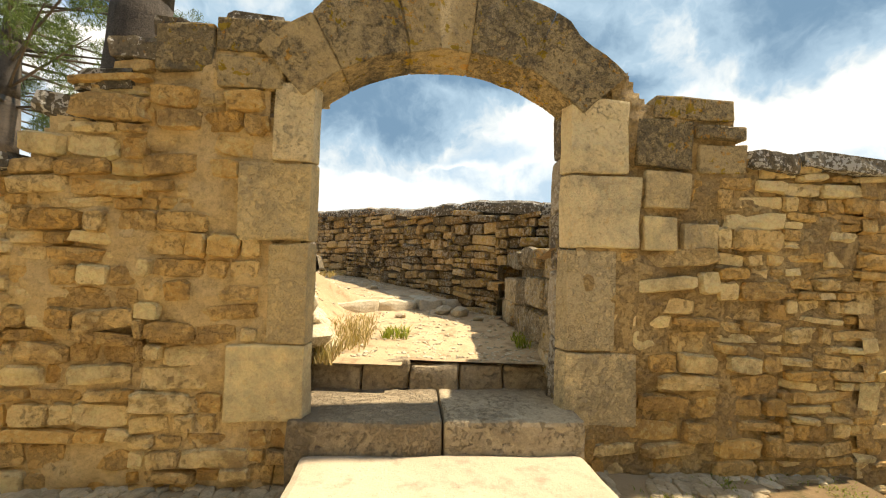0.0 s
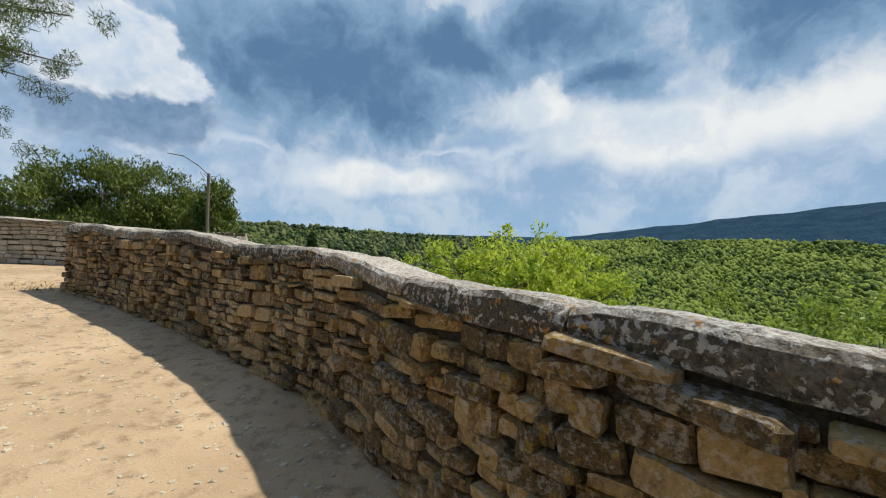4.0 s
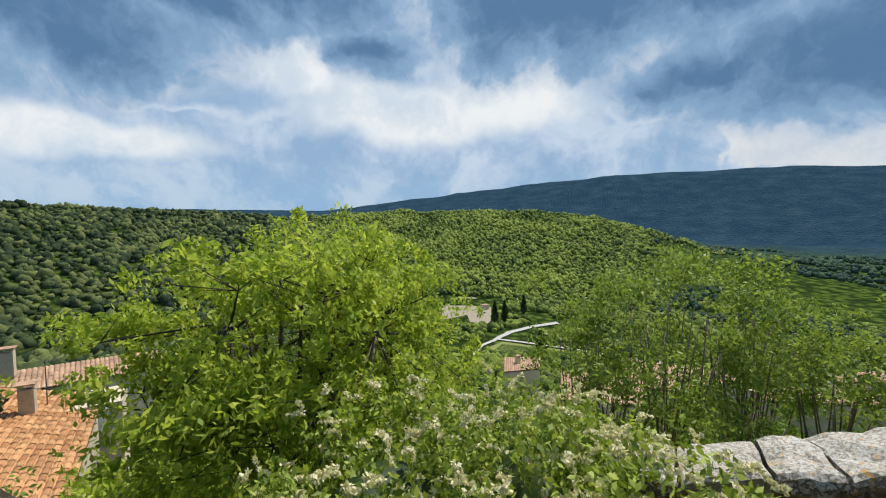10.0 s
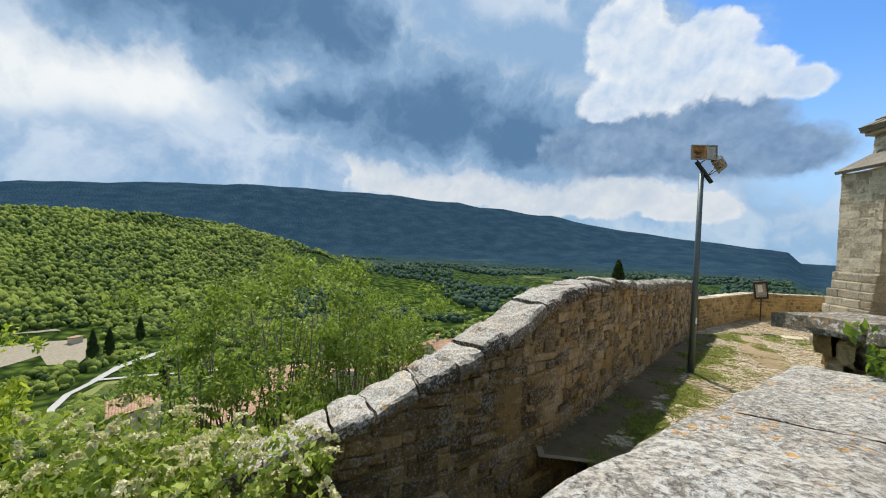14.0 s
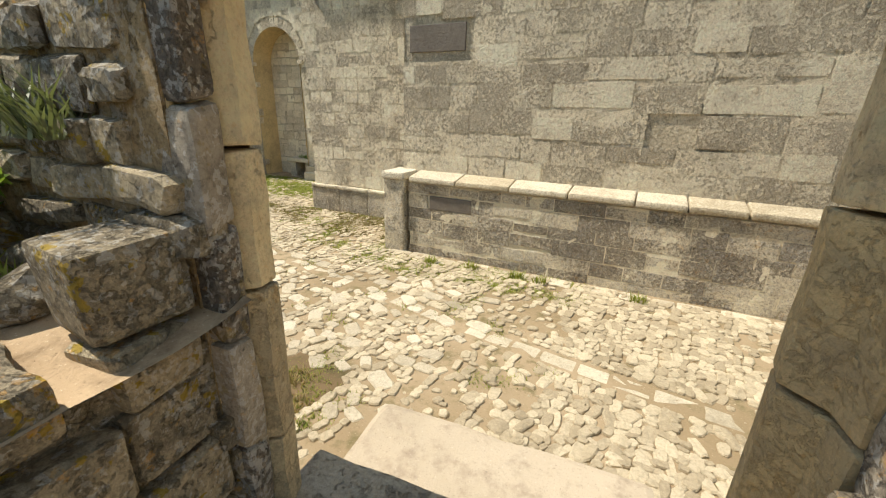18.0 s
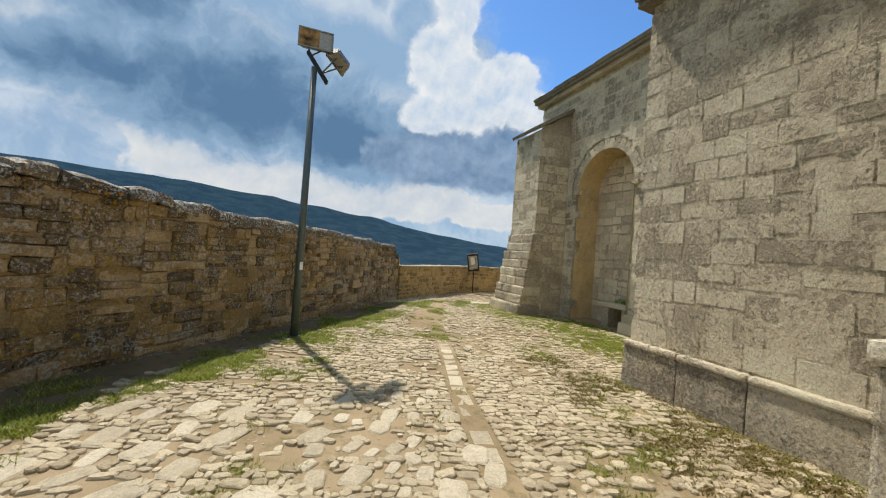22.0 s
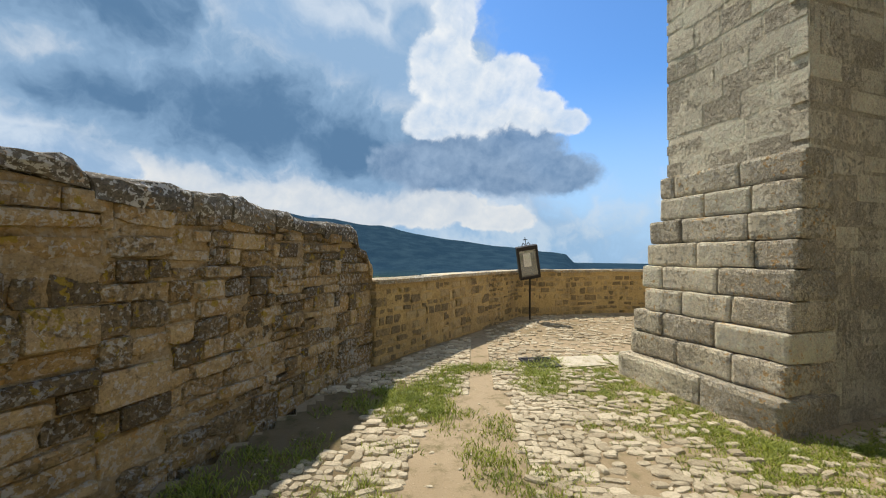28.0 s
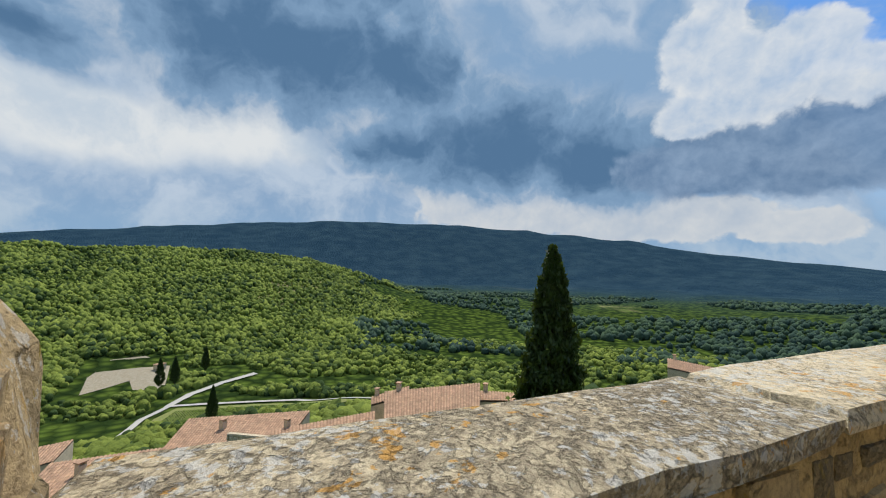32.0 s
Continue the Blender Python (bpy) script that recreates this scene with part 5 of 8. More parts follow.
    while x < MID_X + 0.05:
        w = min(rnd.uniform(0.6, 1.1), MID_X + 0.07 - x)
        if w < 0.1:
            break
        worn_box("skirting_block", t, x + 0.004, x + w - 0.004, MID_Y - 0.1, MID_Y + 0.07, -0.4, 0.40, SKIRT, "", 0.012, 0.008)
        worn_box("skirting_moulding", t, x + 0.003, x + w - 0.003, MID_Y - 0.1, MID_Y + 0.09, 0.40, 0.48, CHURCH, "", 0.03, 0.006)
        x += w
    worn_box("eave_course", t, TALL_X, MID_X + 0.14, MID_Y - 0.3, MID_Y + 0.16, 5.0, 5.10, SLATE, "stone eave course", 0.02)
    roof_slabs(t, TALL_X, MID_X + 0.14, MID_Y + 0.2, 5.08, -7.2, 6.4, "side_roof", 8)
    worn_box("eave_course", t, -9.0, TALL_X + 0.12, -3.0, TALL_Y + 0.16, 6.4, 6.52, SLATE, "stone eave course", 0.02)
    roof_slabs(t, -9.0, TALL_X + 0.12, TALL_Y + 0.2, 6.5, -6.8, 8.8, "roof", 9)
    # long niche wall
    niches = [(11.83, 9.76, 3.48), (8.22, 6.34, 3.45)]
    nd = 0.75
    v, f = [], []
    spans = [(4.0, 6.34, -0.6, -0.6), (8.22, 9.76, -0.6, -0.6), (11.83, WEST, -0.6, -0.6)]
    for x0, x1, spring in niches:
        pts = arch_pts(x1, x0, spring)[1:-1]
        spans += [(a[0], b[0], a[1], b[1]) for a, b in zip(pts, pts[1:])]
    for xa, xb, za, zb in spans:
        k = len(v)
        v += [(xa, NICHE_Y - 0.03, za), (xb, NICHE_Y - 0.03, zb), (xb, NICHE_Y - 0.03, 6.75), (xa, NICHE_Y - 0.03, 6.75)]
        f.append((k, k + 1, k + 2, k + 3))
    put_part("wall_face", mesh_of("wall_face", v, f, CHURCHJOINT), t)
    for x0, x1, spring in niches:
        flat_part("niche_reveal", t, arch_pts(x0, x1, spring, -0.6), NICHE_Y + 0.005, NICHE_Y - nd, WARMREVEAL, "warm plastered arch reveal")
    up_wall("wall_core", t, (4.0, NICHE_Y - nd), (WEST - 0.3, NICHE_Y - nd), -0.6, 6.7, 0.5, WARMREVEAL)
    up_wall("wall_core", t, (WEST, NICHE_Y - 0.09), (WEST, -20.5), -0.6, 6.75, 0.6, CHURCHJOINT)
    blocks(t, (WEST, NICHE_Y - 0.02), (WEST, -20.5), -0.3, 6.6, CHURCH, (0.26, 0.36), (0.35, 0.8), 40, lambda s, z: s < 3)

    def in_niche(s, z):
        x = 4.0 + s
        for x0, x1, spring in niches:
            c, r = (x0 + x1) / 2, (x0 - x1) / 2
            if abs(x - c) < r + 0.10 and z < spring + 0.05 or math.hypot(x - c, z - spring) < r + 0.34 and z > spring - 0.05:
                return True
        return 12.4 < x < WEST - 0.1 and z < 5.2

    blocks(t, (4.0, NICHE_Y), (WEST, NICHE_Y), -0.3, 6.5, CHURCH, (0.19, 0.27), (0.22, 0.50), 300, lambda s, z: s > 4 and z < 5.0, in_niche, 0.030, 0.014)
    blocks(t, (9.7, NICHE_Y - nd + 0.03), (11.9, NICHE_Y - nd + 0.03), -0.3, 4.5, NICHE, (0.20, 0.28), (0.30, 0.60), 100, joint=0.018, proud=0.004)
    for x0, x1, spring in niches:
        c, r = (x0 + x1) / 2, (x0 - x1) / 2
        st = Stones(ASHLAR, CHURCH, t, "voussoir", 40)
        n = 19
        for i in range(n):
            a = math.pi * (i + 0.5) / n
            st.add(Matrix.Translation((c + math.cos(a) * (r + 0.13), NICHE_Y + 0.004, spring + math.sin(a) * (r + 0.13))) @ Matrix.Rotation(math.pi, 4, "Z") @ Matrix.Rotation(a - math.pi / 2, 4, "Y") @ Matrix.Diagonal((math.pi * (r + 0.13) / n - 0.010, 0.12, 0.25, 1)))
        st.close()
        for x in (x0 + 0.06, x1 - 0.06):
            worn_box("impost", t, x - 0.1, x + 0.1, NICHE_Y - 0.1, NICHE_Y + 0.06, spring - 0.06, spring + 0.05, CHURCH, "", 0.02, 0.006, 0)
    # footings either side of the portal
    for x0, x1, z1 in ((8.22, 8.95, 0.34), (8.95, 9.74, 0.30), (8.20, 9.74, 0.12)):
        worn_box("footing_block", t, x0 + 0.005, x1 - 0.005, NICHE_Y - 0.2, NICHE_Y + (0.16 if z1 > 0.2 else 0.26), -0.4, z1, SLAB, "pale footing stone", 0.03, 0.015)
    worn_box("eave_course", t, 4.0, WEST + 0.18, NICHE_Y - 0.4, NICHE_Y + 0.14, 6.62, 6.74, CHURCH, "stone eave course", 0.03)
    worn_box("eave_course", t, 4.0, WEST + 0.24, NICHE_Y - 0.4, NICHE_Y + 0.24, 6.74, 6.84, SLATE, "stone eave course", 0.02)
    roof_slabs(t, 4.0, WEST + 0.22, NICHE_Y + 0.26, 6.82, -13.8, 11.45, "roof", 16)
    put_part("far_roof", mesh_of("far_roof", [(4.0, -21.0, 6.82), (WEST + 0.22, -21.0, 6.82), (WEST + 0.22, -13.8, 11.45), (4.0, -13.8, 11.45)], [(0, 1, 2, 3)], SLATE), t)
    put_part("gable", mesh_of("gable", [(WEST - 0.05, NICHE_Y, 6.7), (WEST - 0.05, -20.6, 6.7), (WEST - 0.05, -13.8, 11.3)], [(0, 1, 2)], CHURCH), t)
    bm = bmesh.new()
    tube(bm, (13.9, -13.8, 11.3), (13.9, -13.8, 12.35), 0.025, 0.02, 6)
    tube(bm, (13.9, -14.1, 12.05), (13.9, -13.5, 12.05), 0.02, 0.02, 6)
    part("ridge_cross", bm, IRON, t, "small iron cross on the ridge")
    # buttress with a stepped foot
    by, bx0, bx1 = -5.32, 12.36, 13.80
    worn_box("buttress_core", t, bx0 + 0.06, bx1 - 0.06, NICHE_Y + 0.05, by - 0.04, -0.4, 5.3, CHURCHJOINT, "", 0.01, 0.0, 0)
    blocks(t, (bx0, by), (bx1, by), 2.20, 5.30, CHURCH, (0.20, 0.27), (0.25, 0.55), 80)
    blocks(t, (bx0, NICHE_Y), (bx0, by), -0.3, 5.35, CHURCH, (0.20, 0.28), (0.25, 0.55), 110, None, None, 0.026, 0.015)
    blocks(t, (bx1, by), (bx1, NICHE_Y), -0.3, 5.35, CHURCH, (0.20, 0.28), (0.25, 0.55), 20)
    n = 9
    for i in range(n):
        z1, z0 = 2.20 - 2.36 * i / n, 2.20 - 2.36 * (i + 1) / n
        o = 0.05 + 0.036 * (i + 1)
        x = bx0 - 0.02
        while x < bx1 + o * 0.75:
            w = min(rnd.uniform(0.35, 0.75), bx1 + o * 0.75 - x)
            if w < 0.12:
                break
            worn_box("buttress_block", t, x + 0.004, x + w - 0.004, by - 0.3, by + o + rnd.uniform(-0.012, 0.012), z0, z1 - 0.004, LICHENASHLAR, "", 0.035, 0.016, 2)
            x += w
    worn_box("buttress_foot", t, bx0 - 0.06, 13.05, by - 0.3, by + 0.46, -0.5, 0.10, LICHENASHLAR, "pale worn foot course", 0.06, 0.03)
    worn_box("buttress_foot", t, 13.06, bx1 + 0.36, by - 0.3, by + 0.44, -0.5, 0.08, LICHENASHLAR, "pale worn foot course", 0.06, 0.03)
    bm = bmesh.new()
    v = [bm.verts.new(p) for p in ((bx0 - 0.1, by + 0.12, 5.30), (bx1 + 0.1, by + 0.12, 5.30), (bx1 + 0.1, NICHE_Y, 5.98), (bx0 - 0.1, NICHE_Y, 5.98))]
    u = [bm.verts.new(q.co + Vector((0, 0.03, 0.09))) for q in v]
    bm.faces.new(u), bm.faces.new(v[::-1])
    for k in range(4):
        bm.faces.new((v[k], v[(k + 1) % 4], u[(k + 1) % 4], u[k]))
    part("buttress_roof", bm, SLATE, t, "sloping stone slab")
    put_part("buttress_cheek", mesh_of("buttress_cheek", [(bx0 + 0.004, by, 5.2), (bx0 + 0.004, NICHE_Y, 5.2), (bx0 + 0.004, NICHE_Y, 5.97), (bx0 + 0.004, by, 5.31)], [(0, 1, 2, 3)], CHURCH), t)
    # portal in the second niche
    y = NICHE_Y - nd
    ring = arch_pts(7.87, 6.69, 2.22, -0.2)
    outer = arch_pts(8.215, 6.345, 3.445, -0.2)
    n = len(ring)
    vv = [(x, y + 0.24, z) for x, z in ring] + [(x, y + 0.24, z) for x, z in outer] + [(x, y + 0.02, z) for x, z in ring]
    ff = [q for i in range(n - 1) for q in ((i, i + 1, n + i + 1, n + i), (i, 2 * n + i, 2 * n + i + 1, i + 1))]
    put_part("portal_wall", mesh_of("portal_wall", vv, ff, WARMREVEAL), t, "warm plastered wall round the door")
    st = Stones(RUBBLE, CHURCH, t, "carved_bead", 60)
    for i in range(38):
        a = math.pi * (i + 0.5) / 38
        if i in (12, 13, 27):
            continue
        st.add(Matrix.Translation((7.28 + math.cos(a) * 0.83, y + 0.25, 2.22 + math.sin(a) * 0.83)) @ Matrix.Rotation(math.pi, 4, "Z") @ Matrix.Rotation(a - math.pi / 2, 4, "Y") @ Matrix.Diagonal((0.055, 0.05, 0.065, 1)))
    st.close()
    for i, (x0, x1, z0, z1) in enumerate(((7.88, 8.12, 1.62, 2.18), (7.88, 8.14, -0.1, 0.42), (7.90, 8.08, 0.95, 1.30), (6.45, 6.68, 1.55, 2.15), (6.42, 6.68, -0.1, 0.45))):
        worn_box("portal_block", t, x0, x1, y + 0.12, y + 0.247, z0, z1, CHURCH, "bare grey jamb stone", 0.02, 0.012)
    for hx0, hx1 in ((6.69, 7.275), (7.285, 7.87)):
        bm = bmesh.new()
        box(bm, hx0, hx1, y + 0.03, y + 0.07, -0.1, 2.22, 0.004)
        leaf = part("door", bm, DOORWOOD, t, "dark brown panelled oak door leaf")
        for a, b in ((hx0, hx0 + 0.085), (hx1 - 0.085, hx1)):
            bm = bmesh.new()
            box(bm, a, b, y + 0.07, y + 0.105, -0.1, 2.18, 0.006)
            part("stile", bm, DOORWOOD, leaf)
        for a, b in ((-0.1, 0.12), (0.92, 1.06), (2.06, 2.18)):
            bm = bmesh.new()
            box(bm, hx0 + 0.085, hx1 - 0.085, y + 0.07, y + 0.105, a, b, 0.008)
            part("rail", bm, DOORWOOD, leaf)
        for z0, z1 in ((0.17, 0.87), (1.11, 2.01)):
            bm = bmesh.new()
            x0, x1 = hx0 + 0.115, hx1 - 0.115
            v = [bm.verts.new((x0 + (x1 - x0) * p, y + 0.068, z0 + (z1 - z0) * q)) for p, q in ((0, 0), (1, 0), (1, 1), (0, 1))]
            u = [bm.verts.new((x0 + (x1 - x0) * (0.2 + 0.6 * p), y + 0.108, z0 + (z1 - z0) * (0.12 + 0.76 * q))) for p, q in ((0, 0), (1, 0), (1, 1), (0, 1))]
            bm.faces.new(u)
            for i in range(4):
                bm.faces.new((v[i], v[(i + 1) % 4], u[(i + 1) % 4], u[i]))
            bmesh.ops.recalc_face_normals(bm, faces=bm.faces)
            part("panel", bm, DOORWOOD, leaf)
    arch = arch_pts(7.87, 6.69, 2.22, 2.22)[1:-1]
    put_part("door_fanlight", mesh_of("door_fanlight", [(x, y + 0.04, z) for x, z in arch], [tuple(range(25))], DOORWOOD), t, "dark wooden arch panel over the door")
    inner = arch_pts(7.77, 6.79, 2.22, 2.22)[1:-1]
    vv = [(x, y + d, z) for d, pts in ((0.10, arch), (0.10, inner), (0.04, inner)) for x, z in pts]
    put_part("fanlight_rib", mesh_of("fanlight_rib", vv, [q for i in range(24) for q in ((i, i + 1, 26 + i, 25 + i), (25 + i, 26 + i, 51 + i, 50 + i))], DOORWOOD), t)
    for x in (7.08, 7.28, 7.48):
        bm = bmesh.new()
        box(bm, x - 0.03, x + 0.03, y + 0.04, y + 0.09, 2.24, 2.22 + math.sqrt(0.5 ** 2 - (x - 7.28) ** 2), 0.006)
        part("fanlight_bar", bm, DOORWOOD, t)
    bm = bmesh.new()
    box(bm, 6.68, 7.88, y + 0.03, y + 0.15, 2.17, 2.27, 0.02)
    part("door_rail", bm, DOORWOOD, t)
    bm = bmesh.new()
    for sx, sz, rr in ((0, 0, 0.13), (0.02, 0.2, 0.09), (-0.14, 0.06, 0.1), (0.15, 0.04, 0.1), (0.0, -0.16, 0.15)):
        bmesh.ops.create_icosphere(bm, subdivisions=2, radius=rr, matrix=Matrix.Translation((7.3 + sx, y + 0.25, 3.75 + sz)) @ Matrix.Diagonal((1, 0.5, 1.1, 1)))
    for q in bm.verts:
        q.co += Vector(noise.noise_vector(q.co * 9)) * 0.03
    part("stone_relief", bm, WARMREVEAL, t, "worn stone relief over the door", True)
    worn_box("threshold", t, 6.4, 8.15, y + 0.1, NICHE_Y - 0.05, -0.4, 0.02, SLAB, "worn threshold slab", 0.02)


make_church()


def make_stone_bench():
    t = thing("stone_bench", "weathered stone slab bench in the arched niche", "bench", at=(10.3, -6.75, -0.15))
    worn_box("seat", t, -0.55, 0.55, -0.22, 0.30, 0.50, 0.63, SLAB, "", 0.03, 0.02)
    worn_box("support", t, -0.50, -0.22, -0.20, 0.22, -0.1, 0.50, CHURCH, "", 0.03, 0.02)
    worn_box("support", t, 0.22, 0.50, -0.20, 0.22, -0.1, 0.50, CHURCH, "", 0.03, 0.02)
    bowl = thing("potted_plant", "low green plant growing on the stone bench", "plant", at=(10.25, -6.72, 0.48))
    v, f = blades(70, 0.28, 0.10, 0.16, 0.02, 3)
    put_part("leaves", tri_mesh("leaves", v, f, LEAF_MID), bowl)


def blades(n, w, d, h, wide, seed, lean=0.5):
    """Grass or strap leaves over a patch of half sizes w and d: arrays of corners and triangles."""
    r = np.random.RandomState(seed)
    x, y = r.uniform(-w, w, n), r.uniform(-d, d, n)
    a, hh = r.uniform(0, 2 * np.pi, n), h * r.uniform(0.45, 1.1, n)
    b = a + r.uniform(0.8, 2.2, n)
    p = np.stack([x, y, np.full(n, -0.01)], 1)
    s = np.stack([np.cos(a), np.sin(a), 0 * a], 1) * wide / 2
    l = np.stack([np.cos(b) * lean, np.sin(b) * lean, np.ones(n)], 1) * hh[:, None]
    mid = p + l * np.array([0.4, 0.4, 0.62])
    v = np.stack([p - s, p + s, mid + s * 0.8, mid - s * 0.8, p + l], 1).reshape(-1, 3)
    k = np.arange(n)[:, None] * 5
    f = np.concatenate([k + np.array([[0, 1, 2]]), k + np.array([[0, 2, 3]]), k + np.array([[3, 2, 4]])])
    return v, f


make_stone_bench()


# ---- archway steps and the terrace behind it ----
def lump(seed, flat=0.7):
    """A loose rock about a unit across: corners and triangles."""
    bm = bmesh.new()
    bmesh.ops.create_icosphere(bm, subdivisions=2, radius=0.5)
    r = random.Random(seed)
    o = Vector((r.uniform(0, 90), r.uniform(0, 90), r.uniform(0, 90)))
    cuts = [(Vector((r.gauss(0, 1), r.gauss(0, 1), r.gauss(0, 1))).normalized(), r.uniform(0.28, 0.42)) for _ in range(7)]
    for v in bm.verts:
        v.co *= 1 + 0.3 * noise.noise(v.co * 2.0 + o)
        for n, d in cuts:
            over = v.co.dot(n) - d
            if over > 0:
                v.co -= n * over
        v.co.z *= flat
    v = np.array([tuple(q.co) for q in bm.verts])
    f = np.array([[q.index for q in p.verts] for p in bm.faces])
    bm.free()
    return v, f


LUMPS = [lump(i) for i in range(10)]
LUMP_MESH = {}


def rock(x, y, z, sx, sy, sz, mat, label, turn=None, name="rock", group="", tilt=8):
    i = rnd.randrange(len(LUMPS))
    key = (i, mat.name)
    if key not in LUMP_MESH:
        LUMP_MESH[key] = tri_mesh("rock", *LUMPS[i], mat)
    ob = new(name, LUMP_MESH[key])
    ob.matrix_world = pose(x, y, z, rnd.uniform(-tilt, tilt), rnd.uniform(-tilt, tilt), rnd.uniform(0, 360) if turn is None else turn) @ Matrix.Diagonal((sx, sy, sz / 0.7, 1))
    return tagged(ob, label, "rock", group)


def arch_place(x, y):
    p = pose(*ARCH_AT, 0, 0, ARCH_TURN) @ Vector((x, y, 0))
    return p.x, p.y


def make_steps():
    t = thing("arch_steps", "worn pale stone steps through the archway", "steps", kind="structure", at=ARCH_AT, turn=ARCH_TURN)
    for x0, x1 in ((-0.90, 0.03), (0.04, 0.93)):
        worn_box("step_block", t, x0, x1, -0.06, 0.72, -0.3, 0.385, STEPSTONE, "", 0.03, 0.016)
    worn_box("landing", t, -0.80, 0.90, -0.72, -0.05, -0.4, 0.20, LANDING, "dusty earth landing", 0.05, 0.025, 5)
    x = -0.93
    for w in (0.42, 0.33, 0.40, 0.31, 0.43):
        worn_box("step_stone", t, x + 0.006, x + w - 0.006, 0.54 + rnd.uniform(-0.03, 0.05), 0.95 + rnd.uniform(-0.1, 0.1), 0.2, 0.575 + rnd.uniform(-0.02, 0.02), STEPSTONE, "", 0.03, 0.045)
        x += w
    bm = bmesh.new()
    box(bm, -0.95, 0.97, 0.64, 1.1, 0.0, 0.555, 0.0)
    part("fill", bm, EARTH, t)
    t = thing("terrace_step", "row of pale flat stones edging the terrace path", "steps", kind="structure")
    (ax, ay), (bx, by) = STEP_LINE
    d = Vector((bx - ax, by - ay, 0)).normalized()
    s = 0.0
    turn = math.degrees(math.atan2(d.y, d.x))
    for w, dz in ((0.72, 0.0), (0.50, 0.02), (0.36, 0.03), (0.35, 0.01)):
        p = Vector((ax, ay, 0)) + d * (s + w / 2)
        bm = bmesh.new()
        box(bm, -w / 2 + 0.01, w / 2 - 0.01, -0.14, 0.20, -0.25, 0.0, 0.05)
        bmesh.ops.subdivide_edges(bm, edges=[e for e in bm.edges if e.calc_length() > 0.15], cuts=3, use_grid_fill=True)
        for v in bm.verts:
            v.co += Vector(noise.noise_vector(v.co * 5 + Vector((s, 0, 0)))) * 0.04
        bmesh.ops.transform(bm, matrix=pose(p.x, p.y, 0.83 + dz * 0.5, rnd.uniform(-3, 3), rnd.uniform(-3, 3), turn + rnd.uniform(-6, 6)), verts=bm.verts)
        part("step_stone", bm, SLAB, t)
        s += w
    for x, y, a, b, c in ((0.02, 4.80, 0.26, 0.18, 0.14), (0.20, 4.68, 0.30, 0.18, 0.15), (-0.46, 4.50, 0.16, 0.11, 0.06), (-1.02, 5.9, 0.13, 0.1, 0.07), (-1.25, 5.25, 0.10, 0.08, 0.05), (0.42, 4.45, 0.14, 0.1, 0.07)):
        rock(x, y, terrace_z(x, y) + c * 0.3, a, b, c, SLAB, "pale loose stone lying on the path", None, "loose_stone", "stones on the terrace path")


def make_stub():
    t = thing("stub_wall", "mossy broken stone wall beside the archway with a dusty flat top", "wall", kind="structure")
    ln = Line([(0.86, 2.98), (0.80, 3.6), (0.70, 4.78), (1.15, 4.42)])
    top = lambda s: steps_of([(0, 1.50), (0.5, 1.36), (0.9, 1.32), (2.5, 1.32)], s)
    st = Stones(BLOCKY + RUBBLE[:4], RUIN, t, "stone", 80)
    face_stones(st, Line([(0.86, 2.98), (0.80, 3.6), (0.72, 4.70)]), 0.0, lambda s: 0.45, lambda s: top(s), (0.15, 0.30), (0.28, 0.62), 0.2, 0.05, None, 6, 0.012)
    face_stones(st, Line([(0.72, 4.70), (1.10, 4.50)]), 0.0, lambda s: 0.55, lambda s: 1.36, (0.12, 0.22), (0.2, 0.4), 0.2, 0.03, None, 5, 0.012)
    st.close("stonework")
    v, f = [], []
    n = 14
    for i in range(n + 1):
        for j in range(n + 1):
            x, y = 0.78 + 1.42 * i / n, 2.86 + 1.85 * j / n
            z = 1.40 + 0.06 * noise.noise((x * 2, y * 2, 5)) + 0.02 * noise.noise((x * 9, y * 9, 5)) + max(0, 3.5 - y) * 0.14
            lim = 4.75 - (x - 0.75) * 0.95
            v.append((x, min(y, lim + 0.05), z))
    for i in range(n):
        for j in range(n):
            a = i * (n + 1) + j
            f += [(a, a + 1, a + n + 2), (a, a + n + 2, a + n + 1)]
    put_part("dusty_top", tri_mesh("dusty_top", v, f, EARTH, True), t, "trodden earth on the wall")
    poly_slab("stub_core", t, [(0.90, 2.95), (2.0, 2.95), (2.1, 3.25), (1.36, 4.0), (0.98, 4.4), (0.88, 4.4)], 0.4, 1.36, RUIN, "packed rubble core")
    worn_box("top_slab", t, 0.76, 1.22, 4.02, 4.62, 1.30, 1.47, RUIN, "", 0.035, 0.035, 4)
    worn_box("top_slab", t, 0.80, 1.30, 3.40, 4.00, 1.31, 1.50, RUIN, "", 0.04, 0.04, 4)
    worn_box("cube_block", t, 0.86, 1.15, 3.00, 3.28, 1.48, 1.76, RUIN, "squared lichened block", 0.03, 0.02)
    for x, y, z, a, b, c in ((1.36, 3.24, 1.53, 0.36, 0.28, 0.24), (1.14, 3.16, 1.50, 0.2, 0.18, 0.2), (1.66, 3.10, 1.55, 0.3, 0.22, 0.16), (2.0, 3.1, 1.62, 0.3, 0.25, 0.2)):
        rock(x, y, z, a, b, c, RUIN, "mossy tumbled stone on the broken wall", None, "tumbled_stone", "tumbled stones by the arch")


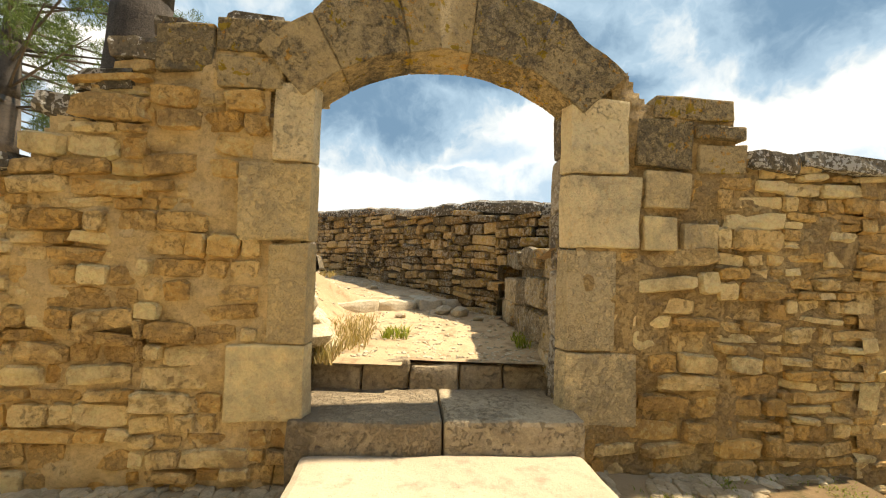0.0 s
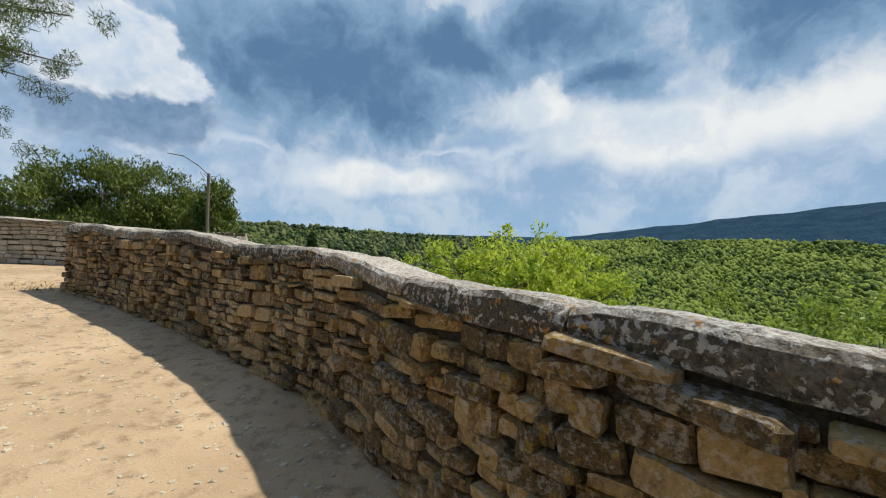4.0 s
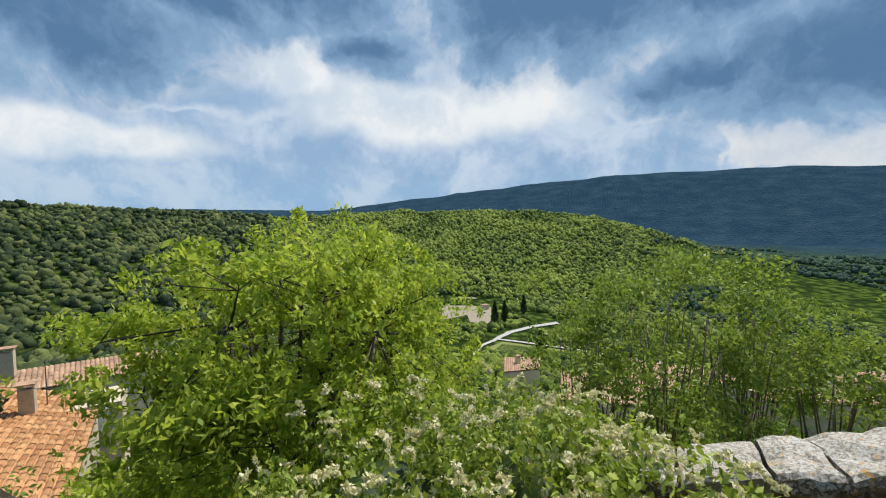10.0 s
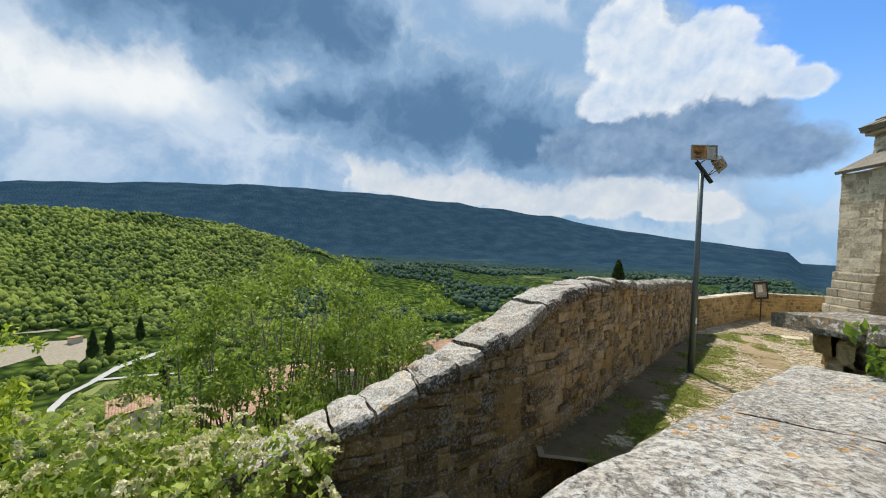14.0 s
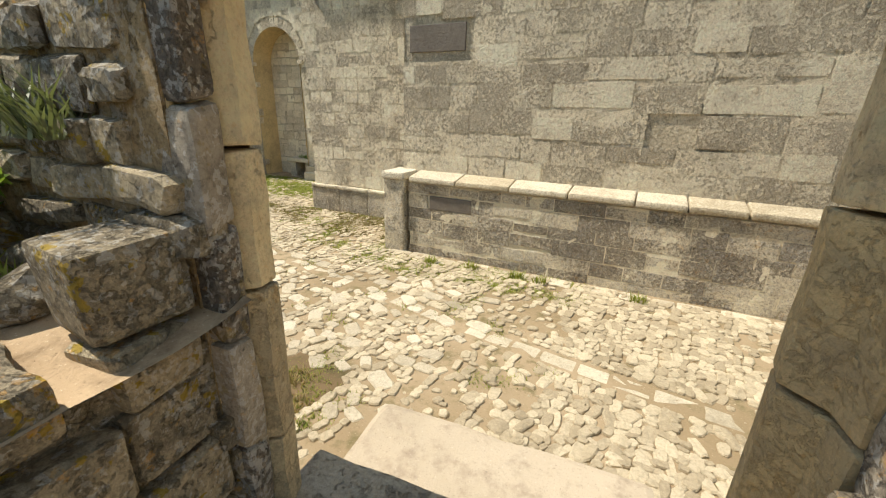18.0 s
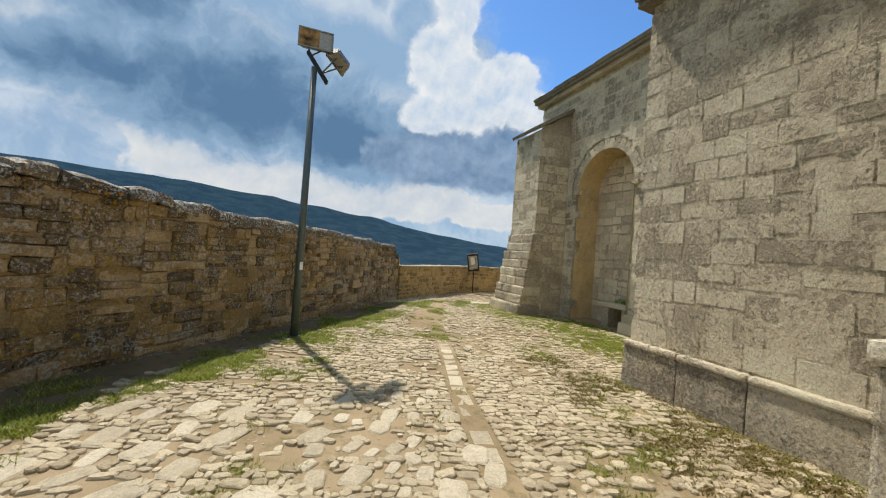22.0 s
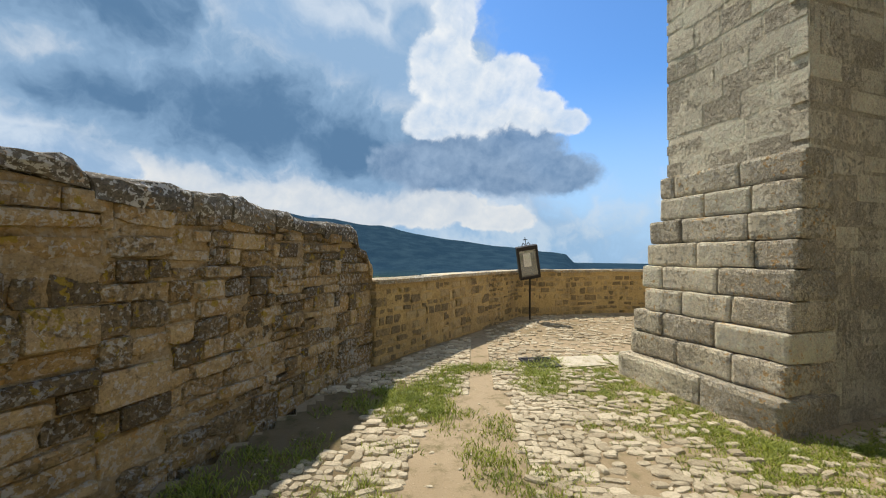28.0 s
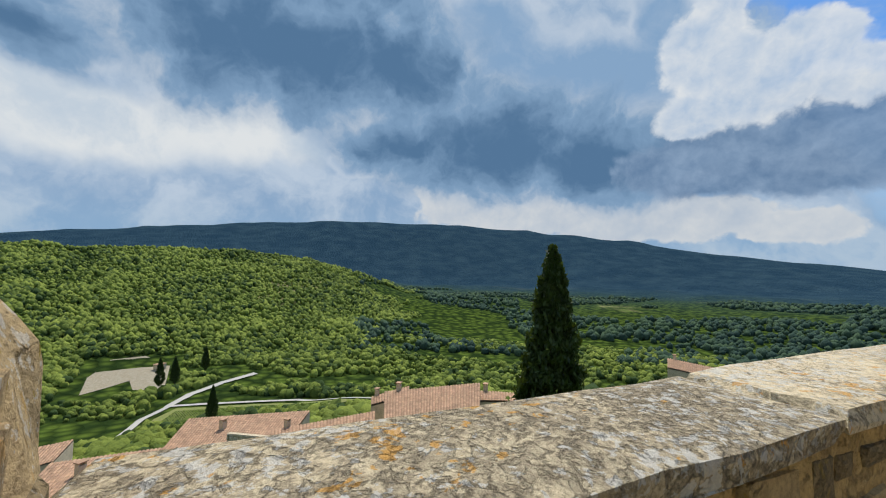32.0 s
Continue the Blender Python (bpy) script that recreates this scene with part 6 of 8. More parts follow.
def make_stack():
    t = thing("rock_stack", "dry stack of pale rocks retaining the terrace's edge", "wall", kind="structure")
    ln = Line([(-2.15, 5.35), (-1.75, 4.95), (-1.35, 4.2), (-1.02, 3.5), (-0.86, 2.98)])
    top = lambda s: steps_of([(0, 1.08), (0.7, 1.22), (1.4, 1.28), (2.2, 1.20), (2.9, 1.02)], s)
    core("rock_core", t, ln, -0.14, -0.9, lambda s: 0.4, lambda s: top(s) - 0.05, EARTH)
    st = Stones(LUMPS, WHITEROCK, t, "rock", 90)
    s = 0.0
    for z in (0.64, 0.76, 0.88, 1.0, 1.12, 1.22):
        s = rnd.uniform(0, 0.2)
        while s < ln.length:
            w = rnd.uniform(0.2, 0.46)
            p, d = ln.at(s)
            if z < top(s) + 0.04:
                n = Vector((-d.y, d.x))
                for back in (0.0, -0.32):
                    q = p + n * (back - 0.08 - (z - 0.66) * 0.35 + rnd.uniform(-0.05, 0.05))
                    st.add(pose(q.x, q.y, z + rnd.uniform(-0.02, 0.02), rnd.uniform(-12, 12), rnd.uniform(-12, 12), math.degrees(math.atan2(d.y, d.x)) + rnd.uniform(-20, 20)) @ Matrix.Diagonal((w * 1.15, 0.34, 0.30, 1)), back == 0)
            s += w * 0.92
    st.close("rocks")


make_steps()
make_stub()
make_stack()


def patch(name, x, y, z, n, w, d, h, wide, mat, label, seed, lean=0.6, group=""):
    v, f = blades(n, w, d, h, wide, seed, lean)
    ob = new(name, tri_mesh(name, v, f, mat))
    ob.location = (x, y, z)
    return tagged(ob, label, "grass", group, "stuff")


for i, (x, y, n, w, d, h, mat) in enumerate(((-0.78, 3.55, 420, 0.16, 0.4, 0.13, DRYGRASS), (-0.98, 4.15, 420, 0.3, 0.35, 0.10, DRYGRASS), (-0.42, 3.75, 160, 0.12, 0.14, 0.10, GRASS), (-0.86, 2.98, 120, 0.08, 0.1, 0.2, DRYGRASS), (-1.75, 5.2, 260, 0.35, 0.3, 0.09, DRYGRASS), (0.72, 3.6, 60, 0.06, 0.2, 0.1, GRASS), (1.6, 3.2, 80, 0.2, 0.1, 0.12, GRASS), (1.35, 3.05, 80, 0.12, 0.1, 0.15, GRASS))):
    z = terrace_z(x, y) if x < 0.9 else 1.5
    patch("grass_tuft", x, y, z + (0.3 if x < -1.6 and y < 5.1 else 0), n, w, d, h, 0.008 if mat is DRYGRASS else 0.012, mat, "dry straw-coloured grass tuft" if mat is DRYGRASS else "green weed tuft", 40 + i)
v, f = blades(9000, 5.5, 2.4, 0.09, 0.016, 5, 0.9)
v[:, 0] += -12.0
v[:, 1] += 13.4
v[:, 2] += 1.24
ob = new("grass", tri_mesh("grass", v, f, DRYGRASS))
tagged(ob, "short yellow-green grass at the far end of the terrace", "grass", kind="stuff")


def pebbles(name, n, place, z, mat, label, small=0.012, large=0.05, seed=3):
    r = random.Random(seed)
    vs, fs, k = [], [], 0
    base = [(q[0], q[1]) for q in (pillow(200 + i, 6, 0.3, 0.6, 0.3) for i in range(6))]
    while n:
        p = place(r)
        if p is None:
            continue
        x, y = p
        s = small + (large - small) * r.random() ** 3
        v, f = base[r.randrange(6)]
        a = np.array(pose(x, y, z(x, y) + s * 0.25, 90 + r.uniform(-20, 20), 0, r.uniform(0, 360)).to_3x3()) @ np.diag((s, s * 0.6, s * 0.75))
        a[:, 1] *= -1
        vs.append(v @ a.T + np.array((x, y, z(x, y) + s * 0.2)))
        fs.append(f + k)
        k += len(v)
        n -= 1
    ob = new(name, tri_mesh(name, np.concatenate(vs), np.concatenate(fs), mat))
    tagged(ob, label, "pebbles", kind="stuff")


pebbles("terrace_pebbles", 8000, lambda r: (lambda p: p if inside_terrace(p[0], p[1] + 0.15) else None)((r.uniform(-7, 1.6), 3.1 + r.random() ** 1.5 * 8)), terrace_z, SLAB, "small pale pebbles scattered on trodden earth", 0.010, 0.055)


# ---- street ----
STRIP = Line([(-3.0, 0.75), (0.9, 0.28), (2.1, 0.02), (4.23, -0.36), (6.58, -0.84), (8.5, -1.36), (11.96, -2.2), (15.0, -3.4)])


def grassy(x, y):
    """How green the street is at a place, 0 to 1."""
    u = out_of_wall(x, y)
    g = 0.0
    if x > 5.0:
        g = max(g, 0.75 - abs(u + 0.95) / 0.7 + 0.9 * noise.noise((x * 0.9, y * 0.9, 8.0))) if x < 15 else 0
    if x > 3.3 and y < -1.9:
        g = max(g, min(0.8, (-3.0 - y) / 2.0) if x > 6.3 else 0.42)
    if -0.5 < x < 3.5 and y < -0.75:
        g = max(g, 0.5)
    g = max(g, 0.9 * noise.noise((x * 0.9, y * 0.9, 14.0)))
    return g + 0.35 * noise.noise((x * 1.1, y * 1.1, 4.0))


def soil_patch(x, y):
    u, w = (x - 2.35) * 0.8 + (y - 2.08) * 0.6, (y - 2.08) * 0.8 - (x - 2.35) * 0.6
    if 3.3 < x < 5.4 and y > 1.83 + max(0.0, x - 4.2) * 0.96 - min(0.0, x - 4.2) * 0.8:
        return True
    return (u / 0.95) ** 2 + (w / 0.52) ** 2 < 1 + 0.6 * noise.noise((x * 2.5, y * 2.5, 8.0))


def make_cobbles():
    t = thing("cobbles", "pale rounded limestone cobbles set in earth", "paving", kind="structure")
    st = Stones([pillow(300 + i, 9, 0.42, 0.8, 0.14) for i in range(16)], COBBLE, t, "cobble", 300)
    big = Stones([pillow(330 + i, 9, 0.55, 0.8, 0.12) for i in range(8)], SLAB, t, "flagstone", 300)
    r = random.Random(11)

    def lay(kind, x, y, a, b, turn, sink):
        z = street_z(x, y) - sink + 0.036
        m = pose(x, y, z, r.uniform(-4, 4), r.uniform(-4, 4), turn) @ Matrix.Rotation(-math.pi / 2, 4, "X") @ Matrix.Diagonal((a, 0.09, b, 1))
        kind.add(m, 0.3 < x < 6.5 and y > -1.4)

    # larger flags on the valley side of the strip, near the arch
    flags = []
    for _ in range(900):
        x, y = r.uniform(0.9, 6.5), r.uniform(-0.6, 3.0)
        u = out_of_wall(x, y)
        if u > -1.25 or not inside_street(x, y) or x < 1.8 and y > 1.9 or soil_patch(x, y):
            continue
        a = r.uniform(0.16, 0.34) * (1.25 if x > 3.2 and y > 0.9 else 0.8)
        if r.random() < (0.25 if y < 0.5 else 0.0):
            continue
        if all((x - p) ** 2 + (y - q) ** 2 > ((a + c) * 0.53) ** 2 for p, q, c in flags):
            flags.append((x, y, a))
            if len(flags) > 150:
                break
    for x, y, a in flags:
        lay(big, x, y, a * 1.1, a * r.uniform(0.6, 0.8), r.uniform(-35, 20) - 18, 0.02)
    grid = {}
    for x, y, a in flags:
        grid.setdefault((int(x * 2), int(y * 2)), []).append((x, y, a * 0.75))

    def free(x, y, a):
        cx, cy = int(x * 2), int(y * 2)
        return all((x - p) ** 2 + (y - q) ** 2 > ((a + c) * 0.43) ** 2 for i in (-1, 0, 1) for j in (-1, 0, 1) for p, q, c in grid.get((cx + i, cy + j), ()))

    # cobbles in rows across the way
    s, total = 0.0, 0
    while s < STRIP.length + 5:
        p, d = STRIP.at(s)
        n = Vector((-d.y, d.x))
        turn = math.degrees(math.atan2(n.y, n.x))
        row = r.uniform(0.055, 0.105)
        for side in (-1, 1):
            w = 0.13
            while w < 10.5:
                a = 0.05 + 0.15 * r.random() ** 2.0
                q = p + n * side * (w + a / 2) + d * r.uniform(-0.012, 0.012)
                w += a * r.uniform(0.86, 1.0)
                x, y = q.x, q.y
                if not inside_street(x, y) or x < -3.5 or y < (-6.2 if x < 13.9 else -12.5) or (x < 3.3 and y < -1.52) or (x < MID_X + 0.1 and y < MID_Y + 0.12):
                    if w > 1.5:
                        break
                    continue
                if soil_patch(x, y) or 12.2 < x < 14.2 and y < -4.85 or x < 14.4 and out_of_wall(x, y) > (-0.35 if x < 5 else -0.75 + 0.4 * noise.noise((x, y, 3.0))) or x >= 14.4 and (x - 15.32) * 0.74 + (y + 2.05) * 0.672 > -0.12:
                    continue
                g = grassy(x, y)
                worn = noise.noise((x * 0.8, y * 0.8, 9.0))
                if r.random() < 0.06 + max(0.0, g - 0.22) * (1.1 if x > 3.4 else 0.25) or worn < -0.20 and x < 12.5 and r.random() < 0.6:
                    continue
                if 10.2 < x < 14 and abs((y + 1.4) + (x - 10) * 0.36) < 0.42:
                    continue
                if not free(x, y, a):
                    continue
                lay(st, x, y, a * (0.94 if x > 3 else 1.0), row * (r.uniform(0.75, 1.2) if x > 3 else r.uniform(0.9, 1.35)), turn + r.uniform(-28, 28), 0.008 + 0.018 * r.random())
                total += 1
        s += row * 0.9
    st.close("cobbles_far")
    big.close("flags_far")
    # strip of dressed stones down the middle
    strip = Stones([pillow(360 + i, 10, 0.9, 0.8, 0.08) for i in range(6)], SLAB, t, "strip_stone", 90)
    s = 1.5
    while s < 15.5:
        w = r.uniform(0.2, 0.42)
        p, d = STRIP.at(s + w / 2)
        if r.random() < 0.18 or p.x > 9.5 and r.random() < 0.6:
            s += w
            continue
        strip.add(pose(p.x, p.y, street_z(p.x, p.y) + 0.002, 0, 0, math.degrees(math.atan2(d.y, d.x))) @ Matrix.Rotation(-math.pi / 2, 4, "X") @ Matrix.Diagonal((w - 0.015, 0.1, 0.18, 1)))
        s += w
    strip.close()
    # flat stones along the foot of the church
    foot = Stones([pillow(380 + i, 9, 0.8, 0.8, 0.12) for i in range(6)], SLAB, t, "border_stone", 90)
    x = -3.0
    while x < 9.6:
        w = r.uniform(0.22, 0.55)
        y = -1.47 if x < 3.2 else (MID_Y + 0.25 if x < 6.5 else NICHE_Y + 0.42)
        if not (6.5 <= x < 8.0) and (x < 3.3 or r.random() < 0.75):
            foot.add(pose(x + w / 2, y + r.uniform(-0.03, 0.03), street_z(x, y) + 0.01, r.uniform(-2, 2), 0, r.uniform(-5, 5)) @ Matrix.Rotation(-math.pi / 2, 4, "X") @ Matrix.Diagonal((w - 0.02, 0.1, r.uniform(0.16, 0.26), 1)))
        x += w
    foot.close()


def make_side_steps():
    t = thing("side_steps", "broad pale slab steps leading down beside the street", "steps", kind="structure")
    poly_slab("step_slab", t, [(3.78, 2.16), (4.20, 1.80), (4.98, 2.58), (5.4, 2.95), (4.95, 3.3), (4.6, 2.95)], -0.22, -0.03, SLAB)
    poly_slab("step_slab", t, [(3.45, 2.45), (3.80, 2.10), (4.85, 3.2), (4.5, 3.6)], -0.42, -0.22, SLAB)
    poly_slab("step_slab", t, [(3.1, 2.75), (3.5, 2.38), (4.5, 3.5), (4.2, 3.9)], -0.65, -0.41, SLAB)
    poly_slab("step_slab", t, [(2.9, 2.2), (3.5, 1.95), (3.7, 2.25), (3.1, 2.85), (2.9, 2.85)], -0.75, -0.30, STEPSTONE)
    poly_slab("pit_wall", t, [(2.95, 1.9), (4.15, 1.75), (4.0, 1.98), (2.97, 2.25)], -1.2, -0.12, STEPSTONE)


def make_pavement():
    t = thing("pavement_slabs", "large pale paving slabs beside the drain grate", "paving", kind="structure")
    for pts in (([15.05, -4.55], [14.95, -5.25], [14.45, -5.05], [14.52, -4.40]), ([14.94, -5.28], [14.84, -6.05], [14.28, -5.75], [14.42, -5.08]), ([14.83, -6.08], [14.7, -6.9], [14.15, -6.6], [14.26, -5.78])):
        poly_slab("paving_slab", t, pts, -0.34, -0.185, SLAB, "", 0.006)
    g = thing("drain_grate", "rusty iron drain grate set in the cobbles", "grate", at=(14.84, -4.2, -0.192), turn=80)
    bm = bmesh.new()
    for x0, x1, y0, y1 in ((-0.22, -0.19, -0.24, 0.24), (0.19, 0.22, -0.24, 0.24), (-0.19, 0.19, -0.24, -0.21), (-0.19, 0.19, 0.21, 0.24)):
        box(bm, x0, x1, y0, y1, -0.03, 0.012, 0.003)
    part("frame", bm, IRON, g)
    for i in range(9):
        bm = bmesh.new()
        box(bm, -0.19, 0.19, -0.19 + i * 0.047, -0.172 + i * 0.047, -0.03, 0.008, 0.002)
        part("bar", bm, IRON, g)
    bm = bmesh.new()
    box(bm, -0.19, 0.19, -0.21, 0.21, -0.06, -0.035)
    part("pit", bm, DRYGAP, g)


def make_lamp():
    t = thing("street_lamp", "tall grey steel post with two angled floodlights", "street lamp", at=(9.32, 1.07, -0.16))
    bm = bmesh.new()
    tube(bm, (0, 0, 0), (0.0, -0.01, 4.60), 0.068, 0.05, 16)
    part("pole", bm, STEEL, t, smooth=True)
    bm = bmesh.new()
    tube(bm, (0, 0, 0), (0, 0, 0.05), 0.11, 0.10, 16)
    part("foot", bm, STEEL, t)
    bm = bmesh.new()
    box(bm, -0.028, 0.028, -0.075, -0.068, 1.17, 1.30)
    bmesh.ops.transform(bm, matrix=Matrix.Rotation(radians(-60), 4, "Z"), verts=bm.verts)
    part("sticker", bm, WHITEPAINT, t, "small white sticker")
    # slanting bracket rail on the pole's head
    rail = pose(0.0, -0.06, 4.62, -36, 0, 0)
    for x0, x1, y0, y1 in ((-0.04, 0.04, 0.022, 0.034), (-0.05, -0.04, -0.02, 0.034), (0.04, 0.05, -0.02, 0.034)):
        bm = bmesh.new()
        box(bm, x0, x1, y0, y1, -0.30, 0.28, 0.003)
        bmesh.ops.transform(bm, matrix=rail, verts=bm.verts)
        part("bracket_rail", bm, IRON, t)
    amber = plain_mat("amber lamp reflector", (0.24, 0.13, 0.04), 0.3, 0.7, 0.8, 6.0)
    cover = plain_mat("grey lamp cover", (0.36, 0.35, 0.32), 0.6, 0.1, 0.15)
    for m, w, h, deep in ((pose(-0.06, -0.005, 5.04, -4, 0, -87), 0.275, 0.160, 0.17), (pose(0.12, -0.36, 4.82, 20, -27, 130), 0.215, 0.10, 0.18)):
        bm = bmesh.new()
        v = box(bm, -w, w, 0.0, deep, -h, h)
        for q in v:
            if q.co.y > 0.01:
                q.co.x *= 0.72
                q.co.z *= 0.62
        bmesh.ops.bevel(bm, geom=list(bm.edges), offset=0.014, segments=2, affect="EDGES")
        bmesh.ops.transform(bm, matrix=m, verts=bm.verts)
        head = part("floodlight", bm, LAMPBODY, t, "grey floodlight head")
        for x0, x1, z0, z1 in ((-w - 0.008, w + 0.008, -h - 0.008, -h + 0.014), (-w - 0.008, w + 0.008, h - 0.014, h + 0.008), (-w - 0.008, -w + 0.018, -h + 0.014, h - 0.014), (w - 0.018, w + 0.008, -h + 0.014, h - 0.014)):
            bm = bmesh.new()
            box(bm, x0, x1, -0.030, 0.004, z0, z1, 0.003)
            bmesh.ops.transform(bm, matrix=m, verts=bm.verts)
            part("rim", bm, LAMPBODY, head)
        bm = bmesh.new()
        box(bm, w * 0.20, w - 0.018, -0.016, -0.004, -h + 0.014, h - 0.014, 0.002)
        bmesh.ops.transform(bm, matrix=m, verts=bm.verts)
        part("cover_plate", bm, cover, head, "flat grey cover plate")
        bm = bmesh.new()
        q = [bm.verts.new((x, -0.004 - 0.020 * abs(k - 3) / 3, z)) for k in range(7) for x, z in ((-w + 0.018, (h - 0.014) * (k / 3 - 1)), (w * 0.20, (h - 0.014) * (k / 3 - 1)))]
        for k in range(6):
            bm.faces.new((q[2 * k], q[2 * k + 1], q[2 * k + 3], q[2 * k + 2]))
        bmesh.ops.transform(bm, matrix=m, verts=bm.verts)
        part("reflector", bm, amber, head, "amber curved reflector")
        for x in (-w * 0.4, w * 0.4):
            bm = bmesh.new()
            tube(bm, m @ Vector((x, deep * 0.5, -h * 0.7)), rail @ Vector((0.0, 0.0, 0.2 if m.translation.z > 4.9 else -0.12)), 0.014, 0.014, 8)
            part("stirrup", bm, STEEL, head)


def make_sign():
    t = thing("information_stand", "leaning dark iron notice case on a post, cross on top", "sign", at=(18.42, -6.08, -0.24), turn=-107)
    bm = bmesh.new()
    tube(bm, (0, 0, 0), (0, 0, 0.98), 0.022, 0.022, 10)
    part("post", bm, IRON, t)
    m = pose(0, 0, 0.98, 12, -10, 0) @ Matrix.Diagonal((1.02, 0.9, 1.16, 1))
    frame_parts = ((-0.24, -0.19, 0.0, 0.68), (0.19, 0.24, 0.0, 0.68), (-0.19, 0.19, 0.0, 0.06), (-0.19, 0.19, 0.60, 0.68))
    bm = bmesh.new()
    for x0, x1, z0, z1 in frame_parts:
        box(bm, x0, x1, -0.10, 0.06, z0, z1, 0.006)
    box(bm, -0.22, 0.22, 0.03, 0.055, 0.02, 0.66)
    bmesh.ops.transform(bm, matrix=m, verts=bm.verts)
    fr = part("case", bm, IRON, t, "dark iron case")
    bm = bmesh.new()
    box(bm, -0.09, 0.08, 0.018, 0.026, 0.24, 0.52)
    bmesh.ops.transform(bm, matrix=m, verts=bm.verts)
    part("paper", bm, WHITEPAINT, t, "white paper notice")
    bm = bmesh.new()
    box(bm, -0.195, 0.195, 0.026, 0.03, 0.05, 0.61)
    bmesh.ops.transform(bm, matrix=m, verts=bm.verts)
    part("backing", bm, plain_mat("grey board", (0.16, 0.2, 0.22), 0.4), t)
    gl = bpy.data.materials.new("case glass")
    gl.use_nodes = True
    k = Nodes(gl.node_tree)
    g, tr, mx = k.n("BsdfGlossy", Roughness=0.05), k.n("BsdfTransparent"), k.n("MixShader")
    mx.inputs[0].default_value = 0.12
    k.link(tr.outputs[0], mx.inputs[1]), k.link(g.outputs[0], mx.inputs[2])
    k.link(mx.outputs[0], k.n("OutputMaterial").inputs[0])
    bm = bmesh.new()
    box(bm, -0.19, 0.19, -0.085, -0.08, 0.06, 0.60)
    bmesh.ops.transform(bm, matrix=m, verts=bm.verts)
    part("pane", bm, gl, t, "glass pane")
    bm = bmesh.new()
    tube(bm, (0, 0, 0.67), (0, 0, 0.86), 0.009, 0.009, 6)
    tube(bm, (-0.045, 0, 0.81), (0.045, 0, 0.81), 0.009, 0.009, 6)
    for sgn in (-1, 1):
        pts = [(sgn * (0.02 + 0.15 * i / 8), 0, 0.69 + 0.05 * math.sin(i * 0.8)) for i in range(9)]
        for a, b in zip(pts, pts[1:]):
            tube(bm, a, b, 0.008, 0.008, 6)
    bmesh.ops.transform(bm, matrix=m, verts=bm.verts)
    part("crest", bm, IRON, t, "wrought iron cross and scrolls")


# strip of dark soil, its colour deepened to carry the wall's shade
sheet("soil_strip", SHADESOIL, lambda x, y: 5.0 < x < 15.1 and -0.95 + 0.25 * noise.noise((x * 1.3, y * 1.3, 6.0)) < out_of_wall(x, y) < -0.02, lambda x, y: street_z(x, y) + 0.004, 4.9, 15.2, -3.0, 4.9, 0.08, "dark soil along the wall's foot with the wall's shade painted in", "ground")
make_cobbles()
make_side_steps()
sheet("soil_patch", DARKSOIL, lambda x, y: inside_street(x, y) and x < 3.4 and soil_patch(x, y), lambda x, y: street_z(x, y) + 0.006 + 0.012 * noise.noise((x * 4, y * 4, 2.0)), 1.0, 3.7, 1.0, 3.2, 0.05, "dark brown soil with weeds beside the arch", "ground")
for i, (x, y) in enumerate(((1.75, 1.95), (2.2, 1.75), (2.55, 1.72), (2.75, 1.92), (2.3, 2.2), (2.95, 2.05), (1.95, 1.7), (2.45, 2.35), (1.6, 2.15), (2.05, 2.05), (2.6, 2.1), (2.85, 1.75), (3.1, 1.85), (1.85, 2.3))):
    patch("weed_tuft", x, y, street_z(x, y) + 0.01, 110, 0.13, 0.09, 0.06, 0.009, GRASS if i % 3 else DRYGRASS, "low weed tuft on brown soil", 170 + i, 0.8, "weeds beside the arch")
make_pavement()
make_lamp()
make_sign()


def street_grass():
    r = random.Random(21)
    vs, fs, k = [], [], 0
    n = 0
    while n < 7500:
        x, y = r.uniform(0, 15.0), r.uniform(-6.2, 4.4)
        if not inside_street(x, y) or (x < 3.35 and y < -1.5) or (x < MID_X and y < MID_Y + 0.1) or out_of_wall(x, y) > -0.12 or 12.2 < x < 14.2 and y < -4.8:
            continue
        g = grassy(x, y)
        if r.random() > g - 0.2 + 0.5 * noise.noise((x * 3.5, y * 3.5, 6.0)):
            continue
        tall = 0.055 if out_of_wall(x, y) > -2.2 and x > 5 else 0.034
        v, f = blades(40, 0.10, 0.10, tall * r.uniform(0.6, 1.4), 0.008, r.randrange(9999), 1.0)
        vs.append(v + np.array((x, y, street_z(x, y))))
        fs.append(f + k)
        k += len(v)
        n += 1
    tagged(new("street_grass", tri_mesh("street_grass", np.concatenate(vs), np.concatenate(fs), GRASS)), "short green grass between cobbles and along the wall foot", "grass", kind="stuff")


street_grass()
r = random.Random(31)
vs, fs, k = [], [], 0
while len(vs) < 420:
    x, y = r.uniform(3.45, 7.8), r.uniform(-3.15, -1.75)
    if noise.noise((x * 0.8, y * 0.8, 2.0)) < -0.15 or y > -1.9 - 0.1 * x + 0.5 or x > MID_X and y > -2.4:
        continue
    v, f = blades(40, 0.13, 0.12, 0.035 * r.uniform(0.6, 1.4), 0.012, r.randrange(9999), 1.2)
    vs.append(v + np.array((x, y, street_z(x, y) + 0.01)))
    fs.append(f + k)
    k += len(v)
tagged(new("dry_moss", tri_mesh("dry_moss", np.concatenate(vs), np.concatenate(fs), leaf_mat("dry brown moss", (0.24, 0.17, 0.06), (0.13, 0.09, 0.03), 0.2, 2.0))), "dry brown moss on the ground by the church wall", "moss", kind="stuff")
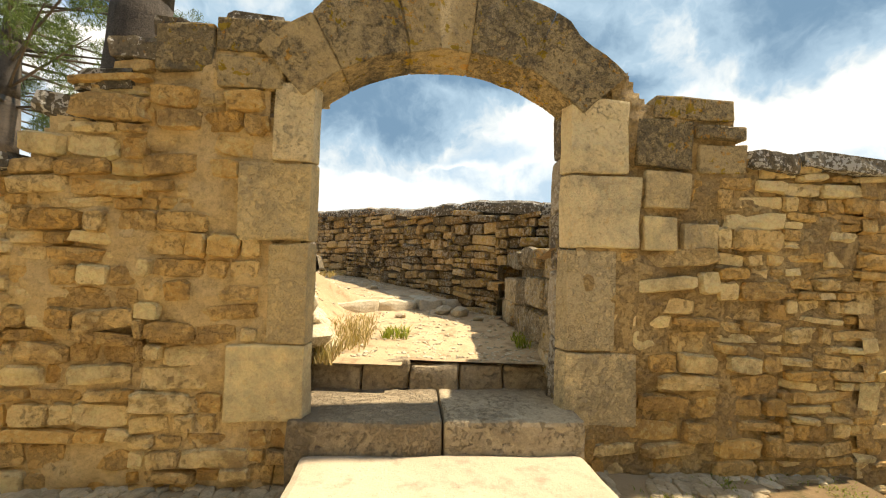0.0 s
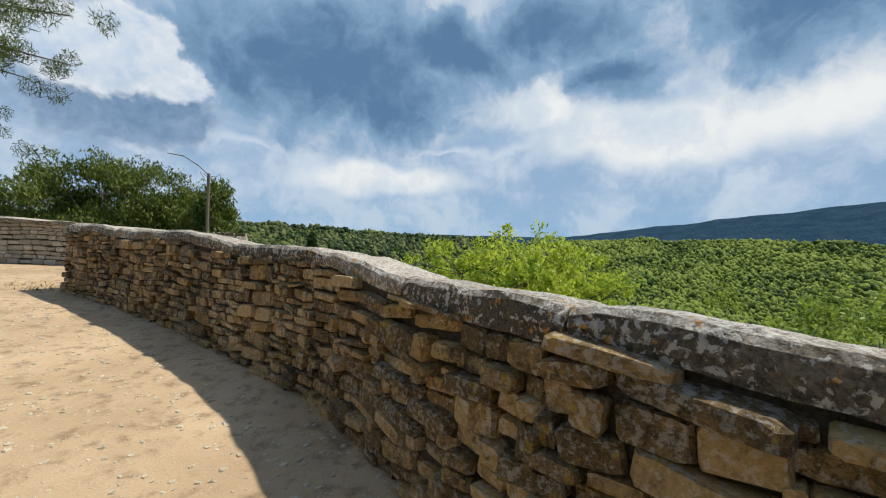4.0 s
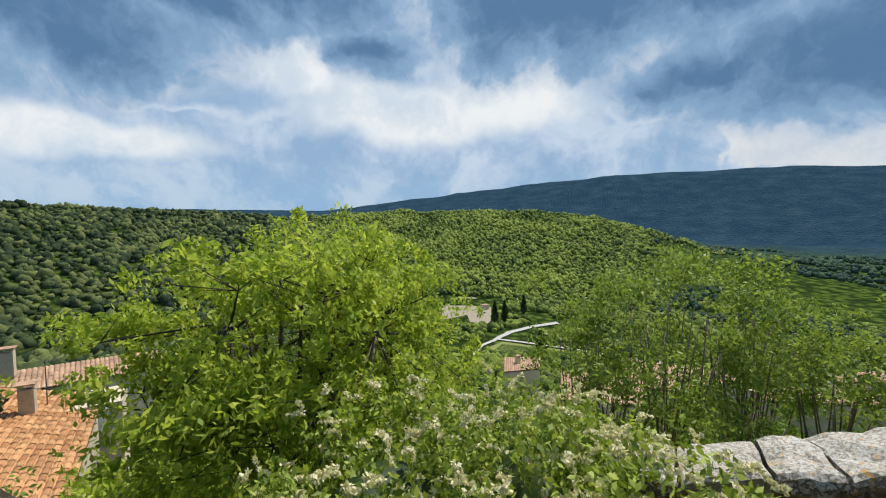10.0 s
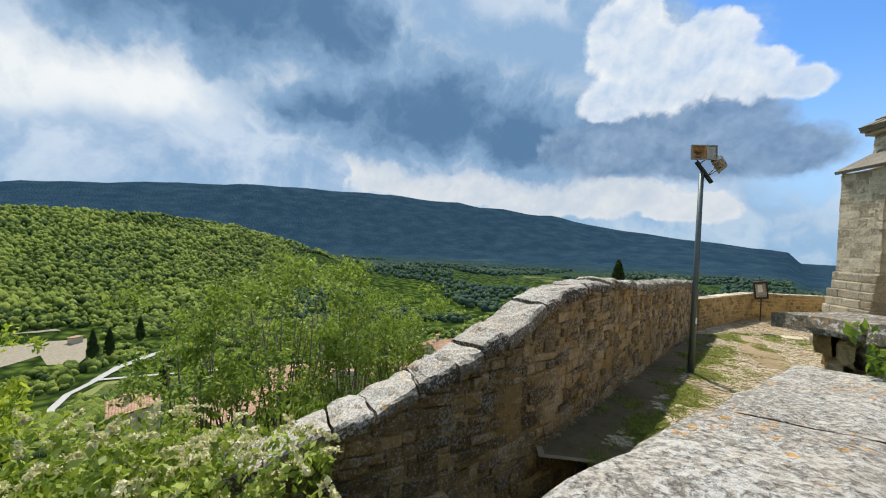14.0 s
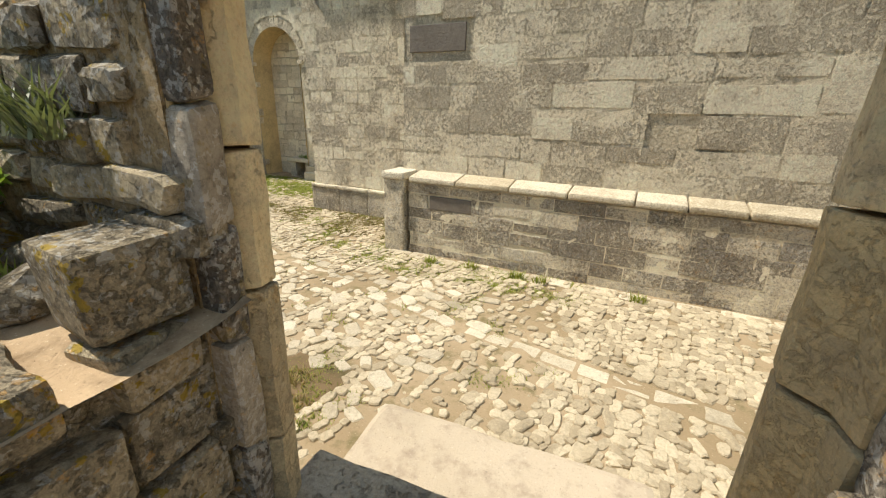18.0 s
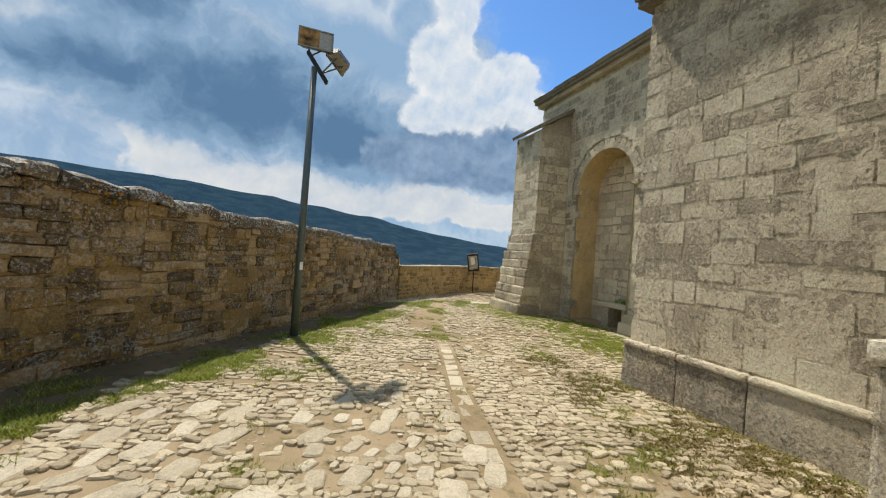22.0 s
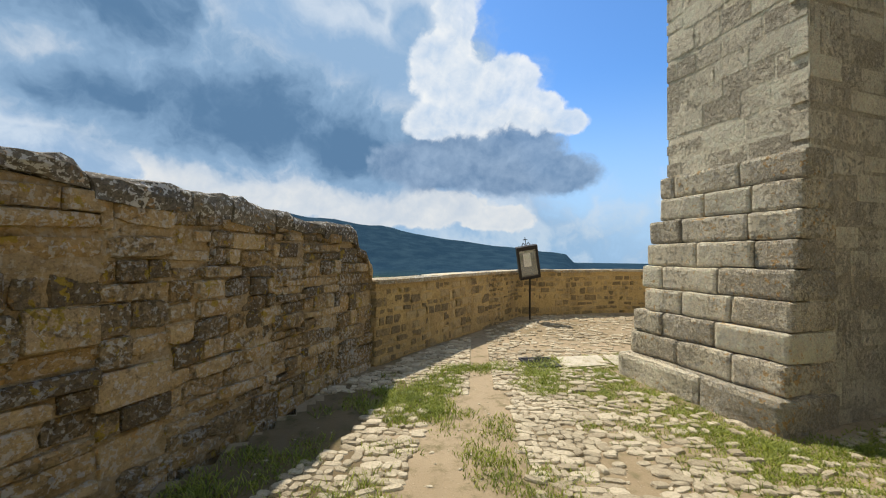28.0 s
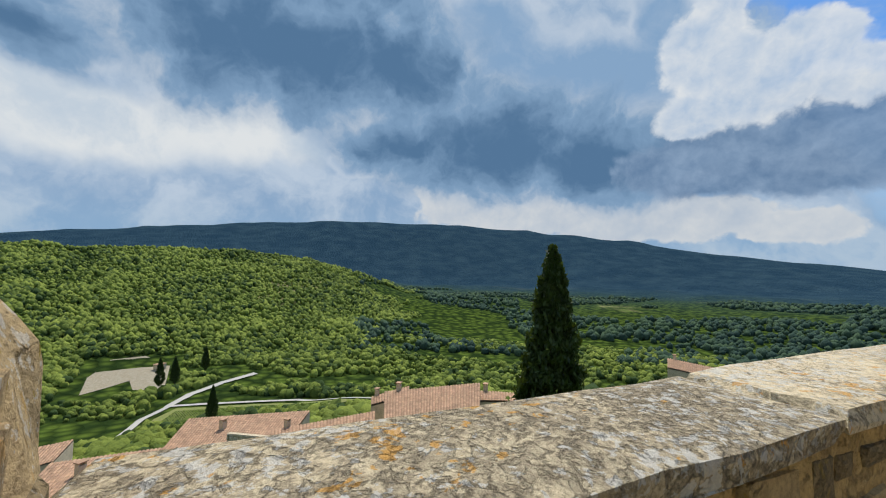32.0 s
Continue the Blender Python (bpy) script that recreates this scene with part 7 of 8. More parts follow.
for i, (x, y) in enumerate(((1.65, -1.38), (0.95, -1.36), (0.62, -1.33), (2.3, -1.30), (-0.6, -1.35))):
    patch("weed_tuft", x, y, street_z(x, y), 90, 0.09, 0.06, 0.13, 0.010, GRASS, "green weed tuft at the church plinth's foot", 70 + i, 0.6, "weeds by the church")
pebbles("street_gravel", 2600, lambda r: (lambda p: p if inside_street(*p) and out_of_wall(*p) < -0.1 and not (p[0] < 3.3 and p[1] < -1.5) else None)((r.uniform(-1.5, 16), r.uniform(-4.5, 2.3))), street_z, COBBLE, "loose pale gravel on the street", 0.012, 0.045, 9)


# ---- plants ----
def leaf_cards(centres, per, spread, size, seed, droop=0.3, wide=0.4):
    """Single leaves strewn round points: arrays of corners and triangles, two triangles a leaf, bent along the middle."""
    r = np.random.RandomState(seed)
    c = np.repeat(np.asarray(centres, float), per, 0)
    n = len(c)
    spread = np.repeat(np.asarray(spread, float).reshape(-1, 1) * np.ones((len(centres), 1)), per, 0)
    d = r.normal(0, 1, (n, 3))
    d /= np.linalg.norm(d, axis=1)[:, None]
    p = c + d * spread * r.uniform(0.2, 1.0, (n, 1)) ** 0.6
    along = r.normal(0, 1, (n, 3))
    along[:, 2] -= droop * 2
    along /= np.linalg.norm(along, axis=1)[:, None]
    side = np.cross(along, r.normal(0, 1, (n, 3)))
    side /= np.linalg.norm(side, axis=1)[:, None] + 1e-9
    s = size * r.uniform(0.6, 1.25, (n, 1))
    v = np.stack([p - along * s / 2, p + side * s * wide / 2, p + along * s / 2, p - side * s * wide / 2], 1).reshape(-1, 3)
    k = np.arange(n)[:, None] * 4
    return v, np.concatenate([k + np.array([[0, 1, 2]]), k + np.array([[0, 2, 3]])])


def limb_mesh(name, limbs, mat, parent, least=0.006):
    bm = bmesh.new()
    for p, q, a, b in limbs:
        if a > least:
            tube(bm, p, q, a, b, 7 if a > 0.04 else 5)
    return part(name, bm, mat, parent, smooth=True)


def crowned_tree(name, label, base, top, centre, size, mat, seed, clumps, per, puff, leaf, trunk=0.16, bark=TWIG, droop=0.5, wide=0.38, gaps=0.0):
    """A trunk, limbs to all sides and a crown of leaf clumps with an uneven outline."""
    t = thing(name, label, "tree")
    r = random.Random(seed)
    c, b = Vector(centre), Vector(base)
    fork = b.lerp(c, 0.45) + Vector((r.gauss(0, 0.1), r.gauss(0, 0.1), 0))
    limbs = [(b, b.lerp(fork, 0.5), trunk, trunk * 0.85), (b.lerp(fork, 0.5), fork, trunk * 0.85, trunk * 0.7)]
    knees = []
    for i in range(14):
        a = i * 2.4 + r.uniform(-0.3, 0.3)
        e = r.uniform(-0.35, 1.0)
        w = math.sqrt(max(0, 1 - e * e)) * r.uniform(0.35, 0.65)
        q = c + Vector((math.cos(a) * size[0] * w, math.sin(a) * size[1] * w, e * size[2] * 0.55))
        mid = fork.lerp(q, 0.5) + Vector((r.gauss(0, 1), r.gauss(0, 1), r.gauss(0, 0.4))) * 0.05 * size[0] - Vector((0, 0, size[2] * 0.08))
        limbs += [(fork, mid, trunk * 0.42, trunk * 0.3), (mid, q, trunk * 0.3, trunk * 0.16)]
        knees += [q, mid]
    pts, boughs = [], []
    while len(boughs) < max(10, clumps // 8):
        d = Vector((r.gauss(0, 1), r.gauss(0, 1), r.gauss(0, 1))).normalized()
        if noise.noise(d * 3.4 + Vector((seed, 5, 0))) < -0.6 + gaps:
            continue
        k = r.uniform(0.25, 0.92) ** 0.5 * (1 + 0.30 * noise.noise(d * 2.1 + Vector((seed, 0, 0))))
        boughs.append((c + Vector((d.x * size[0] * k, d.y * size[1] * k, d.z * size[2] * k)), r.uniform(0.10, 0.19)))
    for q, w in boughs:
        near = min(knees, key=lambda n: (n - q).length_squared)
        limbs.append((near, q - Vector((0, 0, w * size[2])), trunk * 0.14, trunk * 0.06))
    while len(pts) < clumps:
        q, w = boughs[r.randrange(len(boughs))]
        p = q + Vector((r.gauss(0, w) * size[0], r.gauss(0, w) * size[1], r.gauss(0, w * 0.55) * size[2]))
        pts.append(tuple(p))
        if len(pts) % 3 == 0:
            limbs.append((q - Vector((0, 0, w * size[2])), p, trunk * 0.06, trunk * 0.02))
    limb_mesh("trunk", limbs, bark, t, 0.002)
    v, f = leaf_cards(pts, per, [puff * r.uniform(0.5, 1.3) for _ in pts], leaf, seed, droop, wide)
    put_part("crown", tri_mesh("crown", v, f, mat), t)
    return t


def cypress(name, label, x, y, z0, z1, rad, seed, mat=LEAF_DARK):
    t = thing(name, label, "tree", "cypresses")
    bm = bmesh.new()
    tube(bm, (x, y, z0 - 0.5), (x, y, z0 + (z1 - z0) * 0.8), rad * 0.12, 0.02, 8)
    part("trunk", bm, BARK, t)
    r = random.Random(seed)
    h = z1 - z0
    pts, sp = [], []
    for _ in range(520):
        k = r.random() ** 0.8
        w = rad * min(1.0, (k + 0.03) * 6) * (1 - max(0, k - 0.35) / 0.65) ** 0.75 * (1 + 0.18 * noise.noise((k * 7, r.random() * 3, seed)))
        a = r.uniform(0, 6.283)
        q = r.uniform(0.55, 1.0)
        pts.append((x + math.cos(a) * w * q, y + math.sin(a) * w * q, z0 + h * k))
        sp.append(rad * 0.24 * (1.15 - k * 0.7))
    v, f = leaf_cards(pts, 56, sp, rad * 0.17, seed, -0.9, 0.4)
    put_part("crown", tri_mesh("crown", v, f, mat), t)


# big bright tree below the parapet
crowned_tree("nettle_tree", "broad bright green deciduous tree below the parapet", (1.05, 13.4, -3.8), 2.9, (1.75, 13.5, 0.40), (2.95, 2.7, 2.15), LEAF_BRIGHT, 4, 1150, 46, 0.25, 0.13, 0.17, BARK, 0.30, 0.42, 0.10)
for i, (x, y, top, w) in enumerate(((7.6, 9.9, 2.15, 1.7), (9.0, 9.3, 2.3, 1.6), (6.6, 11.2, 1.7, 1.5), (10.4, 8.2, 1.7, 1.4), (11.6, 9.6, 1.4, 1.6), (8.3, 11.4, 1.8, 1.6))):
    crowned_tree("slender_tree", "slender green tree with thin bare lower stems", (x, y, -6.0), top, (x, y, top - 2.1), (w, w, 2.2), LEAF_SLENDER, 30 + i, 150, 34, 0.26, 0.11, 0.06, TWIG, 0.3, 0.45, 0.45)
for i, (x, y, top, w, h) in enumerate(((3.0, 16.5, -1.5, 3.2, 2.5), (-3.0, 17.5, -3.6, 2.5, 2.0), (6.5, 17.0, -3.0, 3.0, 2.4), (12.5, 13.0, -3.2, 3.0, 2.5), (17, 12, -4.5, 3.0, 2.5), (14.0, 7.0, -2.0, 2.2, 2.0), (19.5, 5.5, -3.4, 2.6, 2.4), (-8.5, 17.0, 0.9, 1.6, 2.6), (-7.0, 18.5, 1.4, 1.5, 3.0), (-1.0, 15.6, -1.9, 1.9, 1.4), (-2.3, 13.6, -2.5, 1.5, 1.2))):
    crowned_tree("slope_tree", "leafy green tree on the slope below the walls", (x, y, top - 2 * h - 1), top, (x, y, top - h), (w, w, h), LEAF_MID if i % 3 else LEAF_BRIGHT, 50 + i, 260, 30, 0.5, 0.2, 0.12, TWIG, 0.4, 0.45)


def blossom_bush():
    t = thing("flowering_bush", "dense green climbing bush with cream blossom over the wall", "bush")
    r = random.Random(5)
    mounds = [(0.7, 8.5, -0.35, 1.3, 1.0, 1.3), (1.9, 8.2, -0.25, 1.3, 1.0, 1.3), (2.75, 7.7, -0.25, 0.9, 0.9, 1.15), (1.3, 9.6, -0.45, 1.6, 1.1, 1.35), (2.7, 9.0, -0.30, 1.4, 1.0, 1.25), (0.0, 9.2, -0.9, 1.2, 1.0, 1.15), (-0.7, 10.0, -1.6, 1.2, 1.0, 1.1), (3.5, 8.4, -0.55, 0.8, 0.9, 1.0), (3.9, 9.6, -1.2, 1.1, 1.0, 1.1), (0.4, 7.8, -1.2, 1.0, 0.6, 1.1), (-0.4, 8.7, -1.7, 1.1, 0.9, 1.2), (-1.6, 10.6, -2.5, 1.4, 1.2, 1.3), (-2.9, 12.0, -3.4, 1.8, 1.5, 1.4)]
    pts, tops = [], []
    for x, y, z, a, b, c in mounds:
        for _ in range(210):
            d = Vector((r.gauss(0, 1), r.gauss(0, 1), abs(r.gauss(0, 0.8)) - 0.25)).normalized()
            k = (1 + 0.28 * noise.noise(d * 2.6 + Vector((x, y, z)))) * r.uniform(0.85, 1.02)
            p = (x + d.x * a * k, y + d.y * b * k, z + d.z * c * k)
            pts.append(p)
            if d.z > 0.1 and r.random() < 0.5:
                tops.append((p[0] + d.x * 0.16, p[1] + d.y * 0.16, p[2] + 0.10 + d.z * 0.12))
    v, f = leaf_cards(pts, 26, [0.15] * len(pts), 0.085, 6, 0.1, 0.5)
    put_part("leaves", tri_mesh("leaves", v, f, LEAF_BUSH), t)
    spikes = []
    for x, y, z in tops:
        for _ in range(2):
            d = Vector((r.gauss(0, 0.6), r.gauss(0, 0.6), r.uniform(0.1, 1.0))).normalized() * r.uniform(0.08, 0.17)
            bend = Vector((r.gauss(0, 0.04), r.gauss(0, 0.04), -0.05))
            spikes += [tuple(Vector((x, y, z)) + d * (q / 6) + bend * (q / 6) ** 2) for q in range(7)]
    v, f = leaf_cards(spikes, 5, [0.026] * len(spikes), 0.046, 7, -0.3, 0.6)
    put_part("blossom", tri_mesh("blossom", v, f, FLOWER), t, "cream blossom sprays")
    # solid dark cores stand in for the shade deep inside the bush
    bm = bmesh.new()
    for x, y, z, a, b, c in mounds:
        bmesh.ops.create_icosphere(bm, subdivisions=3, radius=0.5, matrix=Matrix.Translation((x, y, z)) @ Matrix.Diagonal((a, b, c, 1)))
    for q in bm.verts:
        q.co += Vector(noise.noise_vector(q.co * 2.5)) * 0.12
    part("thicket", bm, LEAF_DARK, t, "dark core painted as the bush's shaded inside", True)


blossom_bush()
t = thing("wall_shrub", "small bright green shrub growing at the parapet's end", "shrub", at=(2.02, 3.36, 1.66))
rr = random.Random(3)
pts = [(rr.gauss(0, 0.15), rr.gauss(0.03, 0.11), 0.06 + abs(rr.gauss(0.18, 0.13))) for _ in range(230)]
v, f = leaf_cards(pts, 18, [0.08] * 230, 0.085, 3, -0.2, 0.42)
put_part("leaves", tri_mesh("leaves", v, f, LEAF_MID), t)
bm = bmesh.new()
for p in pts[:16]:
    tube(bm, (0, 0, 0), p, 0.012, 0.005, 5)
part("stems", bm, TWIG, t)
t = thing("wall_herb", "dry olive-brown shrub growing out of the far parapet", "shrub", at=(-7.25, 15.85, 1.3))
pts = [(rr.gauss(0, 0.42), rr.gauss(0, 0.15), rr.gauss(0.1, 0.36)) for _ in range(150)]
v, f = leaf_cards(pts, 18, [0.16] * 150, 0.09, 4, -0.2, 0.3)
put_part("leaves", tri_mesh("leaves", v, f, leaf_mat("olive brown leaves", (0.34, 0.27, 0.09), (0.16, 0.12, 0.04), 0.3)), t)
t = thing("grey_herb", "grey-green thyme clump on the broken wall", "shrub", at=(1.42, 3.02, 2.02))
v, f = blades(260, 0.16, 0.12, 0.22, 0.012, 12, 0.9)
bm = bmesh.new()
for i in range(14):
    tube(bm, (0, 0, -0.05), (0.15 * math.cos(i * 2.4), 0.10 * math.sin(i * 2.4), 0.16), 0.006, 0.003, 5)
part("stems", bm, TWIG, t)
put_part("leaves", tri_mesh("leaves", v, f, leaf_mat("grey herb leaves", (0.20, 0.22, 0.12), (0.12, 0.13, 0.07), 0.2)), t)

cypress("cypress", "tall dark columnar cypress behind the tiled house", -8.98, 32.0, -8.5, 2.75, 1.65, 1)
cypress("cypress", "dark pointed cypress rising behind the low wall", 25.6, -2.3, -6.0, 1.85, 1.05, 2)
for i, (x, y, top) in enumerate(((64, 96, -42), (62, 100, -40), (172, 199, -48), (178, 196, -48), (205, 205, -48), (150, 140, -50), (90, 60, -34))):
    cypress("cypress", "small dark cypress down in the valley", x, y, top - 14, top, 2.2, 10 + i)


# pines and evergreens by the terrace
def pine(name, label, x, y, z, height, rad, trunk, clumps, low, seed, lean=(0.0, 0.0)):
    t = thing(name, label, "tree")
    r = random.Random(seed)
    limbs, pts = [], []
    top = Vector((x + lean[0], y + lean[1], z + height))
    base = Vector((x, y, z - 0.4))
    for i in range(8):
        limbs.append((base.lerp(top, i / 8), base.lerp(top, (i + 1) / 8), trunk * (1 - i * 0.1), trunk * (1 - (i + 1) * 0.1)))
    for _ in range(clumps):
        k = r.uniform(low, 1.0)
        p = base.lerp(top, k)
        a = r.uniform(0, 6.283)
        w = rad * (1.1 - abs(k - low - 0.2)) * r.uniform(0.5, 1.0)
        q = p + Vector((math.cos(a) * w, math.sin(a) * w, r.uniform(-0.2, 0.6)))
        limbs.append((p, q, trunk * 0.13, 0.012))
        for _ in range(5):
            pts.append(tuple(p.lerp(q, r.uniform(0.55, 1.1)) + Vector((r.gauss(0, 0.3), r.gauss(0, 0.3), r.gauss(0, 0.2)))))
    bm = bmesh.new()
    for p, q, a, b in limbs:
        tube(bm, p, q, a, b, 14 if a > 0.1 else 5)
    bmesh.ops.subdivide_edges(bm, edges=[e for e in bm.edges if e.calc_length() > 0.5], cuts=4)
    for v in bm.verts:
        v.co += Vector(noise.noise_vector(v.co * Vector((6, 6, 2)))) * 0.03
    part("trunk", bm, BARK, t, smooth=True)
    v, f = leaf_cards(pts, 190, [0.26] * len(pts), 0.16, seed, -0.4, 0.09)
    put_part("needles", tri_mesh("needles", v, f, LEAF_PINE), t)


pine("pine_tree", "old pine with thick furrowed grey trunk behind the wall", -3.75, 4.5, 0.9, 9.5, 3.0, 0.42, 40, 0.62, 1, (0.5, 0.0))
pine("pine_tree", "spreading pine with bare lower branches beside the terrace", -10.6, 9.4, 1.2, 10.5, 5.0, 0.30, 90, 0.34, 2)
pine("pine_tree", "tall pine at the terrace's far side", -15.0, 12.5, 1.2, 9.0, 4.0, 0.28, 70, 0.3, 3)
for i, (x, y, top, w) in enumerate(((-13.8, 20.6, 5.8, 2.6), (-11.9, 21.0, 4.8, 1.5), (-10.0, 20.4, 4.2, 1.1), (-8.7, 19.2, 4.4, 0.8), (-16.8, 20.5, 4.8, 2.4), (-20.0, 20.0, 4.4, 2.6))):
    crowned_tree("juniper", "dense dark green evergreen beyond the parapet", (x, y, -1.5), top, (x, y, top - 2.4), (w, w, 2.5), leaf_mat("evergreen sprays", (0.16, 0.20, 0.03), (0.035, 0.06, 0.012), 0.2), 80 + i, 420, 60, 0.42, 0.17, 0.12, TWIG, -0.8, 0.3)
for i, (x, y, top, w) in enumerate(((-22, 10, 4.2, 3), (-20.5, 13.5, 3.9, 2.4))):
    crowned_tree("hedge_tree", "bright green leafy tree past the terrace", (x, y, 0.5), top, (x, y, top - 2.0), (w, w, 2.0), LEAF_BRIGHT, 95 + i, 220, 36, 0.5, 0.2, 0.12, TWIG, 0.3, 0.5)


def make_post():
    t = thing("wire_post", "thin weathered post with a bent wire behind the parapet", "post", at=(-7.95, 17.2, 0.5))
    bm = bmesh.new()
    tube(bm, (0, 0, 0), (0, 0, 3.95), 0.06, 0.05, 8)
    part("shaft", bm, TWIG, t)
    bm = bmesh.new()
    pts = [(0, 0, 3.9), (-0.35, 0, 4.2), (-0.85, 0, 4.5), (-1.4, 0, 4.58)]
    for a, b in zip(pts, pts[1:]):
        tube(bm, a, b, 0.018, 0.012, 6)
    for k in range(5):
        tube(bm, (0.12 * k - 0.3, 0.02, 4.0 - k * 0.05), (0.12 * k - 0.1, 0.0, 3.7 + 0.06 * k), 0.008, 0.008, 5)
    part("wire", bm, TWIG, t, "bent twiggy wire")


make_post()


# ---- houses below ----
def tile_roof(parent, a, b, c, d, mat, most=0, pitch=0.24):
    """Rows of barrel tiles on the slope between the ridge a-b and the eave d-c."""
    a, b, c, d = (Vector(q) for q in (a, b, c, d))
    n = ((b - a).cross(d - a)).normalized()
    n = n if n.z > 0 else -n
    me = bpy.data.meshes.new("roof_deck")
    me.from_pydata([a, b, c, d], [], [(0, 1, 2, 3)])
    me.materials.append(mat)
    put_part("roof_deck", me, parent)
    cols = max(2, int((b - a).length / pitch))
    rows = max(2, int((d - a).length / 0.42))
    k = 5
    unit_v, unit_f = [], []
    for j in (0, 1):
        for i in range(k + 1):
            g = math.pi * i / k
            unit_v.append((-0.5 * math.cos(g) * (1.0 if j else 0.86), j * 1.12, 0.42 * math.sin(g) * (1.15 if j else 0.85)))
    unit_f = [q for i in range(k) for q in ((i, i + 1, k + 2 + i), (i, k + 2 + i, k + 1 + i))]
    st = Stones([(np.array(unit_v), np.array(unit_f))], mat, parent, "roof_tile", most)
    for i in range(cols):
        for j in range(rows):
            u, w = (i + 0.5) / cols, j / rows
            p = a.lerp(b, u).lerp(d.lerp(c, u), w)
            down = (d.lerp(c, u) - a.lerp(b, u)).normalized()
            x = down.cross(n)
            m = Matrix(((x.x, down.x, n.x, p.x), (x.y, down.y, n.y, p.y), (x.z, down.z, n.z, p.z), (0, 0, 0, 1)))
            m = m @ Matrix.Translation((0, 0, rnd.uniform(0, 0.015))) @ Matrix.Rotation(radians(rnd.uniform(-2, 2)), 4, "Z") @ Matrix.Diagonal(((b - a).length / cols * 0.95, 0.42, 0.2, 1))
            q = np.array(m)
            if st.count < most:
                put_part("roof_tile", st.meshes[0], parent, m=parent.matrix_world.inverted() @ m)
                st.count += 1
            else:
                v, f = st.shapes[0]
                st.v.append(v @ q[:3, :3].T + q[:3, 3])
                st.f.append(f + st.n)
                st.n += len(v)
    st.close("roof_tiles")


def hull(name, parent, pts, z0, mat, label=""):
    """Upright walls under a roof's outline: (x, y, z) corners in order."""
    v = [(x, y, z) for x, y, z in pts] + [(x, y, z0) for x, y, z in pts]
    n = len(pts)
    return put_part(name, mesh_of(name, v, [(i, (i + 1) % n, n + (i + 1) % n, n + i) for i in range(n)], mat), parent, label)


def chimney(parent, x, y, z, s=1.0):
    bm = bmesh.new()
    box(bm, x - 0.3 * s, x + 0.3 * s, y - 0.25 * s, y + 0.25 * s, z - 0.8, z + 0.8 * s, 0.02)
    c = part("chimney", bm, RENDERWALL, parent, "cream rendered chimney")
    for dx in (-0.25, 0.25):
        bm = bmesh.new()
        box(bm, x + (dx - 0.05) * s, x + (dx + 0.05) * s, y - 0.22 * s, y + 0.22 * s, z + 0.8 * s, z + 1.02 * s)
        part("chimney_leg", bm, RENDERWALL, c)
    bm = bmesh.new()
    box(bm, x - 0.38 * s, x + 0.38 * s, y - 0.34 * s, y + 0.34 * s, z + 1.02 * s, z + 1.10 * s, 0.01)
    part("chimney_cap", bm, TILEPALE, c, "tile cap")


def spot(az, el, dist, eye=(-0.42, 6.33, 2.66)):
    """A place by its direction and distance from the parapet."""
    a, e = radians(az), radians(el)
    return Vector((eye[0] + math.sin(a) * math.cos(e) * dist, eye[1] + math.cos(a) * math.cos(e) * dist, eye[2] + math.sin(e) * dist))


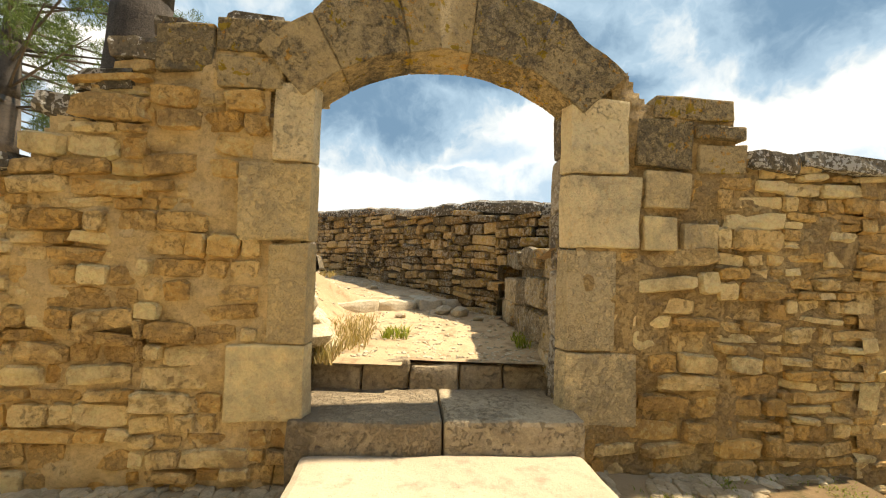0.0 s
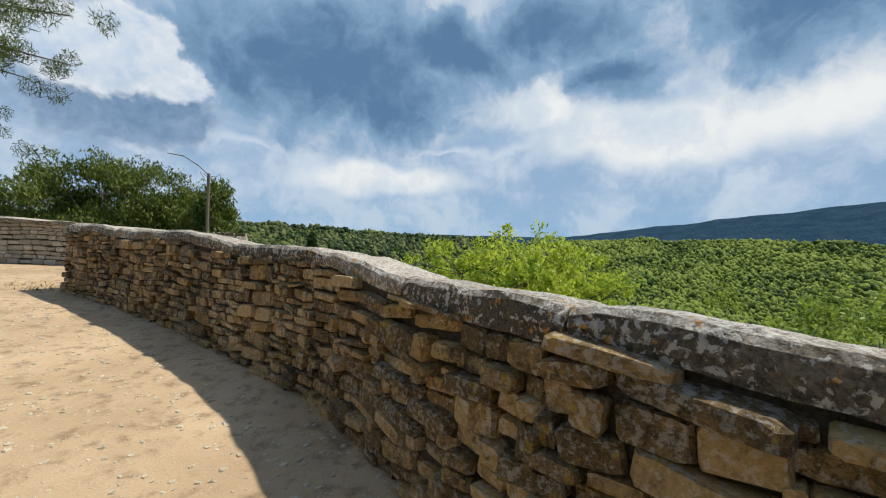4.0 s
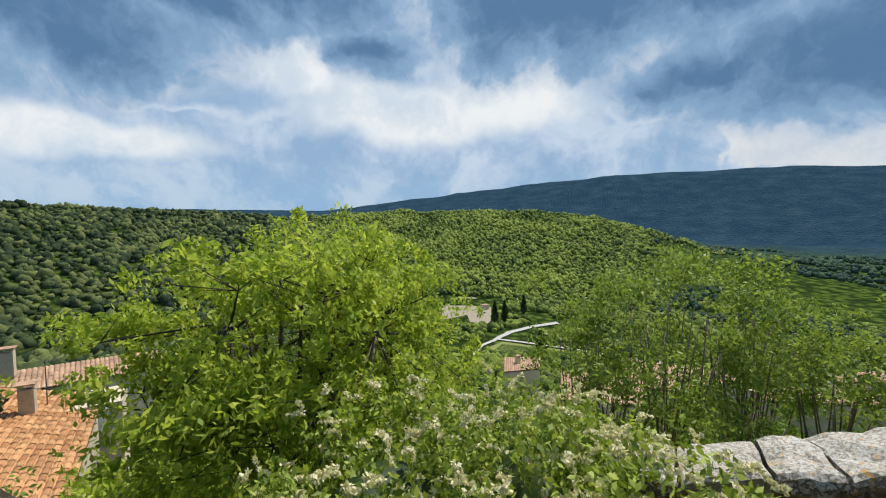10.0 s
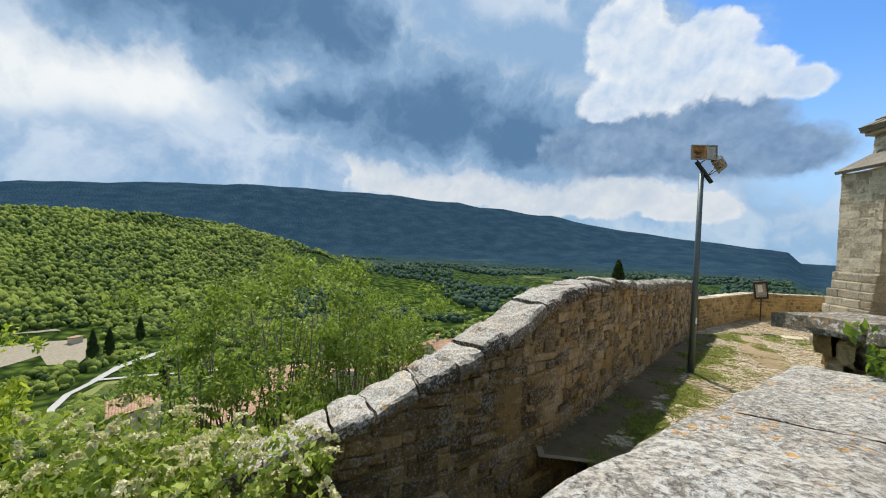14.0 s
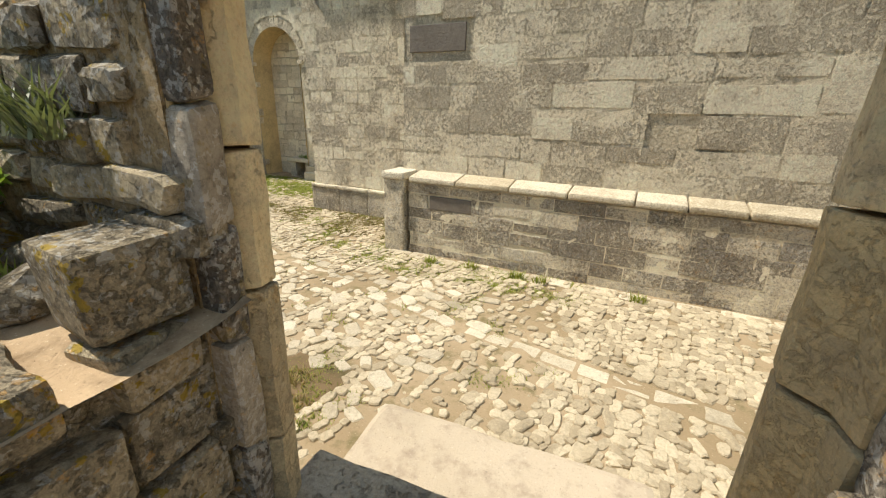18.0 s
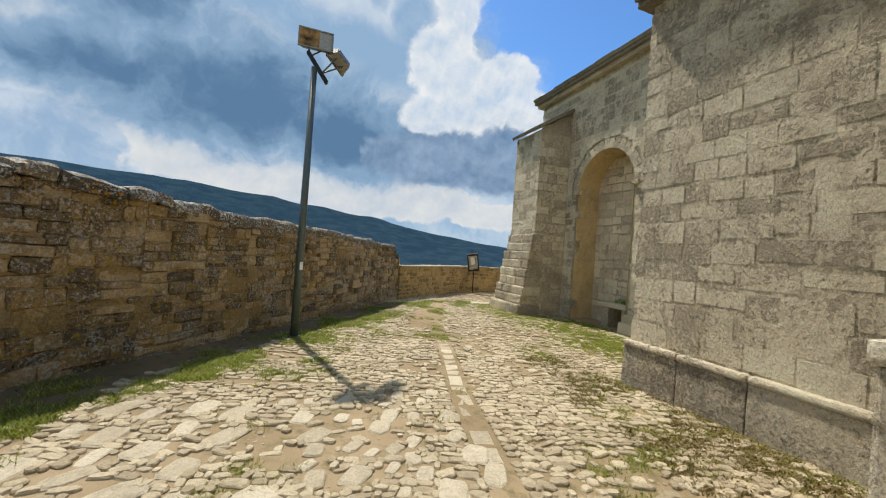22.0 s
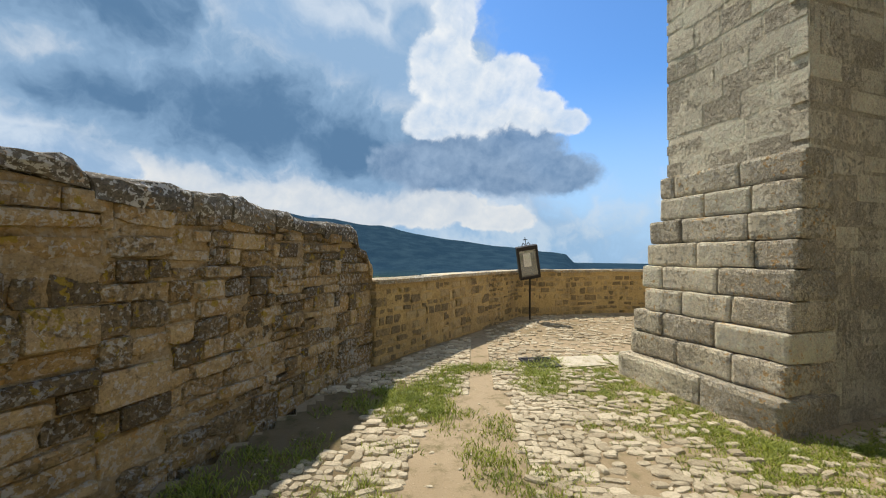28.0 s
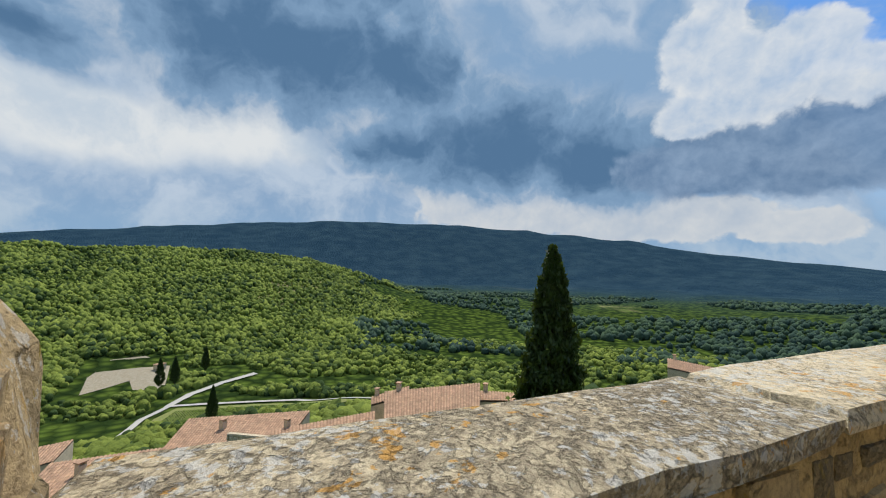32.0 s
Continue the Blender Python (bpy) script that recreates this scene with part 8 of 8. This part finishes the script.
def make_houses():
    t = thing("tiled_house", "cream house with lichened orange barrel-tile roof and chimney", "house")
    tl, tr, br, bl = spot(-15.8, -15.6, 32.5), spot(-7.2, -18.7, 30), spot(-11.5, -31, 19.5), spot(-25.5, -23.2, 23)
    tile_roof(t, tl, tr, br, bl, TILE, 260, 0.27)
    hull("wall", t, [tuple(q - Vector((0, 0, 0.1))) for q in (tl, tr, br, bl)], -16, RENDERWALL, "cream rendered wall")
    ch = spot(-13.0, -18.2, 28.5)
    chimney(t, ch.x, ch.y, ch.z + 0.1, 0.95)
    bm = bmesh.new()
    p = spot(-11.6, -18.5, 28.5)
    tube(bm, p, p + Vector((0, 0, 2.3)), 0.03, 0.02, 6)
    tube(bm, p + Vector((-0.2, 0, 2.1)), p + Vector((0.9, 0, 2.3)), 0.02, 0.02, 5)
    for k in range(7):
        q = p + Vector((-0.1 + k * 0.15, 0, 2.12 + k * 0.027))
        tube(bm, q + Vector((0, -0.18, 0)), q + Vector((0, 0.18, 0)), 0.008, 0.008, 4)
    part("aerial", bm, STEEL, t, "roof aerial")
    w = thing("annexe_house", "small cream annexe with white shuttered window", "house")
    q = spot(-8.2, -21.5, 29)
    bm = bmesh.new()
    box(bm, q.x - 0.9, q.x + 1.3, q.y - 0.6, q.y + 2, -16, q.z + 1.2)
    part("wall", bm, RENDERWALL, w)
    bm = bmesh.new()
    box(bm, q.x - 0.2, q.x + 0.75, q.y - 0.68, q.y - 0.6, q.z - 0.2, q.z + 1.0, 0.01)
    win = part("window", bm, WHITEPAINT, w, "white shuttered window")
    for k in range(4):
        bm = bmesh.new()
        box(bm, q.x - 0.15, q.x + 0.70, q.y - 0.70, q.y - 0.68, q.z - 0.12 + k * 0.27, q.z + 0.06 + k * 0.27)
        part("shutter_panel", bm, WHITEPAINT, win)
    h = thing("stone_house", "pale rubble stone house end with tiled ridge", "house")
    a, b = spot(-30, -14.0, 38), spot(-19.8, -14.2, 38)
    ln = Line([(a.x, a.y), (b.x, b.y)])
    core("wall", h, ln, -0.3, 0.0, lambda s: -16, lambda s: a.z, RENDERWALL, 50)
    st = Stones(RUBBLE, WHITEROCK, h, "stone", 0)
    face_stones(st, Line([(b.x, b.y - 0.05), (a.x, a.y - 0.05)]), 0.05, lambda s: -10.5, lambda s: a.z - 0.1, (0.18, 0.3), (0.3, 0.6), 0.12, 0.03, lambda s, z: False)
    st.close("rubble")
    tile_roof(h, a + Vector((0, 1.2, 0.6)), b + Vector((0, 1.2, 0.6)), b + Vector((0, -0.3, 0.05)), a + Vector((0, -0.3, 0.05)), TILEPALE, 0, 0.3)
    chimney(h, *(spot(-21.0, -14.3, 38) + Vector((0, 0.6, 0.3))), 1.2)
    g = thing("long_house", "long low house with weathered grey-pink tiles", "house")
    a, b = spot(-14.6, -14.6, 44), spot(-2.0, -15.0, 46)
    tile_roof(g, a, b, b + Vector((0.3, -2.5, -0.9)), a + Vector((0.3, -2.5, -0.9)), TILEPALE, 0, 0.3)
    hull("wall", g, [tuple(p - Vector((0, 0, 0.1))) for p in (a, b, b + Vector((0.3, -2.5, -0.9)), a + Vector((0.3, -2.5, -0.9)))], -22, RENDERWALL)
    chimney(g, *spot(-14.2, -14.0, 43), 1.2)
    for i, (az0, az1, el0, el1, d0, d1) in enumerate(((43.4, 48.5, -18.9, -20.8, 62, 58), (51.5, 62.0, -20.0, -23.6, 50, 44), (59.5, 72.0, -17.4, -20.6, 58, 51))):
        t = thing("village_house", "village house with faded pink barrel-tile roof among trees", "house", "village houses")
        a, b, c, d = spot(az0, el0, d0), spot(az1, el0 + 0.5, d0), spot(az1, el1 + 0.8, d1), spot(az0, el1, d1)
        tile_roof(t, a, b, c, d, TILEPALE, 0, 0.28)
        hull("wall", t, [tuple(p - Vector((0, 0, 0.12))) for p in (a, b, c, d)], -30, RENDERWALL)
        chimney(t, *a.lerp(c, 0.4), 0.9)
    eye = (15.1, -2.58, 1.3)
    for az0, az1, e0, e1, low0, low1, d0, d1 in ((65.0, 78.6, -17.0, -15.7, -20.4, -18.9, 39, 33), (78.6, 83.8, -16.7, -16.7, -17.9, -17.7, 40, 37.5), (50.2, 63.8, -20.7, -19.4, -22.6, -21.2, 37, 33.5), (63.2, 68.5, -17.6, -16.3, -18.6, -17.4, 44, 41), (102.5, 107.7, -10.4, -10.9, -11.5, -12.0, 70, 64)):
        t = thing("village_house", "village house below the street with faded brown tiles", "house", "village houses")
        a, b, c, d = spot(az0, e0, d0, eye), spot(az1, e1, d0, eye), spot(az1, low1, d1, eye), spot(az0, low0, d1, eye)
        tile_roof(t, a, b, c, d, TILEPALE, 0, 0.26)
        hull("wall", t, [tuple(p - Vector((0, 0, 0.12))) for p in (a, b, c, d)], -40, RENDERWALL)
        chimney(t, *a.lerp(b, 0.15), 0.7)
    t = thing("stone_gable", "rubble stone gable end beside a tiled roof", "house")
    a, b = spot(45.2, -20.3, 37, eye), spot(50.0, -20.5, 35, eye)
    core("wall", t, Line([(a.x, a.y), (b.x, b.y)]), 0.0, 0.3, lambda s: -30, lambda s: a.z, RENDERWALL, 50)
    st = Stones(RUBBLE, WHITEROCK, t, "stone", 0)
    face_stones(st, Line([(b.x, b.y), (a.x, a.y)]), 0.03, lambda s: a.z - 3.5, lambda s: a.z, (0.15, 0.25), (0.2, 0.5), 0.12, 0.03)
    st.close("rubble")


make_houses()


# ---- valley floor and woods ----
def valley_sheet(name, pts, mat, label, lift, category):
    bm = bmesh.new()
    f = bm.faces.new([bm.verts.new((x, y, 0)) for x, y in pts])
    bmesh.ops.triangulate(bm, faces=[f])
    for _ in range(4):
        long = [e for e in bm.edges if e.calc_length() > 8]
        if long:
            bmesh.ops.subdivide_edges(bm, edges=long, cuts=1)
    bmesh.ops.triangulate(bm, faces=bm.faces)
    for v in bm.verts:
        v.co.z = land_z(v.co.x, v.co.y) + lift
    me = bpy.data.meshes.new(name)
    bm.to_mesh(me)
    bm.free()
    me.materials.append(mat)
    tagged(new(name, me), label, category, kind="structure")


ROAD = [(148, 192), (163, 211), (185, 228), (208, 236), (221, 210), (232, 187), (241, 166), (247, 117), (252, 70)]
road_line = Line(ROAD)
L, R = road_line.side(1.8), road_line.side(-1.8)
ASPHALT = plain_mat("pale road", (0.42, 0.40, 0.36), 0.9)
valley_sheet("road", [tuple(p) for p in L] + [tuple(p) for p in reversed(R)], ASPHALT, "pale winding valley road", 0.7, "road")
valley_sheet("side_road", [(208, 234), (232, 243), (259, 244), (286, 238), (287, 243), (260, 249), (230, 248), (206, 238)], ASPHALT, "pale side road", 0.75, "road")
valley_sheet("vineyard", [(172, 210), (188, 222), (206, 228), (216, 206), (227, 184), (236, 160), (241, 122), (222, 125), (205, 155), (188, 185)], ground_mat("vineyard ground", (0.22, 0.22, 0.07), (0.18, 0.21, 0.06), (0.12, 0.16, 0.04), (0.3, 0.27, 0.12)), "green vineyard field with planted rows", 0.5, "field")
valley_sheet("quarry_yard", [(200, 306), (222, 335), (250, 354), (270, 342), (272, 316), (247, 288), (232, 272), (222, 288), (232, 306)], ground_mat("quarry ground", (0.36, 0.32, 0.24), (0.30, 0.25, 0.17), (0.18, 0.16, 0.09)), "pale bare quarry yard", 0.4, "ground")
vs, fs, k = [], [], 0
for i in range(26):
    a, b = Vector((178 + i * 1.9, 208 + min(i, 12) * 1.1 - max(0, i - 12) * 3.6)), Vector((203 + i * 1.0, 158 - i * 1.1))
    for j in range(44):
        p = a.lerp(b, j / 44)
        z = land_z(p.x, p.y) + 0.5
        v = np.array([(p.x - 0.5, p.y, z), (p.x + 0.5, p.y, z), (p.x, p.y - 0.7, z), (p.x, p.y + 0.7, z), (p.x, p.y, z + 0.9)])
        vs.append(v), fs.append(np.array([(0, 2, 4), (2, 1, 4), (1, 3, 4), (3, 0, 4)]) + k)
        k += 5
tagged(new("vines", tri_mesh("vines", np.concatenate(vs), np.concatenate(fs), LEAF_MID)), "rows of low green vines in the field", "vines", kind="stuff")
t = thing("quarry_shed", "yellow-walled shed beside the quarry yard", "shed", at=(258, 310, land_z(258, 310)))
bm = bmesh.new()
box(bm, -3.5, 3.5, -2.5, 2.5, -1, 4.5)
part("wall", bm, RENDERWALL, t)
bm = bmesh.new()
box(bm, -3.9, 3.9, -2.9, 2.9, 4.5, 4.8)
part("roof", bm, TILEPALE, t)


def forest(name, n, r0, r1, az0, az1, size, mat, label, seed, keep=None, sub=2):
    """Far crowns, joined: each a bumpy dome of its own shape."""
    r = random.Random(seed)
    shapes = []
    for s in range(8):
        bm = bmesh.new()
        bmesh.ops.create_icosphere(bm, subdivisions=sub, radius=1.0)
        o = Vector((s * 7.1, seed, 0))
        for q in bm.verts:
            q.co *= 1 + 0.42 * noise.noise(q.co * 1.9 + o) + 0.40 * noise.noise(q.co * 5.5 + o)
            q.co.z *= 1.1
        shapes.append((np.array([tuple(q.co) for q in bm.verts]), np.array([[q.index for q in f.verts] for f in bm.faces])))
        bm.free()
    vs, fs, k = [], [], 0
    for _ in range(n):
        d = math.sqrt(r.uniform(r0 * r0, r1 * r1)) if r.random() < 0.5 else r.uniform(r0, r1)
        a = radians(r.uniform(az0, az1))
        x, y = 1 + math.sin(a) * d, 3 + math.cos(a) * d
        if keep and not keep(x, y, d, math.degrees(a)):
            continue
        s = r.uniform(*size) * (0.7 + 0.5 * noise.noise((x * 0.02, y * 0.02, seed)) + 0.3)
        z = land_z(x, y)
        v, f = shapes[r.randrange(8)]
        g = r.uniform(0, 6.28)
        m = np.array([[math.cos(g) * s, -math.sin(g) * s, 0], [math.sin(g) * s, math.cos(g) * s, 0], [0, 0, s * r.uniform(0.8, 1.25)]])
        vs.append(v @ m.T + np.array((x, y, z + s * 0.45)))
        fs.append(f + k)
        k += len(v)
    ob = new(name, tri_mesh(name, np.concatenate(vs), np.concatenate(fs), mat, True))
    tagged(ob, label, "trees", kind="stuff")


def wood_mat(name, light, dark, evergreen, few=0.12):
    """Leafy crowns, here and there a dark evergreen among them."""
    m, k, b = material(name)
    at = k.n("NewGeometry").outputs["Position"]
    pick = k.n("NewGeometry").outputs["Random Per Island"]
    stand = k.noise(at, 0.011, 4, 0.6)
    leaf = k.noise(at, 0.9, 5, 0.7)
    col = k.mix(k.step(k.math("ADD", k.math("MULTIPLY", pick, 0.55), k.math("MULTIPLY", stand, 0.7)), 0.3, 0.95), dark, light)
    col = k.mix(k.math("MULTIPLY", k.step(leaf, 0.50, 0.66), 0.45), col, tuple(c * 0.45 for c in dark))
    dusky = k.math("ADD", k.math("FRACT", k.math("MULTIPLY", pick, 7.31)), k.math("MULTIPLY", k.math("SUBTRACT", stand, 0.5), -1.2))
    col = k.mix(k.step(dusky, 1.0 - few, 1.05 - few), col, evergreen)
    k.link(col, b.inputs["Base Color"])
    b.inputs["Roughness"].default_value = 0.9
    b.inputs["Specular IOR Level"].default_value = 0.1
    bump = k.n("Bump", Strength=0.8, Distance=1.2)
    k.link(leaf, bump.inputs["Height"])
    k.link(bump.outputs[0], b.inputs["Normal"])
    return m


WOOD_SUN = wood_mat("sunlit oak wood", (0.25, 0.30, 0.055), (0.10, 0.14, 0.028), (0.045, 0.075, 0.022), 0.16)
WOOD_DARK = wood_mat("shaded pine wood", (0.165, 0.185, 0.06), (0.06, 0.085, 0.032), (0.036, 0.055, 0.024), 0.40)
# far crowns tinted blue, haze put into the base colour
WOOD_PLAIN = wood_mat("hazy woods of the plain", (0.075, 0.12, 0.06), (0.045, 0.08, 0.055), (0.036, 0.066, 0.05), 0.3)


def open_ground(x, y):
    """Kept clear of trees: road, vineyard and quarry."""
    p = Vector((x, y))
    for a, b in zip(ROAD, ROAD[1:]):
        a, b = Vector(a), Vector(b)
        u = max(0.0, min(1.0, (p - a).dot(b - a) / (b - a).length_squared))
        if (a.lerp(b, u) - p).length < 8:
            return True
    field = 165 < x < 246 and 118 < y < 232 and (x - 170) * 0.85 + (y - 205) * 0.5 > -4
    yard = abs((x - 237) * 0.75 + (y - 314) * -0.66) < 34 and abs((x - 237) * 0.66 + (y - 314) * 0.75) < 44
    return field or yard or 205 < x < 290 and 232 < y < 254


forest("valley_wood", 10500, 130, 470, 8, 112, (1.5, 3.5), WOOD_SUN, "bright green mixed wood on the valley floor", 1, lambda x, y, d, a: not open_ground(x, y) and (noise.noise((x * 0.016, y * 0.016, 7)) > -0.2), 2)
forest("hill_wood", 30000, 400, 960, 10, 76, (1.3, 3.7), WOOD_SUN, "sunlit oak wood covering the opposite hill", 2, lambda x, y, d, a: not open_ground(x, y) and a < 67 + 11 * noise.noise((d * 0.011, a * 0.1, 5)) + 7 * noise.noise((x * 0.045, y * 0.045, 2)), 1)
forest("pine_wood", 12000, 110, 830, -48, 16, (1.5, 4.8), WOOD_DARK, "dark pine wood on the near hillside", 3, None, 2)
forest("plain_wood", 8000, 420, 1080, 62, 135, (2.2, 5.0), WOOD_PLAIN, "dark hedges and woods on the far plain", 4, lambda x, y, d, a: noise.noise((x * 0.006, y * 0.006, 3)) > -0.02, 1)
forest("slope_wood", 700, 26, 120, -25, 108, (1.1, 2.4), WOOD_SUN, "green scrub on the slope under the walls", 5, lambda x, y, d, a: out_of_wall(x, y) > 18)
